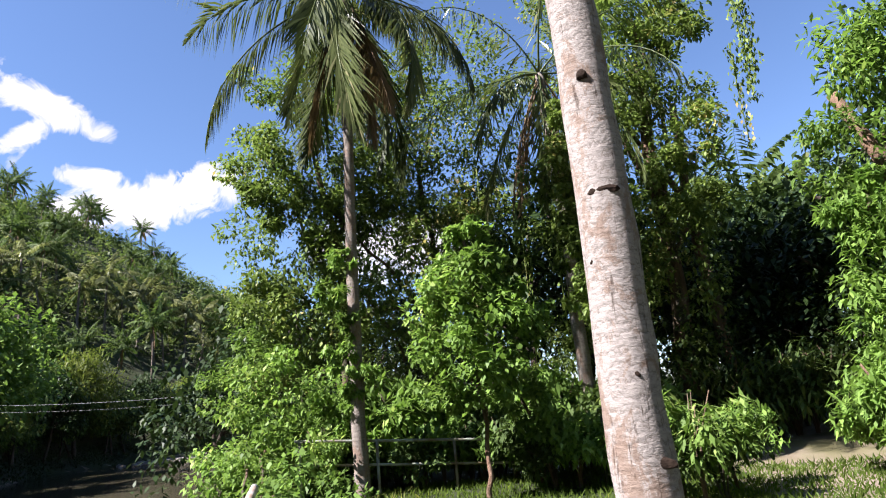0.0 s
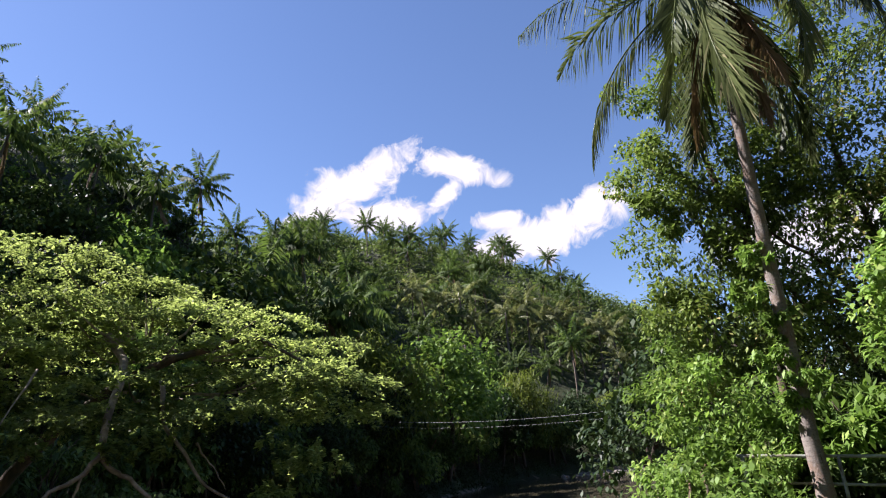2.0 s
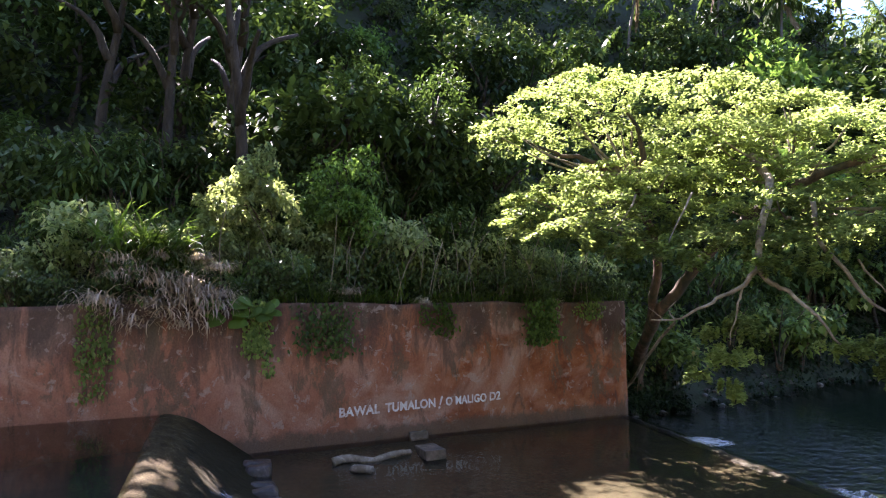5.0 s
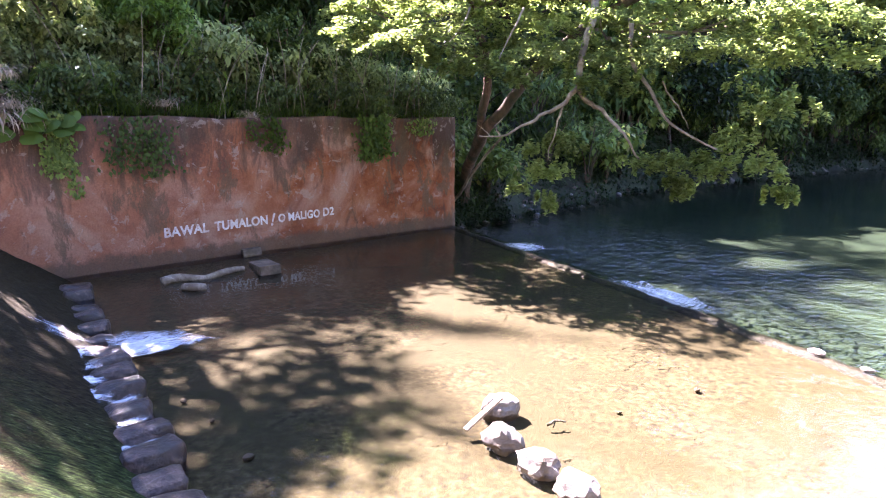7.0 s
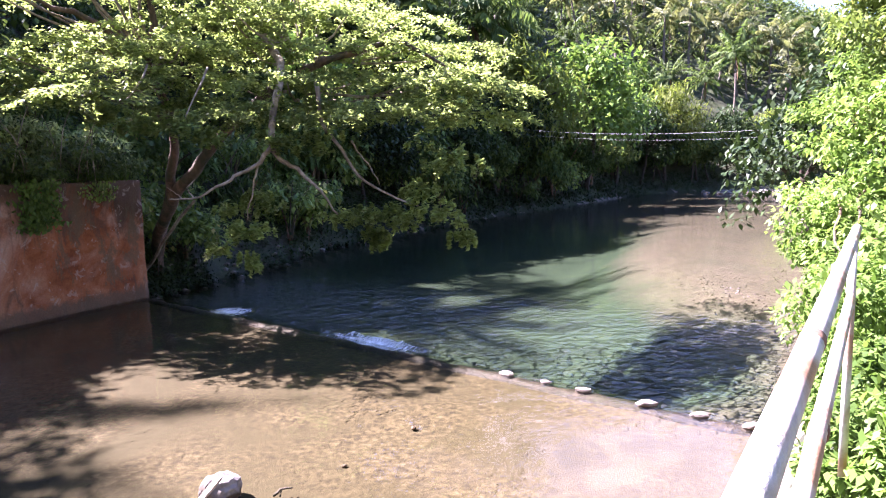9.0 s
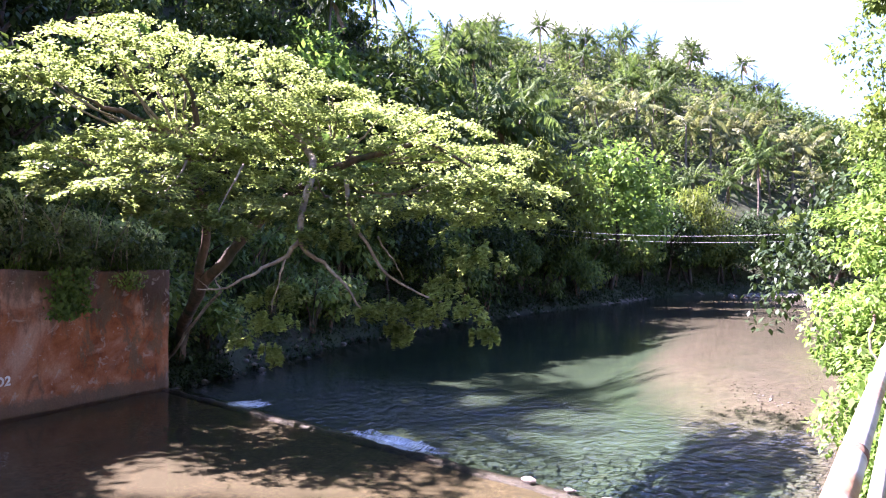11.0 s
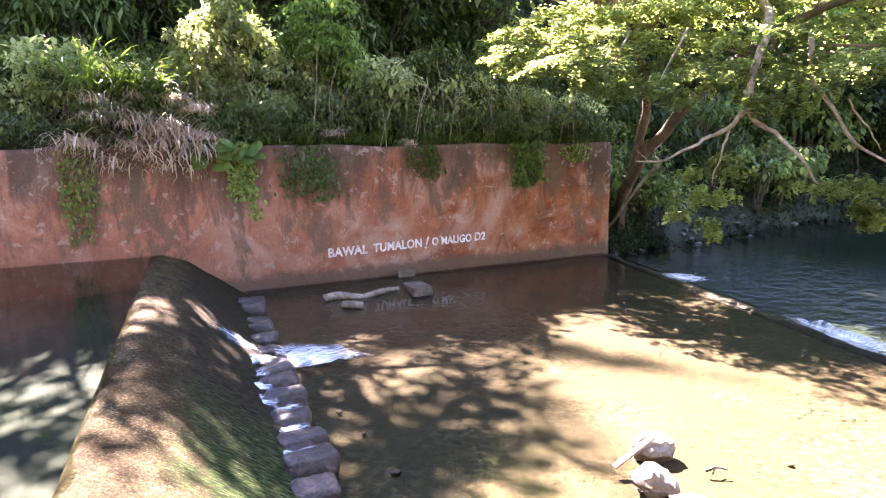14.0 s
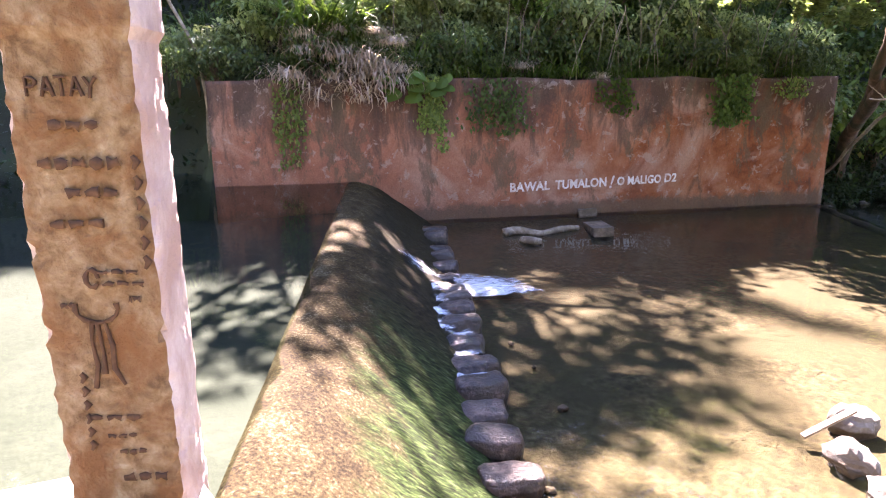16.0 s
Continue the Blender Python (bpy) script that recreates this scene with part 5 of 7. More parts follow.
spots += [(*out_to(az, el, d), r) for az, el, d, r in ((-20.2, 14.7, 22.5, 0.45), (-18.2, 7.9, 21, 0.5), (-18.0, 9.4, 21.5, 0.45), (21.4, 5.0, 21.5, 0.5), (3.2, 15.6, 23, 0.6))]
for x, y, z, k in spots:
    r = g.uniform(1.25, 1.9) * k
    pieces.append(sprays(g, (x, y, z), r, int(33 * r), 31))
# the loose bunches on the hanging branches
for az, el, r in ((-1.0, -0.6, 0.75), (-3.6, -4.6, 0.6), (-1.6, -4.2, 0.65), (-1.7, -6.9, 0.35), (6.6, -3.3, 0.85), (9.0, -5.1, 0.4), (8.6, -2.4, 0.75), (9.5, -5.8, 0.35), (14.0, -3.0, 0.85), (16.4, -3.4, 0.75), (16.8, -5.4, 0.4), (14.6, 2.3, 0.75), (16.4, 0.9, 0.6), (12.9, -0.9, 0.55), (-6.3, 4.3, 0.6), (-8.2, 4.8, 0.6), (-4.6, 3.4, 0.5), (-11.0, 5.2, 0.6), (-12.7, 5.6, 0.4), (11.0, -3.4, 0.6), (-3.0, -2.2, 0.45), (0.6, 3.2, 0.6), (4.0, 3.6, 0.6)):
    c = out_to(az, el, 18.9)
    for _ in range(4):
        pieces.append(sprays(g, c + g.normal(size=3) * np.array([0.45, 0.4, 0.28]) * r, r * 0.5, 7, 24, 0.07, 0.5, 0.16))
for k in range(12):
    part("foliage", joined("foliage", pieces[k * len(pieces) // 12:(k + 1) * len(pieces) // 12]), L_RAIN, rain)
for i, (x, y, z, _) in enumerate(spots):
    if z < 7.2:
        continue
    hub, tip = np.array([(-3.5 if x < -2 else 1.3), 22.8, min(z - 0.6, 8.2)]), np.array([x, y, z - 0.08])
    line_b = bend([hub + (tip - hub) * 0.15, hub + (tip - hub) * 0.6 - np.array([0, 0, 0.3]), tip], 9, 0.03, i)
    part("branch", mesh_of("branch", *tube(line_b, np.linspace(0.06, 0.014, 9), 5, cap=False)), M_TWIG, rain, smooth=True)

# ---- hillside woods ----
GRP = "trees on the valley side"
hill_trees = [broad_tree("hillside_tree", lab, h, r, paint, 40 + k, clumps=cl, per=27, size=sz * 1.25, group=GRP, low=lo) for k, (lab, h, r, paint, cl, sz, lo) in enumerate([
    ("dark green broad-leaved tree on the wooded slope", 8.0, 3.0, L_HILL, 40, 0.42, 0.25),
    ("round-crowned green tree on the wooded slope", 6.5, 2.8, L_FAR, 38, 0.4, 0.2),
    ("tall narrow dark tree on the wooded slope", 10.0, 2.5, L_DARK, 40, 0.42, 0.3),
    ("spreading dark tree on the wooded slope", 7.0, 3.6, L_HILL, 44, 0.44, 0.3),
    ("lighter green young tree on the wooded slope", 6.0, 2.4, L_BRIGHT, 34, 0.36, 0.2)])]
def ridge_line(az):
    """Elevation of the tree tops along the ridge, by bearing."""
    return float(np.interp(az, [-60, -54, -49.5, -45.5, -40, -32, -27, -19, -10.5, 0, 5, 9, 15.5, 17], [40, 38, 36, 33.5, 32.6, 29.2, 27, 25.2, 24.6, 24.6, 23, 21.2, 20.2, 19]))


g = np.random.default_rng(21)
found = []
tries = 0
quota = {True: 135, False: 205}
while sum(quota.values()) > 0 and tries < 40000:
    tries += 1
    x, y = g.uniform(-95, 60), g.uniform(-12, 135)
    d = math.hypot(x, y)
    az = math.degrees(math.atan2(x, y))
    if az < -95 or az > 40 or d > (130 if az > 13 else 96) or quota[az > 13] == 0:
        continue
    v = float(off_line(FAR_BANK, np.array(x), np.array(y)))
    if v < 3.2 or v > 66:
        continue
    along = (x - WALL_O[0]) * WALL_D[0] + (y - WALL_O[1]) * WALL_D[1]
    if -1.5 < along < WALL_L + 2 and v < 6.5:
        continue
    if math.hypot(x + 3.0, y - 27.0) < 4.5:
        continue
    gap = 2.7 + 0.028 * d
    if all((x - a) ** 2 + (y - b) ** 2 > gap * gap for a, b, *_ in found):
        z, s = float(land(x, y)), g.uniform(0.75, 1.25) * (0.6 if v < 12 and x < 0 else 1.0)
        room = EYE[2] + d * math.tan(radians(ridge_line(az) - g.uniform(0, 2))) - z
        s = min(s, room / 8.0) if az < 16 else s
        if az > 26:
            s *= 0.7
        if s < 0.25:
            continue
        quota[az > 13] -= 1
        found.append((x, y, z, s))
found.sort(key=lambda s: s[0] ** 2 + s[1] ** 2)
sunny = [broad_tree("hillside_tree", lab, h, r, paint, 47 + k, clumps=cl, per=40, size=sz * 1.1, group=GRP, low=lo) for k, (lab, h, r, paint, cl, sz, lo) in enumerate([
    ("light green tree on the valley side, sunlight put into its colour", 8.0, 3.0, L_FAR, 40, 0.42, 0.2),
    ("round yellow-green tree on the valley side, sunlight put into its colour", 6.5, 3.0, L_FAR, 40, 0.4, 0.12),
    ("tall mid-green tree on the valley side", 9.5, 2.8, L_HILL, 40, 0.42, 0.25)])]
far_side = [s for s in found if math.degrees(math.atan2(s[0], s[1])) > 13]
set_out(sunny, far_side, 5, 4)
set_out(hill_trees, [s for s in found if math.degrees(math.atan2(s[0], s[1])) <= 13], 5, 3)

tall = broad_tree("tall_tree", "tall leafy tree behind the river wall", 11.0, 2.3, L_HILL, 58, clumps=17, per=50, size=0.3, group="tall trees behind the wall", low=0.5)
set_out([tall], [(x_, y_, float(land(x_, y_)), sc_) for x_, y_, sc_ in ((-17.4, 18.8, 1.38), (-15.4, 23.0, 0.8), (-19.8, 20.4, 1.38), (-21.2, 18.4, 1.25), (-23.6, 17.2, 1.25), (-22.5, 20.4, 1.4), (-12.6, 25.2, 0.75))], 2, 2)

# undergrowth that covers the whole slope
pcs = []
n = 10500
x, y = np.r_[g.uniform(-110, 110, n), g.uniform(-30, 40, 4200)], np.r_[g.uniform(-14, 190, n), g.uniform(0, 72, 4200)]
v = off_line(FAR_BANK, x, y)
along = (x - WALL_O[0]) * WALL_D[0] + (y - WALL_O[1]) * WALL_D[1]
d = np.hypot(x, y)
ok = (v > 0.35) & (v < 62) & ~((along > -1.2) & (along < WALL_L + 1) & (v < 1.0)) & (d < 190)
x, y, d = x[ok], y[ok], d[ok]
z = land(x, y)
for a, b, c, dd in zip(x, y, z, d):
    r = g.uniform(0.6, 1.5)
    s = 0.24 if dd < 45 else 0.42
    pcs.append(clump(g, (a, b, c + 0.35 * r), (r, r, r * 0.75), 26 if dd < 60 else 12, s * g.uniform(0.8, 1.3), droop=0.4))
tagged(part("undergrowth", joined("undergrowth", pcs), L_DARK), "dense undergrowth covering the slope, its green darkened for shade", "undergrowth", kind="stuff")

# thick cover on the upper slope
pcs = []
for _ in range(3000):
    az, d = radians(g.uniform(-62, 20)), g.uniform(40, 100)
    a, b = math.sin(az) * d, math.cos(az) * d
    vv = float(off_line(FAR_BANK, np.array(a), np.array(b)))
    if vv < 12 or vv > 60:
        continue
    r = g.uniform(1.0, 2.2)
    pcs.append(clump(g, (a, b, float(land(a, b)) + 0.5 * r), (r, r, r * 0.8), 24, g.uniform(0.45, 0.75), droop=0.4))
tagged(part("thicket", joined("thicket", pcs), L_HILL), "thick green brush covering the steep upper slope", "brush", kind="stuff")

# where the coconut palms stand
def seat(az, el, near, far, aim):
    """The distance at which a palm of about the height aim shows its crown at that bearing and elevation."""
    best = None
    for d in np.arange(near, far, 3.0):
        x, y = math.sin(radians(az)) * d, math.cos(radians(az)) * d
        if float(off_line(FAR_BANK, np.array(x), np.array(y))) < 5:
            continue
        miss = abs(EYE[2] + d * math.tan(radians(el)) - float(land(x, y)) - 1.6 - aim)
        if best is None or miss < best[0]:
            best = (miss, d)
    return (az, el, best[1] if best else far)


marks = [(-43.1, 36.4), (-35.8, 36.9), (-28.9, 34.2), (-23.8, 35.5), (-21.8, 32.5), (-15.8, 30.1), (-12.3, 30.3), (-6.0, 27.9), (-2.8, 25.9), (7.3, 24.4), (13.3, 21.7), (16.2, 19.3), (19.4, 13.8), (-39.5, 34.5), (-33, 33), (-26, 31.5), (-18, 29), (-9, 26.5), (10.5, 20.5)]
marks = [seat(a_, e_, 58, 125, 7.0) for a_, e_ in marks] + [seat(a_, e_, 50, 84, 12.0) for a_, e_ in ((13.6, 21.2), (17.0, 20.0), (19.2, 14.0), (-2.0, 26.2), (2.8, 23.6))]
marks += [seat(az, el, 78, 190, 12.0) for az, el in ((28.2, 13.4), (31.5, 12.2), (37.0, 11.0), (40.0, 9.3), (43.1, 9.8), (44.7, 7.5), (19.4, 13.4), (42.4, 7.4), (35.7, 12.8), (46.9, 9.8), (39.3, 12.1), (33.8, 14.4), (30, 15.2), (25.5, 14.5), (41.5, 12.0), (22.5, 16.5), (27, 17), (38, 14))]

# far wooded hill: crowns beyond counting
pcs = []
n = 9500
x, y = g.uniform(-20, 300, n), g.uniform(60, 400, n)
v = off_line(FAR_BANK, x, y)
d, az = np.hypot(x, y), np.degrees(np.arctan2(x, y))
ok = (v > 6) & (d > 95) & (az > -8) & (az < 56) & (d < 350)
for a, b in zip(x[ok], y[ok]):
    r = g.uniform(1.6, 4.2)
    if any(abs(math.degrees(math.atan2(a, b)) - m_[0]) < 1.3 and -35 < math.hypot(a, b) - m_[2] < 3 for m_ in marks if m_[0] > 25):
        continue
    c = float(land(a, b))
    tall = g.uniform(0.7, 1.35) * (0.6 if math.hypot(a, b) < 185 and a > b * 0.45 else 1.0)
    pcs.append(clump(g, (a, b, c + r * 0.8 * tall), (r, r, r * tall), 34, 1.2, droop=0.4, slim=0.6))
tagged(part("far_woods", joined("far_woods", pcs), L_FAR), "distant wooded hillside with rounded tree crowns", "woods", kind="stuff")

# coconut palms on the slopes
PG = "coconut palms on the hills"
HS = [11.0, 8.0, 5.5, 3.6]
palms = [coconut("coconut_palm", lab, h, ln, fr, L * 1.2, 25, 60 + k, r0=0.19, group=PG, dead=dd, w=0.27, leaflet=1.05, droop=(40, 74), e_range=(-38, 76)) for k, (lab, h, ln, fr, L, dd) in enumerate([
    ("tall coconut palm standing above the hillside trees", HS[0], (0.8, 0.3), 20, 5.0, 1),
    ("coconut palm with drooping fronds on the hillside", HS[1], (-0.7, 0.4), 20, 5.2, 1),
    ("coconut palm among the trees on the hillside", HS[2], (0.4, -0.3), 17, 4.8, 2),
    ("young coconut palm with upright fronds on the hillside", HS[3], (0.2, 0.2), 15, 4.8, 0)])]
far_palm = coconut("coconut_palm", "far pale-leaved coconut palm above the hill woods", HS[0], (0.6, 0.4), 12, 7.0, 30, 66, r0=0.26, group=PG, dead=0, w=0.3, leaflet=1.0, droop=(70, 105), e_range=(-25, 78), paint=L_PALM_PALE)
far_rows = []
by_kind = {k: [] for k in range(4)}
for az, el, d in marks:
    x, y = math.sin(radians(az)) * d, math.cos(radians(az)) * d
    z = float(land(x, y))
    want = EYE[2] + d * math.tan(radians(el)) - z - 0.9
    if az > 25:
        far_rows.append((x, y, z - 0.2, min(1.5, max(0.9, want / HS[0]))))
        continue
    k = min(range(4), key=lambda i: abs(HS[i] - want))
    by_kind[k].append((x, y, z - 0.2, min(1.35, max(0.85, want / HS[k]))))
g = np.random.default_rng(33)
for i in range(120):
    az, d = g.uniform(6, 50), g.uniform(140, 340)
    x, y = math.sin(radians(az)) * d, math.cos(radians(az)) * d
    if float(off_line(FAR_BANK, np.array(x), np.array(y))) > 12:
        by_kind[i % 2].append((x, y, float(land(x, y)), g.uniform(0.95, 1.35)))
for i in range(8):
    az, d = g.uniform(-60, 5), g.uniform(55, 80)
    x, y = math.sin(radians(az)) * d, math.cos(radians(az)) * d
    by_kind[2 + i % 2].append((x, y, float(land(x, y)), g.uniform(0.8, 1.15)))
for k, rows_ in by_kind.items():
    set_out([palms[k]], rows_, 6, 8 + k)
set_out([far_palm], far_rows, 6, 19)

# trees along the ridge, under the palms' crowns
g = np.random.default_rng(51)
for row, (lo_, hi_, drop) in enumerate(((68, 80, 0.6), (56, 66, 5.0), (46, 54, 10.0))):
    for az in np.arange(-62, 16 - 5 * row, 2.2):
        a_ = az + g.uniform(-1, 1)
        d = g.uniform(lo_, hi_)
        x, y = math.sin(radians(a_)) * d, math.cos(radians(a_)) * d
        if float(off_line(FAR_BANK, np.array(x), np.array(y))) < 4:
            continue
        el = ridge_line(a_) - drop - g.uniform(0, 2.4)
        z = float(land(x, y))
        h = EYE[2] + d * math.tan(radians(el)) - z
        if h < 1.5:
            continue
        k = int(g.integers(0, 5))
        s = min(2.0, 1.02 * h / (8.0, 6.5, 10.0, 7.0, 6.0)[k])
        w_ = max(s, 0.75)
        stand(hill_trees[k], pose(x, y, z - 0.3, 0, 0, g.uniform(0, 360)) @ Matrix.Diagonal((w_, w_, s, 1)))

# bank trees downstream: a light leafy tree, bamboo, round shrubs over the water
bank = [broad_tree("bank_tree", lab, h, r, paint, 80 + k, clumps=cl, per=75, size=sz, group="trees along the river bank", low=0.12, slim=sl) for k, (lab, h, r, paint, cl, sz, sl) in enumerate([
    ("light green leafy tree at the river's edge", 11.5, 4.6, L_BRIGHT, 60, 0.5, 0.5),
    ("yellow-green feathery bamboo at the river's edge", 10.0, 3.6, L_BAMBOO, 60, 0.6, 0.2),
    ("rounded green tree hanging over the river's edge", 8.0, 4.4, L_HILL, 60, 0.5, 0.5),
    ("dark tree with hanging leaves at the river's edge", 9.0, 4.0, L_DARK, 56, 0.46, 0.5)])]
line = [(27.5, 76, 1.5, 0), (30.2, 80, 1.25, 0), (22.6, 63, 1.55, 1), (34, 104, 1.5, 1), (36.5, 118, 1.3, 2), (39, 130, 1.35, 3), (34, 112, 1.3, 2), (21, 62, 1.1, 3), (32, 98, 1.2, 3), (41.5, 140, 1.4, 1), (37.5, 128, 1.2, 2), (30, 96, 0.8, 1), (40.5, 150, 1.3, 2), (20, 58, 0.9, 3), (16, 52, 0.85, 3), (43, 160, 1.3, 0), (12, 47, 0.8, 2), (45.5, 165, 1.4, 2), (27, 80, 0.7, 2), (8.5, 43, 0.8, 3), (36, 124, 0.9, 1), (18, 57, 0.7, 2), (48, 160, 1.5, 3), (33, 108, .8, 3)]
line.sort(key=lambda s: s[3])
byk = {}
for az, d, s, k in line:
    x, y = math.sin(radians(az)) * d, math.cos(radians(az)) * d
    while float(off_line(FAR_BANK, np.array(x), np.array(y))) < 1.8 and d < 170:
        d, s = d * 1.01, s * 1.01
        x, y = math.sin(radians(az)) * d, math.cos(radians(az)) * d
    byk.setdefault(k, []).append((x, y, max(float(land(x, y)), -0.3), s))
for k, sp_ in byk.items():
    set_out([bank[k]], sp_, 4, 17 + k)

# ---- on top of the wall ----
def wall_spot(s, back=0.5, z=WALL_TOP):
    return (WALL_O[0] + WALL_D[0] * s - WALL_N[0] * back, WALL_O[1] + WALL_D[1] * s - WALL_N[1] * back, z)


WG = "shrubs above the wall"
ws = [shrub("wall_shrub", lab, r, h, paint, 100 + k, clumps=cl, per=50, size=sz * 1.1, group=WG, slim=sl) for k, (lab, r, h, paint, cl, sz, sl) in enumerate([
    ("leafy green shrub growing above the river wall", 1.3, 2.2, L_FAR, 22, 0.2, 0.45),
    ("shrub above the river wall with sunlight put into its leaf colour", 1.2, 2.4, L_SUN, 22, 0.2, 0.5),
    ("narrow-leaved green shrub above the river wall", 1.1, 1.8, L_HILL, 20, 0.24, 0.22),
    ("grey-green shrub above the river wall", 1.0, 1.7, L_VINE, 20, 0.17, 0.5)])]
g = random.Random(9)
spots = []
for s in np.arange(-0.2, WALL_L + 1, 1.05):
    for b in (0.9, 2.3, 3.8, 5.4):
        p_ = wall_spot(s + g.uniform(-0.4, 0.4), b + g.uniform(-0.4, 0.4))
        spots.append((p_[0], p_[1], max(float(land(p_[0], p_[1])), 4.0) - 0.15, g.uniform(0.7, 1.3) * (0.75 if b < 1.5 else 1)))
set_out(ws, spots, 6, 5)
tf = [tuft("cane_tuft", "tall green cane grass on the wall top", 46, 1.6, L_GRASS, 130, 0.7, 1.9, 0.045, "cane grass on the wall"),
      tuft("cane_tuft", "withered drooping cane leaves hanging over the wall", 110, 1.25, L_PINK, 131, 0.8, 2.9, 0.036, "cane grass on the wall", lean=(0.5, -0.4)),
      tuft("grass_tuft", "short wild grass on the wall edge", 60, 0.7, L_GRASS, 132, 0.5, 1.7, 0.02, "cane grass on the wall")]
for k, rows_ in enumerate([[(16.9, 1.2, 5.0, 1.7), (17.6, 1.6, 5.0, 1.7), (15.9, 1.4, 4.9, 1.6), (16.5, 0.8, 5.4, 1.4), (16.2, 0.9, 5.0, 1.5), (17.2, 0.8, 5.2, 1.5), (12.2, 1.2, 4.4, 1.1), (8.8, 1.3, 4.4, 1.1), (6.0, 1.2, 4.4, 1.0), (4.4, 1.0, 4.3, 0.9), (14.0, 1.5, 4.4, 1.1), (11.2, 0.9, 4.1, 0.8), (10.4, 0.8, 4.1, 0.7), (9.6, 1.0, 4.1, 0.8), (6.8, 0.9, 4.1, 0.6)],
                           [(14.7 + 3.0 * ((i_ * 0.618) % 1), 0.45 - 0.6 * ((i_ * 0.37) % 1), 3.3 + 2.3 * ((i_ * 0.29) % 1), 0.45 + 0.75 * ((i_ * 0.71) % 1)) for i_ in range(19)] + [(14.6, 0.1, 4.3, 0.6), (8.2, 0.3, 4.1, 0.5), (3.0, 0.4, 4.1, 0.4), (10.9, 0.2, 4.4, 0.6)],
                           [(s, 0.3, 4.14, 0.9 + 0.3 * math.sin(s * 5)) for s in np.arange(0.5, 15, 0.62)]]):
    for i, (s, b, z, sc) in enumerate(rows_):
        p_ = wall_spot(s, b, z)
        m = pose(*p_, 0, 0, 170 * math.sin(i * 2.1) if k == 1 else 77 * i) @ Matrix.Diagonal((sc, sc, sc, 1))
        if i == 0:
            tf[k].matrix_basis = m
        else:
            stand(tf[k], m)


def hanging_vine(s, z0, z1, wide, n, paint, label, size=0.13, seed=0, out=0.12):
    """Stems and leaves hanging down the wall's face."""
    g = np.random.default_rng(seed)
    root = thing("hanging_vine", label, "vine", group="vines on the wall")
    stems, lv = [], []
    for k in range(6):
        s1 = s + g.normal() * wide * 0.4
        end = z1 + (z0 - z1) * g.uniform(0, 0.45)
        zz_ = np.linspace(z0 + 0.1, end, 12)
        ss = s1 + np.cumsum(g.normal(size=12) * 0.03)
        stems.append(tube(on_wall(ss, zz_, 0.03 + 0.05 * g.random()), 0.008, 4, cap=False))
        m = n // 6
        zz2 = z0 + 0.1 + (end - z0 - 0.1) * g.random(m) ** 0.8
        ss2 = np.interp(-zz2, -zz_, ss) + g.normal(size=m) * wide * 0.28
        c = on_wall(ss2, zz2, 0.0) + np.r_[WALL_N, 0] * (0.04 + out * g.random(m))[:, None]
        ax = g.normal(size=(m, 3)) * 0.5 + np.array([0, 0, -0.9])
        nm = np.r_[WALL_N, 0.5] + g.normal(size=(m, 3)) * 0.45
        L = size * (0.6 + 0.8 * g.random(m))
        lv.append(leaves(c, ax, nm, L, L * 0.6))
    part("stem", joined("stem", stems), M_BARK, root)
    part("foliage", joined("foliage", lv), paint, root)
    return root


# scrub on the slope behind the wall
g = random.Random(19)
for i, (s_, b_) in enumerate((s_, b_) for s_ in np.arange(-1.0, 21, 1.9) for b_ in (6.8, 8.8, 11.0)):
    x, y, _ = wall_spot(s_ + g.uniform(-0.7, 0.7), b_ + g.uniform(-0.7, 0.7))
    k = g.uniform(1.5, 2.2)
    stand(ws[(2, 0, 3)[i % 3]], pose(x, y, float(land(x, y)) - 0.2, 0, 0, g.uniform(0, 360)) @ Matrix.Diagonal((k, k, k * 0.95, 1)))

# thin bare canes standing among the shrubs
g = random.Random(31)
cane = part("cane_stalk", mesh_of("cane_stalk", *tube(bend([(0, 0, -0.3), (0.1, 0.02, 1.0), (0.32, 0.0, 2.0), (0.75, -0.05, 2.8)], 10), np.linspace(0.022, 0.008, 10), 6)), M_TWIG, smooth=True)
tagged(cane, "thin pale bare cane among the shrubs", "cane", "bare canes above the wall")
for i in range(46):
    p_ = wall_spot(g.uniform(1.5, 18.5), g.uniform(0.25, 1.6), 4.25)
    sc = g.uniform(0.55, 1.1)
    m = pose(*p_, g.uniform(-12, 12), g.uniform(-12, 12), g.uniform(0, 360)) @ Matrix.Diagonal((1, 1, sc, 1))
    if i == 0:
        cane.matrix_basis = m
    else:
        stand(cane, m)

hanging_vine(13.55, 4.2, 1.85, 0.42, 760, L_VINE, "dark leafy vine trailing down the river wall", 0.13, 1)
hanging_vine(17.6, 4.2, 1.5, 0.45, 460, L_VINE, "thin leafy vine trailing down to the water", 0.13, 2)
hanging_vine(11.6, 4.1, 2.5, 0.9, 620, L_HILL, "grey-green shrub sprawling over the wall face", 0.13, 3, 0.4)
hanging_vine(4.0, 4.2, 2.5, 0.8, 900, L_BRIGHT, "green creeper hanging from the wall top", 0.16, 4, 0.45)
hanging_vine(7.9, 4.1, 3.0, 0.5, 300, L_GRASS, "tuft of pale creeper on the wall", 0.14, 5, 0.2)
hanging_vine(1.6, 4.15, 3.4, 0.6, 260, L_VINE, "short creeper at the wall's end", 0.12, 6, 0.2)

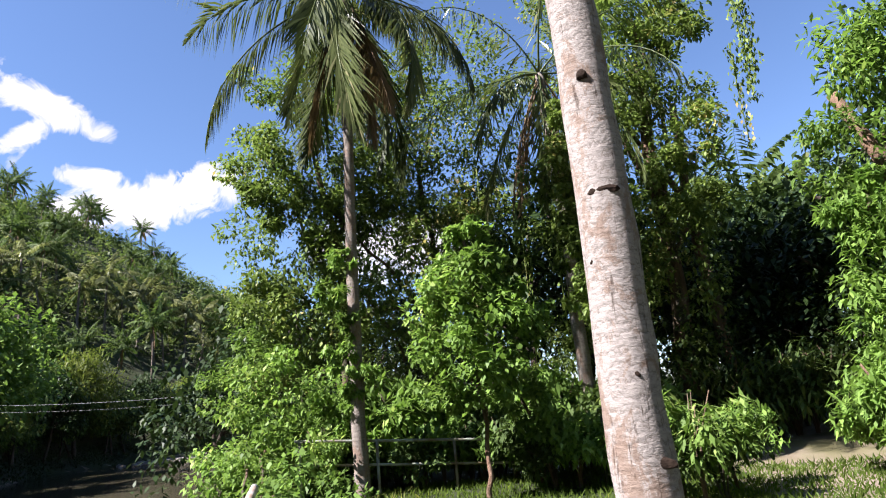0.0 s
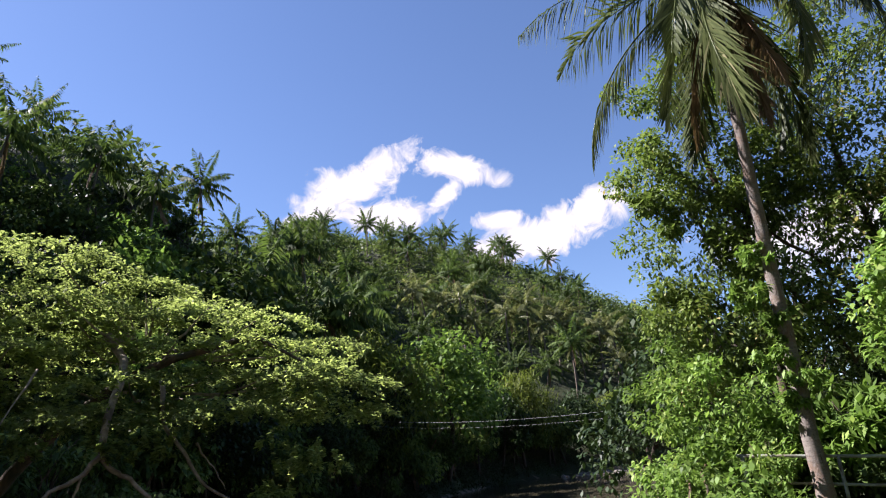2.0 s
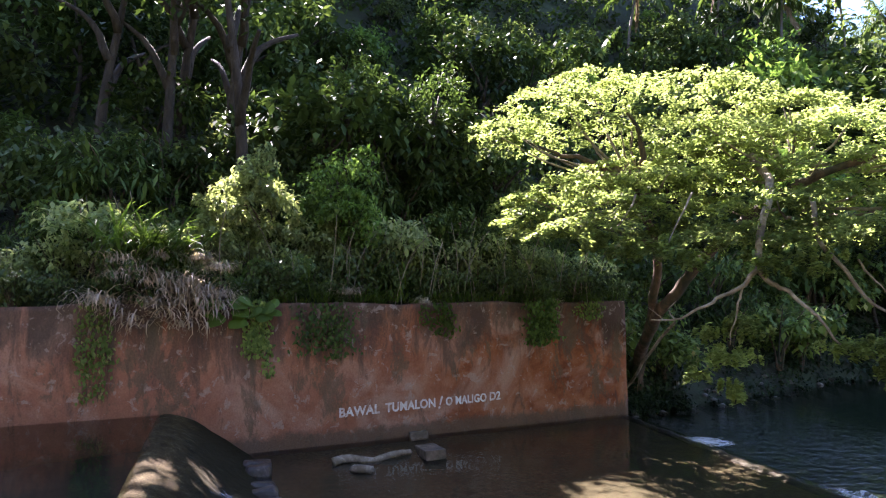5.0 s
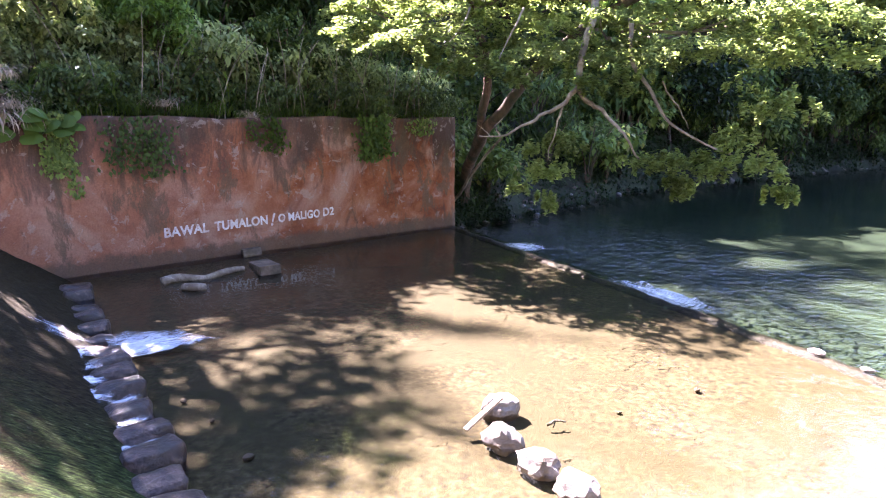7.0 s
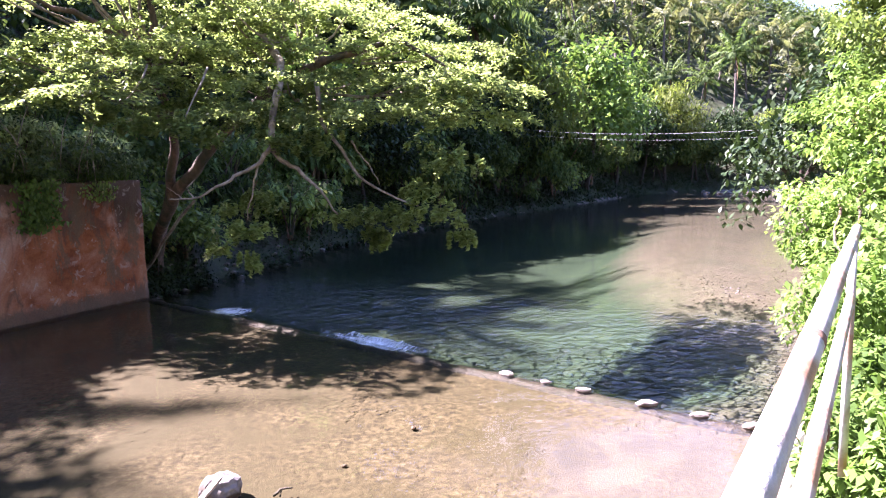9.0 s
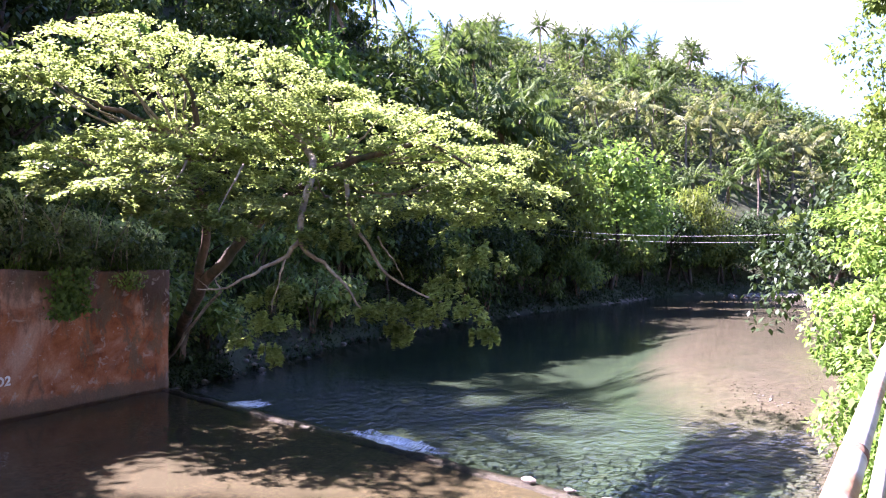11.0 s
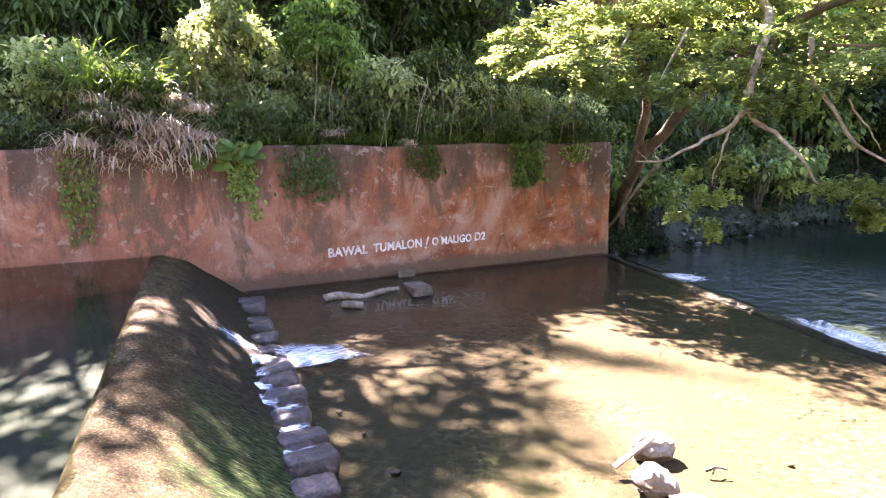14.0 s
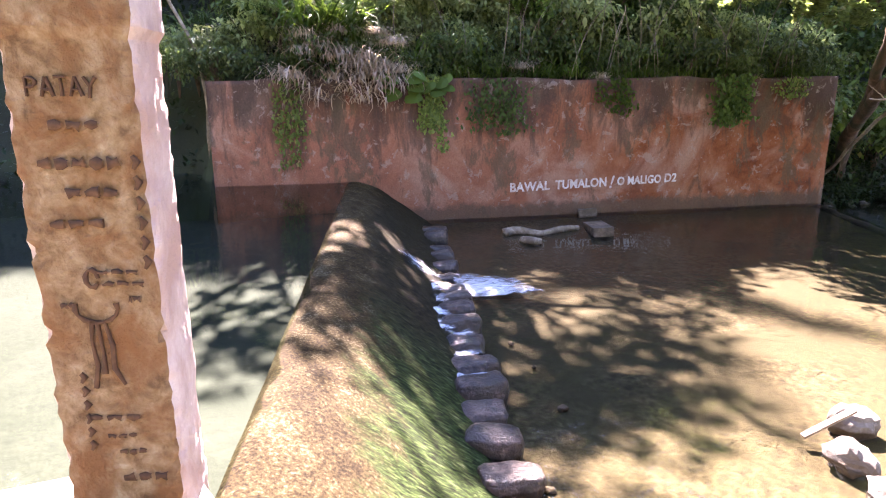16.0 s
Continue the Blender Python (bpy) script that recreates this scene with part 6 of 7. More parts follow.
ear = thing("taro_plant", "broad heart-shaped green leaves over the wall edge", "plant")
g = np.random.default_rng(4)
for k in range(16):
    p_ = np.array(wall_spot(13.0 + g.uniform(0, 2.2), -0.05 - 0.35 * g.random(), 3.98 + g.uniform(-0.35, 0.3)))
    n = 14
    a = np.linspace(0, 2 * np.pi, n, endpoint=False)
    r = 0.2 * (1 - 0.25 * np.cos(a)) * (1 + 0.25 * (np.abs(a - np.pi) < 0.5))
    bm = bmesh.new()
    vs = [bm.verts.new((r[i] * math.cos(a[i]) * 1.15, r[i] * math.sin(a[i]), -0.05 * math.cos(a[i]) ** 2)) for i in range(n)]
    cv = bm.verts.new((0, 0, 0.02))
    for i in range(n):
        bm.faces.new((cv, vs[i], vs[(i + 1) % n]))
    ob = part("leaf", bm, L_BRIGHT, ear)
    ob.matrix_basis = pose(*p_, g.uniform(25, 60), g.uniform(-25, 25), 38 + g.uniform(-40, 40))

# leaf litter and low weeds along the water's edge
gw = np.random.default_rng(78)
pcs = []
for _ in range(620):
    k = 4 + int(gw.random() ** 1.5 * 5)
    a_, b_ = FAR_BANK[k], FAR_BANK[k + 1]
    c = a_ + (b_ - a_) * gw.random()
    nrm_ = np.array([-(b_ - a_)[1], (b_ - a_)[0]]) / np.linalg.norm(b_ - a_)
    x, y = c + nrm_ * gw.uniform(-0.1, 2.6)
    r = gw.uniform(0.25, 0.7) * (1 + 0.25 * (k - 4))
    pcs.append(clump(gw, (x, y, max(float(land(x, y)), -0.3) + 0.2 * r), (r, r, r * 0.6), 40, 0.15 * (1 + 0.25 * (k - 4)), droop=0.6))
for _ in range(520):
    k = 6 + int(gw.random() * 4)
    a_, b_ = FAR_BANK[k], FAR_BANK[k + 1]
    c = a_ + (b_ - a_) * gw.random()
    nrm_ = np.array([-(b_ - a_)[1], (b_ - a_)[0]]) / np.linalg.norm(b_ - a_)
    x, y = c + nrm_ * gw.uniform(0.1, 4.0)
    r = gw.uniform(0.7, 1.5)
    pcs.append(clump(gw, (x, y, max(float(land(x, y)), -0.3) + 0.3 * r), (r, r, r * 0.7), 30, 0.34, droop=0.6))
tagged(part("bank_weeds", joined("bank_weeds", pcs), L_DARK), "low weeds and roots along the water's edge, coloured dark for shade", "weeds", kind="stuff")

# dark shrubs on the shaded bank beneath the great tree
g = random.Random(77)
for i in range(95):
    f = g.random()
    k = 4 + int(f * 5)
    a_, b_ = FAR_BANK[k], FAR_BANK[k + 1]
    c = a_ + (b_ - a_) * g.random()
    nrm_ = np.array([-(b_ - a_)[1], (b_ - a_)[0]]) / np.linalg.norm(b_ - a_)
    v_ = g.uniform(0.6, 7.5)
    x, y = c + nrm_ * v_
    s = g.uniform(1.0, 2.0) * (1 + 0.35 * (k - 4))
    stand(ws[(2, 3, 2, 3)[i % 4]], pose(x, y, float(land(x, y)) - 0.1, 0, 0, g.uniform(0, 360)) @ Matrix.Diagonal((s, s, s * 0.9, 1)))

# ---- near bank with the palms ----
def spot(az, d, dz=0.0):
    x, y = math.sin(radians(az)) * d, math.cos(radians(az)) * d
    return x, y, float(land(x, y)) + dz


fg = coconut("coconut_palm", "thick pale coconut palm trunk with notches, close to the path", 12.0, (-0.15, 0.4), 16, 4.4, 26, 71, r0=0.2, near=True, dead=2, trunk_mat=M_PALM)
x, y, z = spot(80.45, 4.2)
fg.matrix_basis = pose(x, y, z)
p1 = coconut("coconut_palm", "slim grey coconut palm with long drooping fronds", 10.9, (0.15, -0.1), 19, 4.7, 92, 72, r0=0.15, near=True, dead=3, droop=(75, 108), e_range=(-48, 58), trunk_mat=M_PALM_GREY, leaflet=1.0, w=0.05)
x, y, z = spot(55.9, 13.0)
p1.matrix_basis = pose(x, y, z)
p2 = coconut("coconut_palm", "old coconut palm half hidden behind vines", 9.6, (0.1, 0.2), 14, 4.6, 40, 73, r0=0.18, near=True, dead=5, droop=(70, 100), e_range=(-55, 55), trunk_mat=M_PALM_GREY, leaflet=0.8, w=0.05)
x, y, z = spot(75.6, 15.2)
p2.matrix_basis = pose(x, y, z)

# notches on the near trunk: shallow lumps, the shade of a recess put into their colour
fx, fy, fz = spot(80.45, 4.2)
g = random.Random(3)
toward = Vector((-fx, -fy, 0)).normalized()
across = Vector((toward.y, -toward.x, 0))
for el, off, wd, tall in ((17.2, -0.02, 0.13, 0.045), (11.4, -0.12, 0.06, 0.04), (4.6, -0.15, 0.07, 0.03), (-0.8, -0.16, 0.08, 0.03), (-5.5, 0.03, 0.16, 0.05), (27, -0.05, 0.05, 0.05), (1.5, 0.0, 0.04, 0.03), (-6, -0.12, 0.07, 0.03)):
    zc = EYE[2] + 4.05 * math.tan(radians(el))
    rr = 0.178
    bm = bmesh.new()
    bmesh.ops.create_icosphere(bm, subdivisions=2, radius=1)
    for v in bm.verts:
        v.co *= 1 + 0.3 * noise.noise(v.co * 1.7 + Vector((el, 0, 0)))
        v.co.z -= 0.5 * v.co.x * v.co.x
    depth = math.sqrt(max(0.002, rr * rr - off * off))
    ob = part("notch", bm, M_NOTCH, [c_ for c_ in fg.children if c_.name.startswith("trunk")][0], "step notch coloured dark for its shade")
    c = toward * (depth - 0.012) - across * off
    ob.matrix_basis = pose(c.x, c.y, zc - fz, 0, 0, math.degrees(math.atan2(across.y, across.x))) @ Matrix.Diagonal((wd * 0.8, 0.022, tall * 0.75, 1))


def mass(name, label, blobs, paint, seed, per=90, clumps=16, size=0.17, trunk=None, vines=(), slim=0.5, category="tree"):
    """A tree or thicket whose crown is a set of leafy lumps given by bearing, distance, height and radius."""
    g = np.random.default_rng(seed)
    x0, y0, z0 = spot(blobs[0][0], blobs[0][1])
    root = thing(name, label, category)
    if trunk:
        for az, d, h, r in trunk:
            x, y, z = spot(az, d, -0.3)
            hub = np.array([x, y, z])
            line = bend([hub, hub + [0.2 * g.normal(), 0.2 * g.normal(), h * 0.5], hub + [0.5 * g.normal(), 0.5 * g.normal(), h]], 14, 0.04, seed)
            part("trunk", mesh_of("trunk", *tube(line, np.linspace(r, r * 0.5, 14), 9)), M_BARK, root, smooth=True)
            for k in range(4):
                b = blobs[(k * 3 + 1) % len(blobs)]
                e = np.array([math.sin(radians(b[0])) * b[1], math.cos(radians(b[0])) * b[1], b[2]])
                s = line[6 + k]
                part("limb", mesh_of("limb", *tube(bend([s, (s + e) / 2 + [0, 0, 0.5], e], 12, 0.06, seed + k), np.linspace(r * 0.45, 0.03, 12), 7)), M_BARK, root, smooth=True)
    pcs = []
    for az, d, z, r in blobs:
        c = np.array([math.sin(radians(az)) * d, math.cos(radians(az)) * d, z])
        part("foliage", joined("foliage", lumpy(g, c, (r, r, r * 0.95), clumps, per, size, slim=slim, lump=0.38, under=-0.95)), paint, root)
    for k, (az, d, zt, zb, n) in enumerate(vines):
        c = np.array([math.sin(radians(az)) * d, math.cos(radians(az)) * d, 0])
        zz_ = zt + (zb - zt) * g.random(n)
        pts = c + np.c_[g.normal(size=n) * 0.09, g.normal(size=n) * 0.09, zz_]
        ax = g.normal(size=(n, 3)) * 0.4 - np.array([0, 0, 1.0])
        L = size * (0.6 + 0.6 * g.random(n))
        pcs2 = [leaves(pts, ax, g.normal(size=(n, 3)), L, L * 0.5), tube([c + [0, 0, zt], c + [0.03, 0.02, (zt + zb) / 2], c + [0, 0, zb]], 0.012, 4)]
        part("hanging_stem", joined("hanging_stem", pcs2), paint, root)
    return root


mass("vine_tree", "tall tree smothered in small-leaved vines beside the river", [(47.3, 16.5, 9.6, 1.0), (48.6, 17.3, 11.3, 1.3), (50.2, 17.4, 10.4, 1.3), (53.2, 17.5, 11.2, 1.5), (49.4, 17, 5.6, 1.2), (52.5, 17.2, 7.8, 1.4), (57.5, 18, 10.8, 1.2), (60, 18.4, 5.6, 1.5), (65.5, 18.8, 6.2, 1.7), (51.5, 18, 12.4, 1.7), (56, 18.5, 12.2, 1.9), (48.3, 16.6, 7.2, 1.1), (50.5, 17, 8.8, 1.5), (54, 17.8, 9.6, 1.2), (51, 16.8, 6.4, 1.5), (54.5, 17, 6.6, 1.4), (61, 18.5, 12.4, 1.8), (65, 18.8, 12.3, 1.9), (57.5, 18, 7.0, 1.3), (62, 18.5, 7.2, 1.4), (70, 19, 12.6, 2.1), (67, 19, 15, 2.0), (58, 19, 14.5, 2.0), (60.5, 18.5, 9.6, 1.5), (62.8, 18.6, 9.2, 1.5), (58.8, 18.3, 10.4, 1.2), (64.5, 18.8, 9.8, 1.5), (67, 18.9, 9.5, 1.4), (50.5, 18.3, 14.2, 1.4), (55.5, 18.6, 14.6, 1.5), (58.5, 18.8, 12.6, 1.4), (62.5, 19.2, 14.8, 1.6), (65.8, 19.2, 11.2, 1.4), (62.3, 19, 10.8, 1.3), (57, 18.6, 9.9, 1.2), (66, 19.2, 8.2, 1.3), (69, 19.3, 10.4, 1.4), (54.5, 18.4, 8.5, 1.1), (69.5, 19.2, 7.2, 1.3)],
     L_VINE, 201, 120, 15, 0.145, [(54, 18.5, 9.0, 0.15), (63, 19.2, 9, 0.13)], [(47.6, 16.8, 8.6, 5.0, 160), (49.2, 16.6, 9, 5, 120), (59, 18, 12, 8, 90), (68, 18, 11, 7, 90)])
mass("vine_tree", "huge dark tree hung with vines above the track", [(80, 18, 8.4, 2.0), (82.5, 17.5, 10.4, 2.0), (85.5, 17.2, 12.0, 1.5), (87, 16.8, 10.4, 1.1), (84, 17.2, 14.4, 1.9), (80, 18, 13.4, 2.1), (75.5, 19, 11, 2.0), (84.5, 18, 7.4, 1.6), (82, 17.6, 5.6, 1.7), (72, 18.5, 9.0, 1.6), (78, 19, 15, 2.0), (87.5, 17, 13.6, 1.1), (85.5, 19, 5.4, 1.3), (73, 18.5, 5.5, 1.5), (87.5, 17, 8.6, 0.9), (76.4, 13.9, 7.6, 0.8), (77.6, 13.8, 6.3, 0.8), (75.2, 13.7, 8.9, 0.75), (78.8, 14, 8.4, 0.9), (76.6, 13.6, 9.9, 0.7), (77.2, 16.8, 5.0, 1.2), (78.8, 17, 3.9, 1.2), (78.5, 18.8, 16.6, 1.6), (82, 18.4, 15.6, 1.6), (83.5, 18, 12.6, 1.4), (81, 18.2, 11.4, 1.5), (85.5, 17.8, 9.6, 1.3), (78, 18.6, 10.2, 1.4), (83, 18, 8.6, 1.4), (86, 17.6, 14.6, 1.2)],
     L_VINE, 202, 110, 15, 0.155, [(83, 18.5, 11, 0.3), (87, 19, 10, 0.22)], [(92.6, 16.6, 13.8, 10.8, 260), (93.2, 16.7, 13.8, 11.6, 200), (91.6, 16.6, 12.5, 9.6, 160), (74.5, 17.5, 9.5, 5.5, 90), (71.5, 17.5, 9, 5, 90)])
mass("broad_tree", "dense leafy tree beside the dirt track", [(100.5, 16, 9.0, 1.5), (102.5, 16, 7.4, 2.0), (104.5, 15.5, 10.0, 2.2), (99.6, 14.6, 5.6, 1.2), (101.5, 14, 4.8, 1.5), (102, 16, 10.8, 1.2), (106, 15, 7.5, 2.2), (98.4, 14.6, 7.2, 0.8), (103.5, 14, 4.2, 1.8), (98.6, 14.4, 4.4, 0.9)],
     L_BRIGHT, 203, 120, 17, 0.2, [(101, 16.5, 8, 0.26)], slim=0.36)
mass("young_tree", "small bright green tree with a thin stem", [(66.2, 11.2, 6.4, 0.85), (64.4, 11.2, 5.5, 0.85), (68.2, 11.2, 5.5, 0.9), (66, 11.0, 4.8, 0.9), (67.8, 11.3, 6.3, 0.7), (64.6, 11.3, 6.3, 0.65), (69.8, 11.2, 4.7, 0.7), (66.3, 11.2, 7.1, 0.45), (63.4, 11.3, 4.6, 0.6), (71, 11.6, 5.6, 0.6), (70.5, 11.6, 4.0, 0.6)],
     L_BRIGHT, 204, 70, 13, 0.15, [(66.25, 11.2, 3.0, 0.05)])
mass("climbing_vine", "light green climber wrapped round a palm trunk", [(55.2, 12.8, 7.3, 0.35), (54.6, 12.8, 6.6, 0.42), (55.5, 12.75, 6.0, 0.35), (54.7, 12.8, 5.3, 0.4), (56.6, 12.8, 5.0, 0.3), (54.9, 12.8, 4.6, 0.28)], L_BRIGHT, 205, 60, 7, 0.17, category="vine", slim=0.35)
mass("river_shrub", "rank bright green shrubs on the river's edge", [(46.5, 14.5, 3.6, 1.2), (48.5, 14, 3.9, 1.2), (50.5, 14.5, 4.6, 1.3), (47.5, 15.5, 5.2, 1.2), (45.7, 14.5, 2.7, 0.9), (46.6, 12, 1.9, 0.95), (48.5, 11.0, 2.4, 0.9), (50, 13, 3.0, 1.0), (47.4, 9.2, 1.6, 0.6), (52, 14.5, 3.5, 1.1)],
     L_BRIGHT, 206, 110, 18, 0.135, [(48.5, 14.2, 2.6, 0.05), (46.0, 11.5, 1.8, 0.04)], category="shrub")
mass("bank_shrub", "leafy green shrubs below the railing", [(49.5, 7.0, 2.6, 0.7), (51, 5.6, 2.5, 0.6), (47.0, 6.3, 1.8, 0.55), (53, 4.6, 2.55, 0.5), (43, 6.8, 0.6, 0.45), (39.5, 6.4, 0.25, 0.4), (51, 8.5, 3.1, 0.8), (49, 5.0, 1.9, 0.45), (52.5, 7, 3.2, 0.7)], L_BRIGHT, 207, 105, 14, 0.095, category="shrub")

mass("wall_tree", "leafy young tree above the river wall, coloured as if sunlit", [(-40.6, 22, 7.3, 1.2), (-38.8, 22, 6.4, 1.2), (-42.5, 22.5, 6.0, 1.1), (-36.4, 22.5, 6.2, 1.0), (-43.5, 21.5, 7.4, 1.1), (-45.5, 21.5, 6.2, 1.0), (-41, 21.5, 8.4, 1.0)], L_SUN, 208, 80, 16, 0.2, [(-40, 22.3, 3.0, 0.07)])
mass("wall_tree", "grey-green leafy tree above the river wall", [(-34.7, 22.5, 8.4, 1.4), (-33.2, 22.5, 7.0, 1.2), (-35.6, 22.5, 7.0, 1.2), (-31.5, 23, 6.2, 1.0)], L_BRIGHT, 209, 90, 16, 0.2, [(-34.2, 22.8, 4.0, 0.08), (-33, 23, 3.5, 0.05)])
for s_, b_, sc_ in ((1.5, 7.0, 0.8), (4.2, 7.4, 0.9), (7.0, 8.0, 0.95), (9.6, 8.4, 0.95)):
    x, y = WALL_O + WALL_D * s_ - WALL_N * b_
    stand(hill_trees[3 if s_ > 5 else 0], pose(x, y, float(land(x, y)) - 0.2, 0, 0, s_ * 50) @ Matrix.Diagonal((sc_, sc_, sc_, 1)))
mass("wall_tree", "small dark tree with pale new leaves above the wall", [(-24.0, 24.5, 7.2, 1.2), (-22.4, 24.5, 6.2, 1.1), (-26.0, 24, 6.2, 1.1), (-20.5, 25, 5.6, 0.9)], L_HILL, 210, 90, 16, 0.2, [(-23.6, 24.8, 3.0, 0.07)])

SG = "shrubs round the fence"
sh = [shrub("fence_shrub", lab, r, h, paint, 220 + k, clumps=18, per=75, size=sz, group=SG, slim=sl) for k, (lab, r, h, paint, sz, sl) in enumerate([
    ("bright broad-leaved shrub growing through the fence", 0.8, 1.3, L_BRIGHT, 0.17, 0.45), ("long-leaved green shrub behind the fence", 0.9, 1.5, L_BRIGHT, 0.2, 0.3), ("mid-green shrub beside the fence", 0.8, 1.2, L_HILL, 0.15, 0.5)])]
g = random.Random(12)
spots = []
for k in range(64):
    az, d = g.uniform(49, 80), g.uniform(13.7, 16.8)
    x, y, z = spot(az, d)
    spots.append((x, y, z, g.uniform(0.7, 1.25) + (0.3 if d > 14.5 else 0)))
for az, d, s in ((83.5, 9.6, 0.95), (85, 9.8, 0.85), (82, 10.2, 1.0), (86, 11, 0.9), (72, 12.3, 0.9), (74, 12, 0.95), (76, 12.2, 0.9), (71, 13, 1), (96.5, 12.8, 1), (98, 12.4, 1.1), (100, 12, 1.2)):
    spots.append((*spot(az, d), s))
set_out(sh, spots, 6, 4)

back = [broad_tree("forest_tree", lab, h, r, L_DARK, 240 + k, clumps=36, per=38, size=0.42, group="dark trees behind the track", low=0.1) for k, (lab, h, r) in enumerate([("tall forest tree with shade put into its leaf colour", 11, 3.4), ("spreading forest tree with shade put into its leaf colour", 9, 3.8)])]
spots = []
for az in np.arange(46, 118, 4.2):
    for d in (23, 29, 36):
        aa_ = az + g.uniform(-1.5, 1.5)
        dd = d + g.uniform(-2, 2)
        if 86.5 < aa_ < 99.5 and d < 40:
            continue
        if 56 < aa_ < 68:
            spots.append((*spot(aa_, dd), 0.55))
            continue
        spots.append((*spot(aa_, dd), g.uniform(0.8, 1.1) * (1.0 if aa_ > 70 else 0.75)))
set_out(back, spots, 4, 6)
low = [(86, 22, 0.75), (89, 22, 0.72), (95, 22, 0.72), (97.5, 21, 0.75), (91.5, 23, 0.72), (88.5, 25, 0.9), (91, 26, 0.9), (93.5, 27, 0.9), (96, 26, 0.95), (98.5, 25, 0.95), (92.5, 33, 1.1), (90, 31, 1.1), (95, 32, 1.1)]
low += [(86.5, 20, 0.42), (88.2, 20.5, 0.45), (90.0, 21, 0.42), (91.6, 20.5, 0.45), (93.3, 20.5, 0.42), (95.0, 19.5, 0.45), (96.8, 18.5, 0.42), (85, 18.8, 0.4)]
for az, d, s in low:
    x, y, z = spot(az, d)
    stand(back[1], pose(x, y, z, 0, 0, az * 7) @ Matrix.Diagonal((s, s, s, 1)))
for az in np.arange(85.5, 98, 1.3):
    x, y, z = spot(az, 17.6 + 1.2 * math.sin(az * 5))
    stand(ws[2], pose(x, y, z - 0.1, 0, 0, az * 40) @ Matrix.Diagonal((1.3, 1.3, 1.25, 1)))
for az, d, s in ((90.6, 42, 1.15), (91.6, 50, 1.3), (89.8, 47, 1.05)):
    x, y, z = spot(az, d)
    stand(palms[1], pose(x, y, z, 0, 0, az * 7) @ Matrix.Diagonal((s, s, s, 1)))

# track and grass
bm = bmesh.new()
prev = None
for k in range(24):
    f = k / 23
    c = Vector((math.sin(radians(100)) * 8, math.cos(radians(100)) * 8, 0)).lerp(Vector((math.sin(radians(88)) * 24, math.cos(radians(88)) * 24, 0)), f)
    w_2 = 1.6 + 0.25 * math.sin(k * 1.7)
    row = [bm.verts.new((c.x + o * 0.25, c.y + o, float(land(c.x + o * 0.25, c.y + o)) + 0.02)) for o in np.linspace(-w_2, w_2, 6)]
    if prev:
        for i in range(5):
            bm.faces.new((prev[i], row[i], row[i + 1], prev[i + 1]))
    prev = row
tagged(part("dirt_track", bm, M_DIRT, smooth=True), "pale dry earth track leading into the trees", "track", kind="structure")
g = np.random.default_rng(14)
n = 26000
az, d = np.radians(g.uniform(47, 104, n)), np.sqrt(g.uniform(4.5**2, 14.5**2, n))
x, y = np.sin(az) * d, np.cos(az) * d
z = land(x, y)
ok = z > 1.6
x, y, z = x[ok], y[ok], z[ok]
n = len(x)
L = 0.05 + 0.14 * g.random(n) ** 2
ax = np.c_[g.normal(size=(n, 2)) * 0.5, np.ones(n)]
v, f = leaves(np.c_[x, y, z + L * 0.4], ax, g.normal(size=(n, 3)), L, 0.02 + 0.01 * g.random(n))
tagged(part("grass", mesh_of("grass", v, f), L_GRASS), "short trodden grass by the palms", "grass", kind="stuff")

# ---- cable over the river, stones on the bars, driftwood, white water ----
for k, (dz, r) in enumerate(((0.45, 0.012), (-0.05, 0.007))):
    a_, b_ = np.array(polar(20, 70, 8.6 + dz)), np.array(polar(56, 46, 6.6 + dz))
    t = np.linspace(0, 1, 30)[:, None]
    pts = a_ * (1 - t) + b_ * t
    pts[:, 2] -= (1.1 * 4 * t * (1 - t))[:, 0]
    tagged(part("cable", mesh_of("cable", *tube(pts, r, 6)), M_CABLE, smooth=True), "thin grey cable strung across the river", "cable")

g = np.random.default_rng(17)
proto = rock_mesh(2, 1, 0.6)
pv = np.array([v.co[:] for v in proto.verts])
pf = np.array([[v.index for v in f.verts] for f in proto.faces])
proto.free()
vs, fs = [], []
for k in range(900):
    if k < 420:
        c = np.array([16.2, 19.8]) + np.array([-0.4, -0.917]) * g.normal() * 2.4 + np.array([0.917, -0.4]) * g.normal() * 0.7
        if k % 2:
            c = np.array([19.8, 21.8]) + np.array([0.7, 0.714]) * g.normal() * 4.0 + np.array([0.714, -0.7]) * g.normal() * 1.3
        s = g.uniform(0.03, 0.1)
    elif k < 700:
        c = np.array([86, 94]) + g.normal(size=2) * np.array([6, 4])
        s = g.uniform(0.3, 1.1)
    else:
        t = g.random()
        i = 4 + int(t * 4)
        a_, b_ = FAR_BANK[i], FAR_BANK[i + 1]
        c = a_ + (b_ - a_) * g.random() + g.normal(size=2) * 0.5
        s = g.uniform(0.1, 0.5)
    z = max(float(land(c[0], c[1])), -0.45)
    if z > 1.2:
        continue
    a = g.uniform(0, 6.28)
    R = np.array([[math.cos(a), -math.sin(a), 0], [math.sin(a), math.cos(a), 0], [0, 0, 1]])
    if k >= 700 and float(off_line(FAR_BANK, c[0], c[1])) < -0.7:
        continue
    vs.append((pv * s * g.uniform(0.7, 1.3, 3)) @ R.T + [c[0], c[1], z + 0.1 * s])
    fs.append(pf + len(pv) * (len(vs) - 1))
tagged(part("gravel", mesh_of("gravel", np.concatenate(vs), np.concatenate(fs)), M_ROCK), "pale gravel and stones on the river bars", "gravel", kind="stuff")

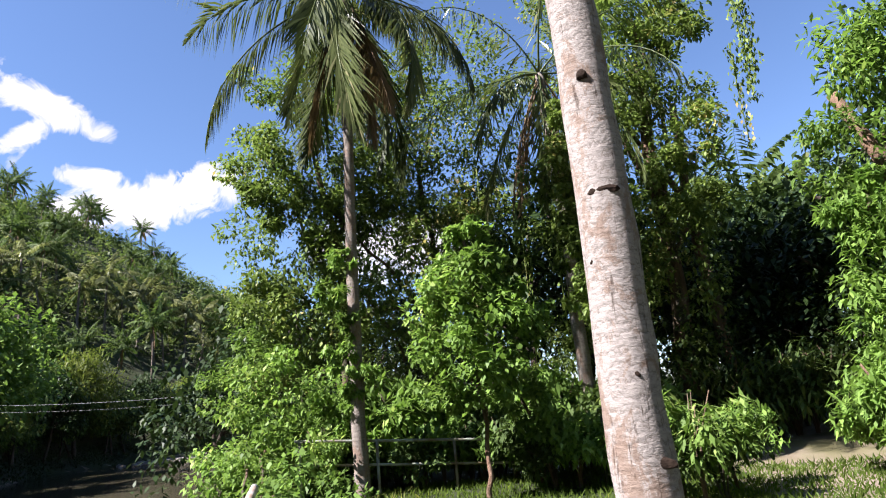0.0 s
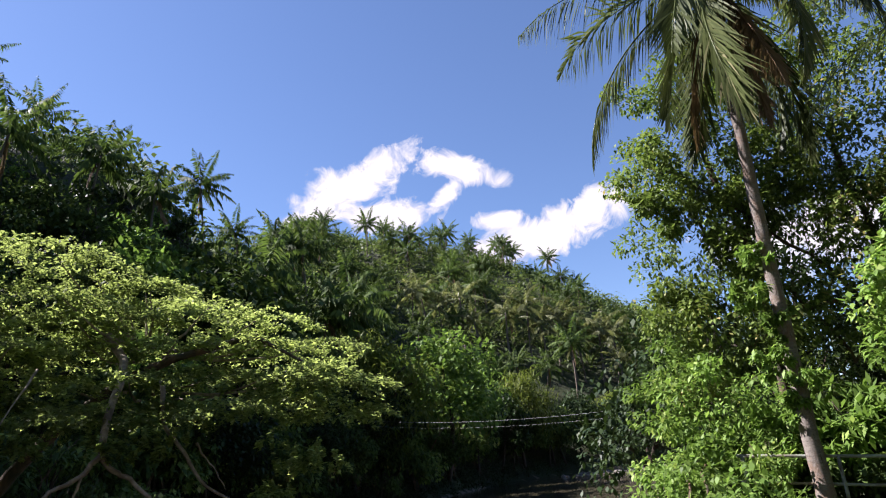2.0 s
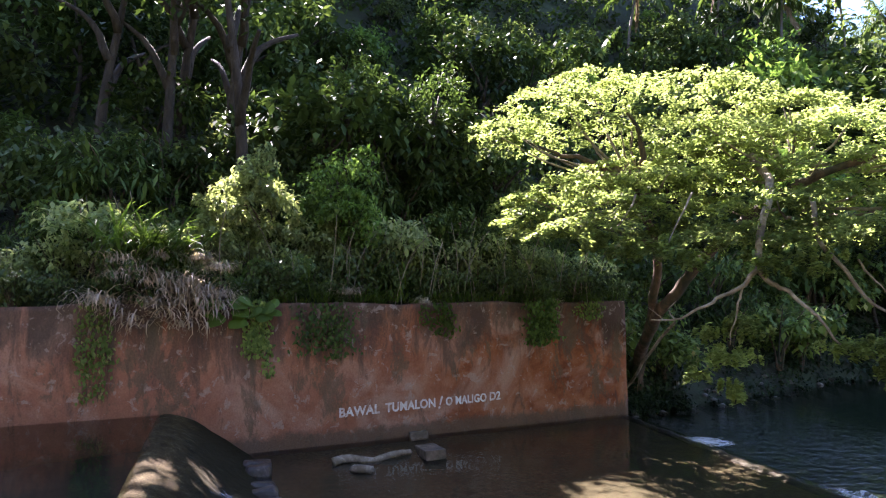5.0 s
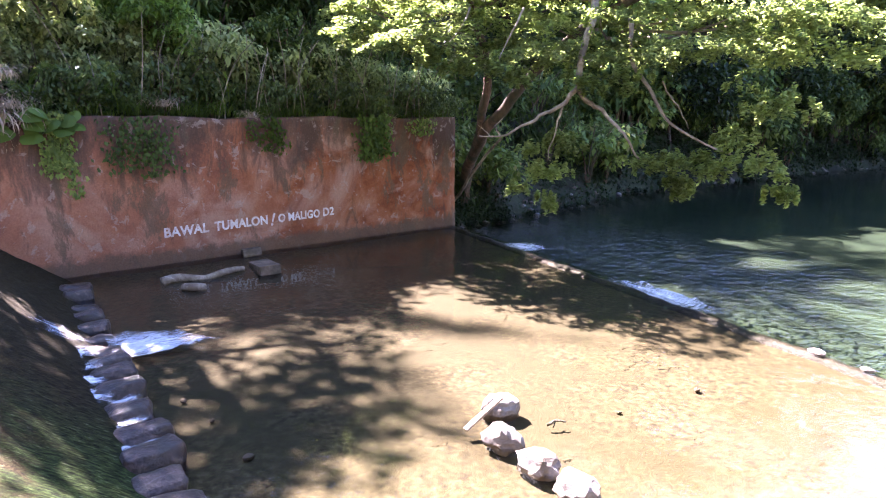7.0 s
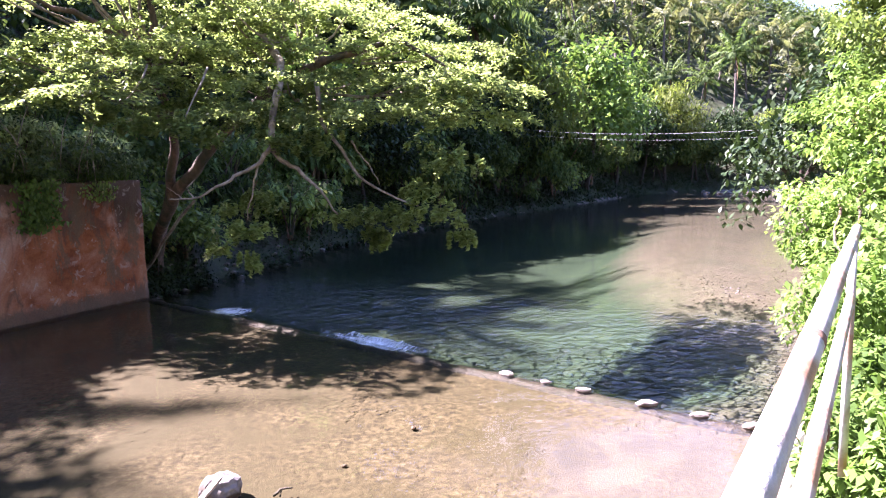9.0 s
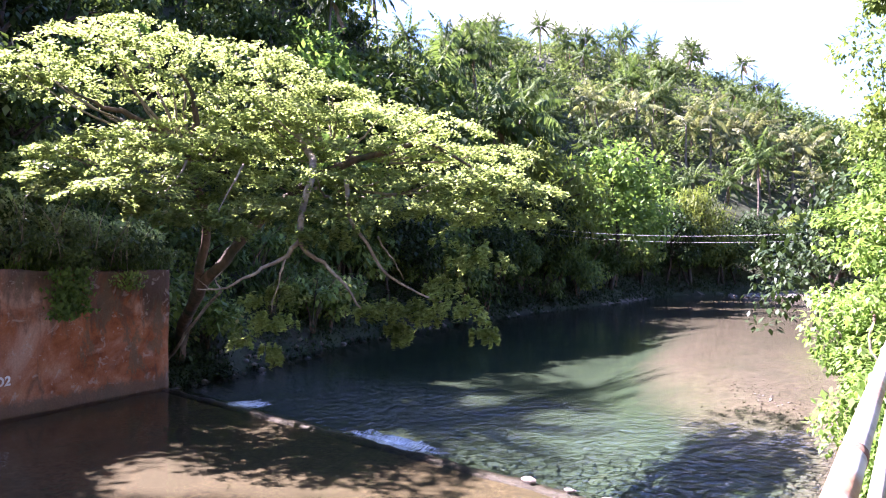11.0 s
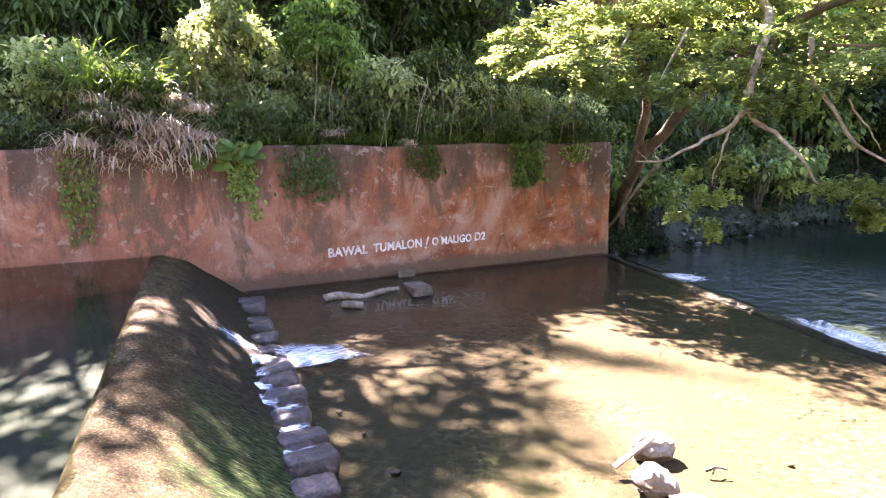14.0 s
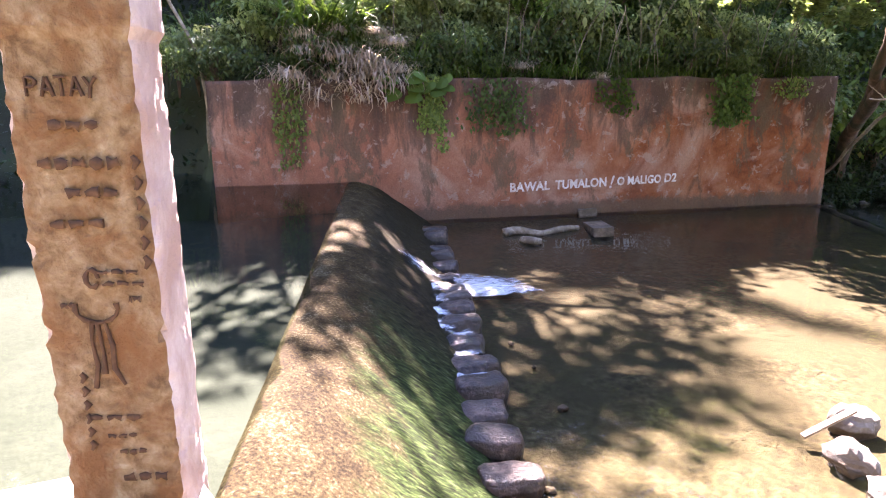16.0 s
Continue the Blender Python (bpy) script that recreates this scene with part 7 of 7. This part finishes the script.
drift = part("driftwood", joined("driftwood", [tube(bend([(-10.2, 14.6, 0.0), (-9.9, 14.95, 0.1), (-9.5, 15.2, 0.06), (-8.95, 16.0, 0.1), (-8.8, 16.3, 0.06)], 16, 0.02, 3), np.linspace(0.14, 0.07, 16), 8), tube(bend([(-9.3, 14.2, 0), (-9.0, 14.1, 0.06), (-8.8, 14.3, 0.0)], 8), 0.12, 7)]), M_TWIG, smooth=True)
tagged(drift, "grey weathered driftwood log in the shallows", "driftwood")
for x, y, rz, l in ((-9.75, 18.55, -52, 0.75), (-8.35, 16.65, -52, 1.7)):
    ob = part("slab", rough(box(-l / 2, -0.28, -0.12, l / 2, 0.28, 0.14, 0.015, 2), 0.015, 2.5, (l, 0, 0)), M_SLAB)
    ob.matrix_basis = pose(x, y, 0.02, 4, -6, rz)
    tagged(ob, "broken concrete slab beside the wall", "slab", "broken slabs")


pole = part("leaning_pole", mesh_of("leaning_pole", *tube(bend([(*polar(-60.0, 21.2, 0)[:2], float(land(*polar(-60.0, 21.2, 0)[:2])) - 0.3), polar(-60.7, 21.0, 5.15), polar(-62.2, 21.0, 6.4), polar(-64.2, 21.2, 8.2)], 16, 0.02, 5), np.linspace(0.07, 0.04, 16), 8)), M_TWIG, smooth=True)
tagged(pole, "bare dead trunk leaning among the trees above the wall", "dead trunk")
twig_ = part("driftwood", joined("driftwood", [tube(bend([(-0.13, 8.58, -0.05), (-0.02, 8.62, 0.01), (0.12, 8.66, 0.0)], 8, 0.01, 4), np.linspace(0.022, 0.01, 8), 6), tube(bend([(-0.05, 8.55, -0.05), (-0.02, 8.62, 0.01), (0.03, 8.68, 0.0)], 6), 0.011, 6)]), M_BARK, smooth=True)
tagged(twig_, "dark forked stick lying in the shallow water", "driftwood")
for k, (x, y, s) in enumerate(((-3.07, 5.37, 0.14), (-3.89, 7.03, 0.16), (-4.89, 7.88, 0.1), (-5.67, 8.4, 0.12), (0.9, 9.3, 0.09), (2.2, 10.4, 0.12))):
    ob = part("stone", rock_mesh(k + 40, 2, 0.6), M_SLAB)
    ob.matrix_basis = pose(x, y, -0.09, 0, 0, 50 * k) @ Matrix.Diagonal((s, s * 0.8, s, 1))
    tagged(ob, "small brown stone lying on the apron", "stone", "small stones on the apron")


def foam_paint(lo, hi):
    m, t, nodes, links, p = shader("white water")
    co = nodes.new("ShaderNodeNewGeometry").outputs["Position"]
    mp = nodes.new("ShaderNodeMapping")
    mp.inputs["Rotation"].default_value = (0, 0, radians(-44.8))
    links.new(co, mp.inputs[0])
    n1 = noise_node(nodes, links, mp.outputs[0], 9.0, 10, 0.8, 0.6, (0.35, 1.2, 0.5))
    gen = nodes.new("ShaderNodeTexCoord").outputs["Generated"]
    ctr_ = nodes.new("ShaderNodeVectorMath")
    ctr_.operation = "DISTANCE"
    mp2 = nodes.new("ShaderNodeMapping")
    mp2.inputs["Scale"].default_value = (1, 1, 0)
    links.new(gen, mp2.inputs[0])
    links.new(mp2.outputs[0], ctr_.inputs[0])
    ctr_.inputs[1].default_value = (0.5, 0.5, 0)
    fade = nodes.new("ShaderNodeMath")
    fade.operation = "MULTIPLY_ADD"
    links.new(ctr_.outputs["Value"], fade.inputs[0])
    fade.inputs[1].default_value = -0.55
    links.new(n1.outputs[0], fade.inputs[2])
    r = ramp(nodes, [(lo, (0, 0, 0)), (hi, (1, 1, 1))])
    links.new(fade.outputs[0], r.inputs[0])
    p.inputs["Base Color"].default_value = (0.82, 0.84, 0.86, 1)
    p.inputs["Roughness"].default_value = 0.5
    links.new(r.outputs[0], p.inputs["Alpha"])
    b = nodes.new("ShaderNodeBump")
    b.inputs["Strength"].default_value = 0.8
    links.new(n1.outputs[0], b.inputs["Height"])
    links.new(b.outputs[0], p.inputs["Normal"])
    return m


M_FOAM, M_SHEET, M_TOE = foam_paint(0.22, 0.58), foam_paint(0.4, 0.62), foam_paint(0.33, 0.6)


def foam(points, z, lift, seed, paint=None):
    """A ragged patch of broken water over an outline."""
    bm = bmesh.new()
    bm.faces.new([bm.verts.new((x, y, z)) for x, y in points])
    bmesh.ops.triangulate(bm, faces=bm.faces[:])
    bmesh.ops.subdivide_edges(bm, edges=bm.edges[:], cuts=9, use_grid_fill=True)
    for v in bm.verts:
        e = noise.noise(v.co * 4 + Vector((seed, 0, 0)))
        v.co.z += lift * max(0, e) + 0.01
        v.co += Vector((noise.noise(v.co * 2.0), noise.noise(v.co * 2.0 + Vector((5, 5, 5))), 0)) * 0.08
    return tagged(part("white_water", bm, paint or M_FOAM, smooth=True), "broken white water below a drop", "water", kind="structure")


foam([weir_at(12.0, 1.25), weir_at(13.7, 1.25), weir_at(13.3, 2.4), weir_at(12.2, 3.1)], 0.02, 0.12, 1)
# the thin sheet that runs white down the falling face
ma, mk = np.meshgrid(np.linspace(12.6, 14.0, 18), np.linspace(0.0, 1.05, 14), indexing="ij")
mz = np.interp(mk, pm, pz) + 0.03
q = (np.arange(17)[:, None] * 14 + np.arange(13)[None]).ravel()
tagged(part("white_water", mesh_of("white_water", np.stack([ma * WEIR_A[0] + mk * WEIR_M[0], ma * WEIR_A[1] + mk * WEIR_M[1], mz], -1), np.stack([q, q + 1, q + 15, q + 14], -1)), M_SHEET, smooth=True), "thin white water running down the weir face", "water", kind="structure")
foam([(-2.6, 23.1), (-1.6, 21.7), (-0.5, 22.6), (-1.2, 23.6)], -0.28, 0.1, 2)
foam([(0.7, 18.5), (3.3, 14.9), (4.1, 15.2), (3.0, 17.2), (1.6, 18.6)], -0.28, 0.18, 3)
for a in (8.42, 9.22, 10.02, 10.78, 11.52):
    foam([weir_at(a - 0.3, 0.62), weir_at(a + 0.3, 0.62), weir_at(a + 0.2, 1.5), weir_at(a - 0.2, 1.5)], 0.05, 0.1, a, M_TOE)
for a in np.arange(10.2, 12.4, 0.7):
    foam([weir_at(a - 0.42, 0.5), weir_at(a + 0.42, 0.5), weir_at(a + 0.42, 0.95), weir_at(a - 0.42, 0.95)], 0.17, 0.08, a + 3, M_TOE)

# ---- clouds: far pale sheets ----
def cloud_paint():
    m, t, nodes, links, p = shader("cloud")
    nodes.remove(p)
    own = nodes.new("ShaderNodeTexCoord").outputs["Object"]
    co = nodes.new("ShaderNodeNewGeometry").outputs["Position"]
    n1 = noise_node(nodes, links, co, 0.0075, 10, 0.62, 0.7)
    ln = nodes.new("ShaderNodeVectorMath")
    ln.operation = "LENGTH"
    links.new(own, ln.inputs[0])
    s = nodes.new("ShaderNodeMath")
    s.operation = "MULTIPLY_ADD"
    links.new(ln.outputs["Value"], s.inputs[0])
    s.inputs[1].default_value = -0.45
    links.new(n1.outputs[0], s.inputs[2])
    r = ramp(nodes, [(0.06, (0, 0, 0)), (0.26, (1, 1, 1))])
    links.new(s.outputs[0], r.inputs[0])
    em = nodes.new("ShaderNodeEmission")
    em.inputs[0].default_value, em.inputs[1].default_value = (1.0, 0.98, 0.97, 1), 0.3
    tr = nodes.new("ShaderNodeBsdfTransparent")
    mix = nodes.new("ShaderNodeMixShader")
    links.new(r.outputs[0], mix.inputs[0])
    links.new(tr.outputs[0], mix.inputs[1])
    links.new(em.outputs[0], mix.inputs[2])
    links.new(mix.outputs[0], nodes["Material Output"].inputs[0])
    return m


M_CLOUD = cloud_paint()
# bearing, elevation, half length and half height in metres, slope
for az, el, w_2, h_2, roll in ((20.3, 24.0, 400, 120, 28), (30.6, 25.3, 250, 75, -22), (23.6, 21.3, 240, 90, 4), (29.5, 23.0, 130, 50, 40), (38.0, 18.6, 480, 115, 13), (43.0, 20.4, 200, 80, 20), (34.5, 20.3, 170, 50, 0), (60, 14.5, 480, 150, 0)):
    d = 3000 + az
    c = Vector((math.sin(radians(az)) * math.cos(radians(el)), math.cos(radians(az)) * math.cos(radians(el)), math.sin(radians(el)))) * d
    bm = bmesh.new()
    bmesh.ops.create_grid(bm, x_segments=8, y_segments=4, size=1.5)
    ob = part("backdrop_cloud", bm, M_CLOUD)
    ob.matrix_basis = look(c, (0, 0, 4)) @ pose(0, 0, 0, 0, 0, -roll) @ Matrix.Diagonal((w_2, h_2, 1, 1))
    ob.visible_shadow = False
    tagged(ob, "white summer cloud low in the sky", "cloud", kind="structure")
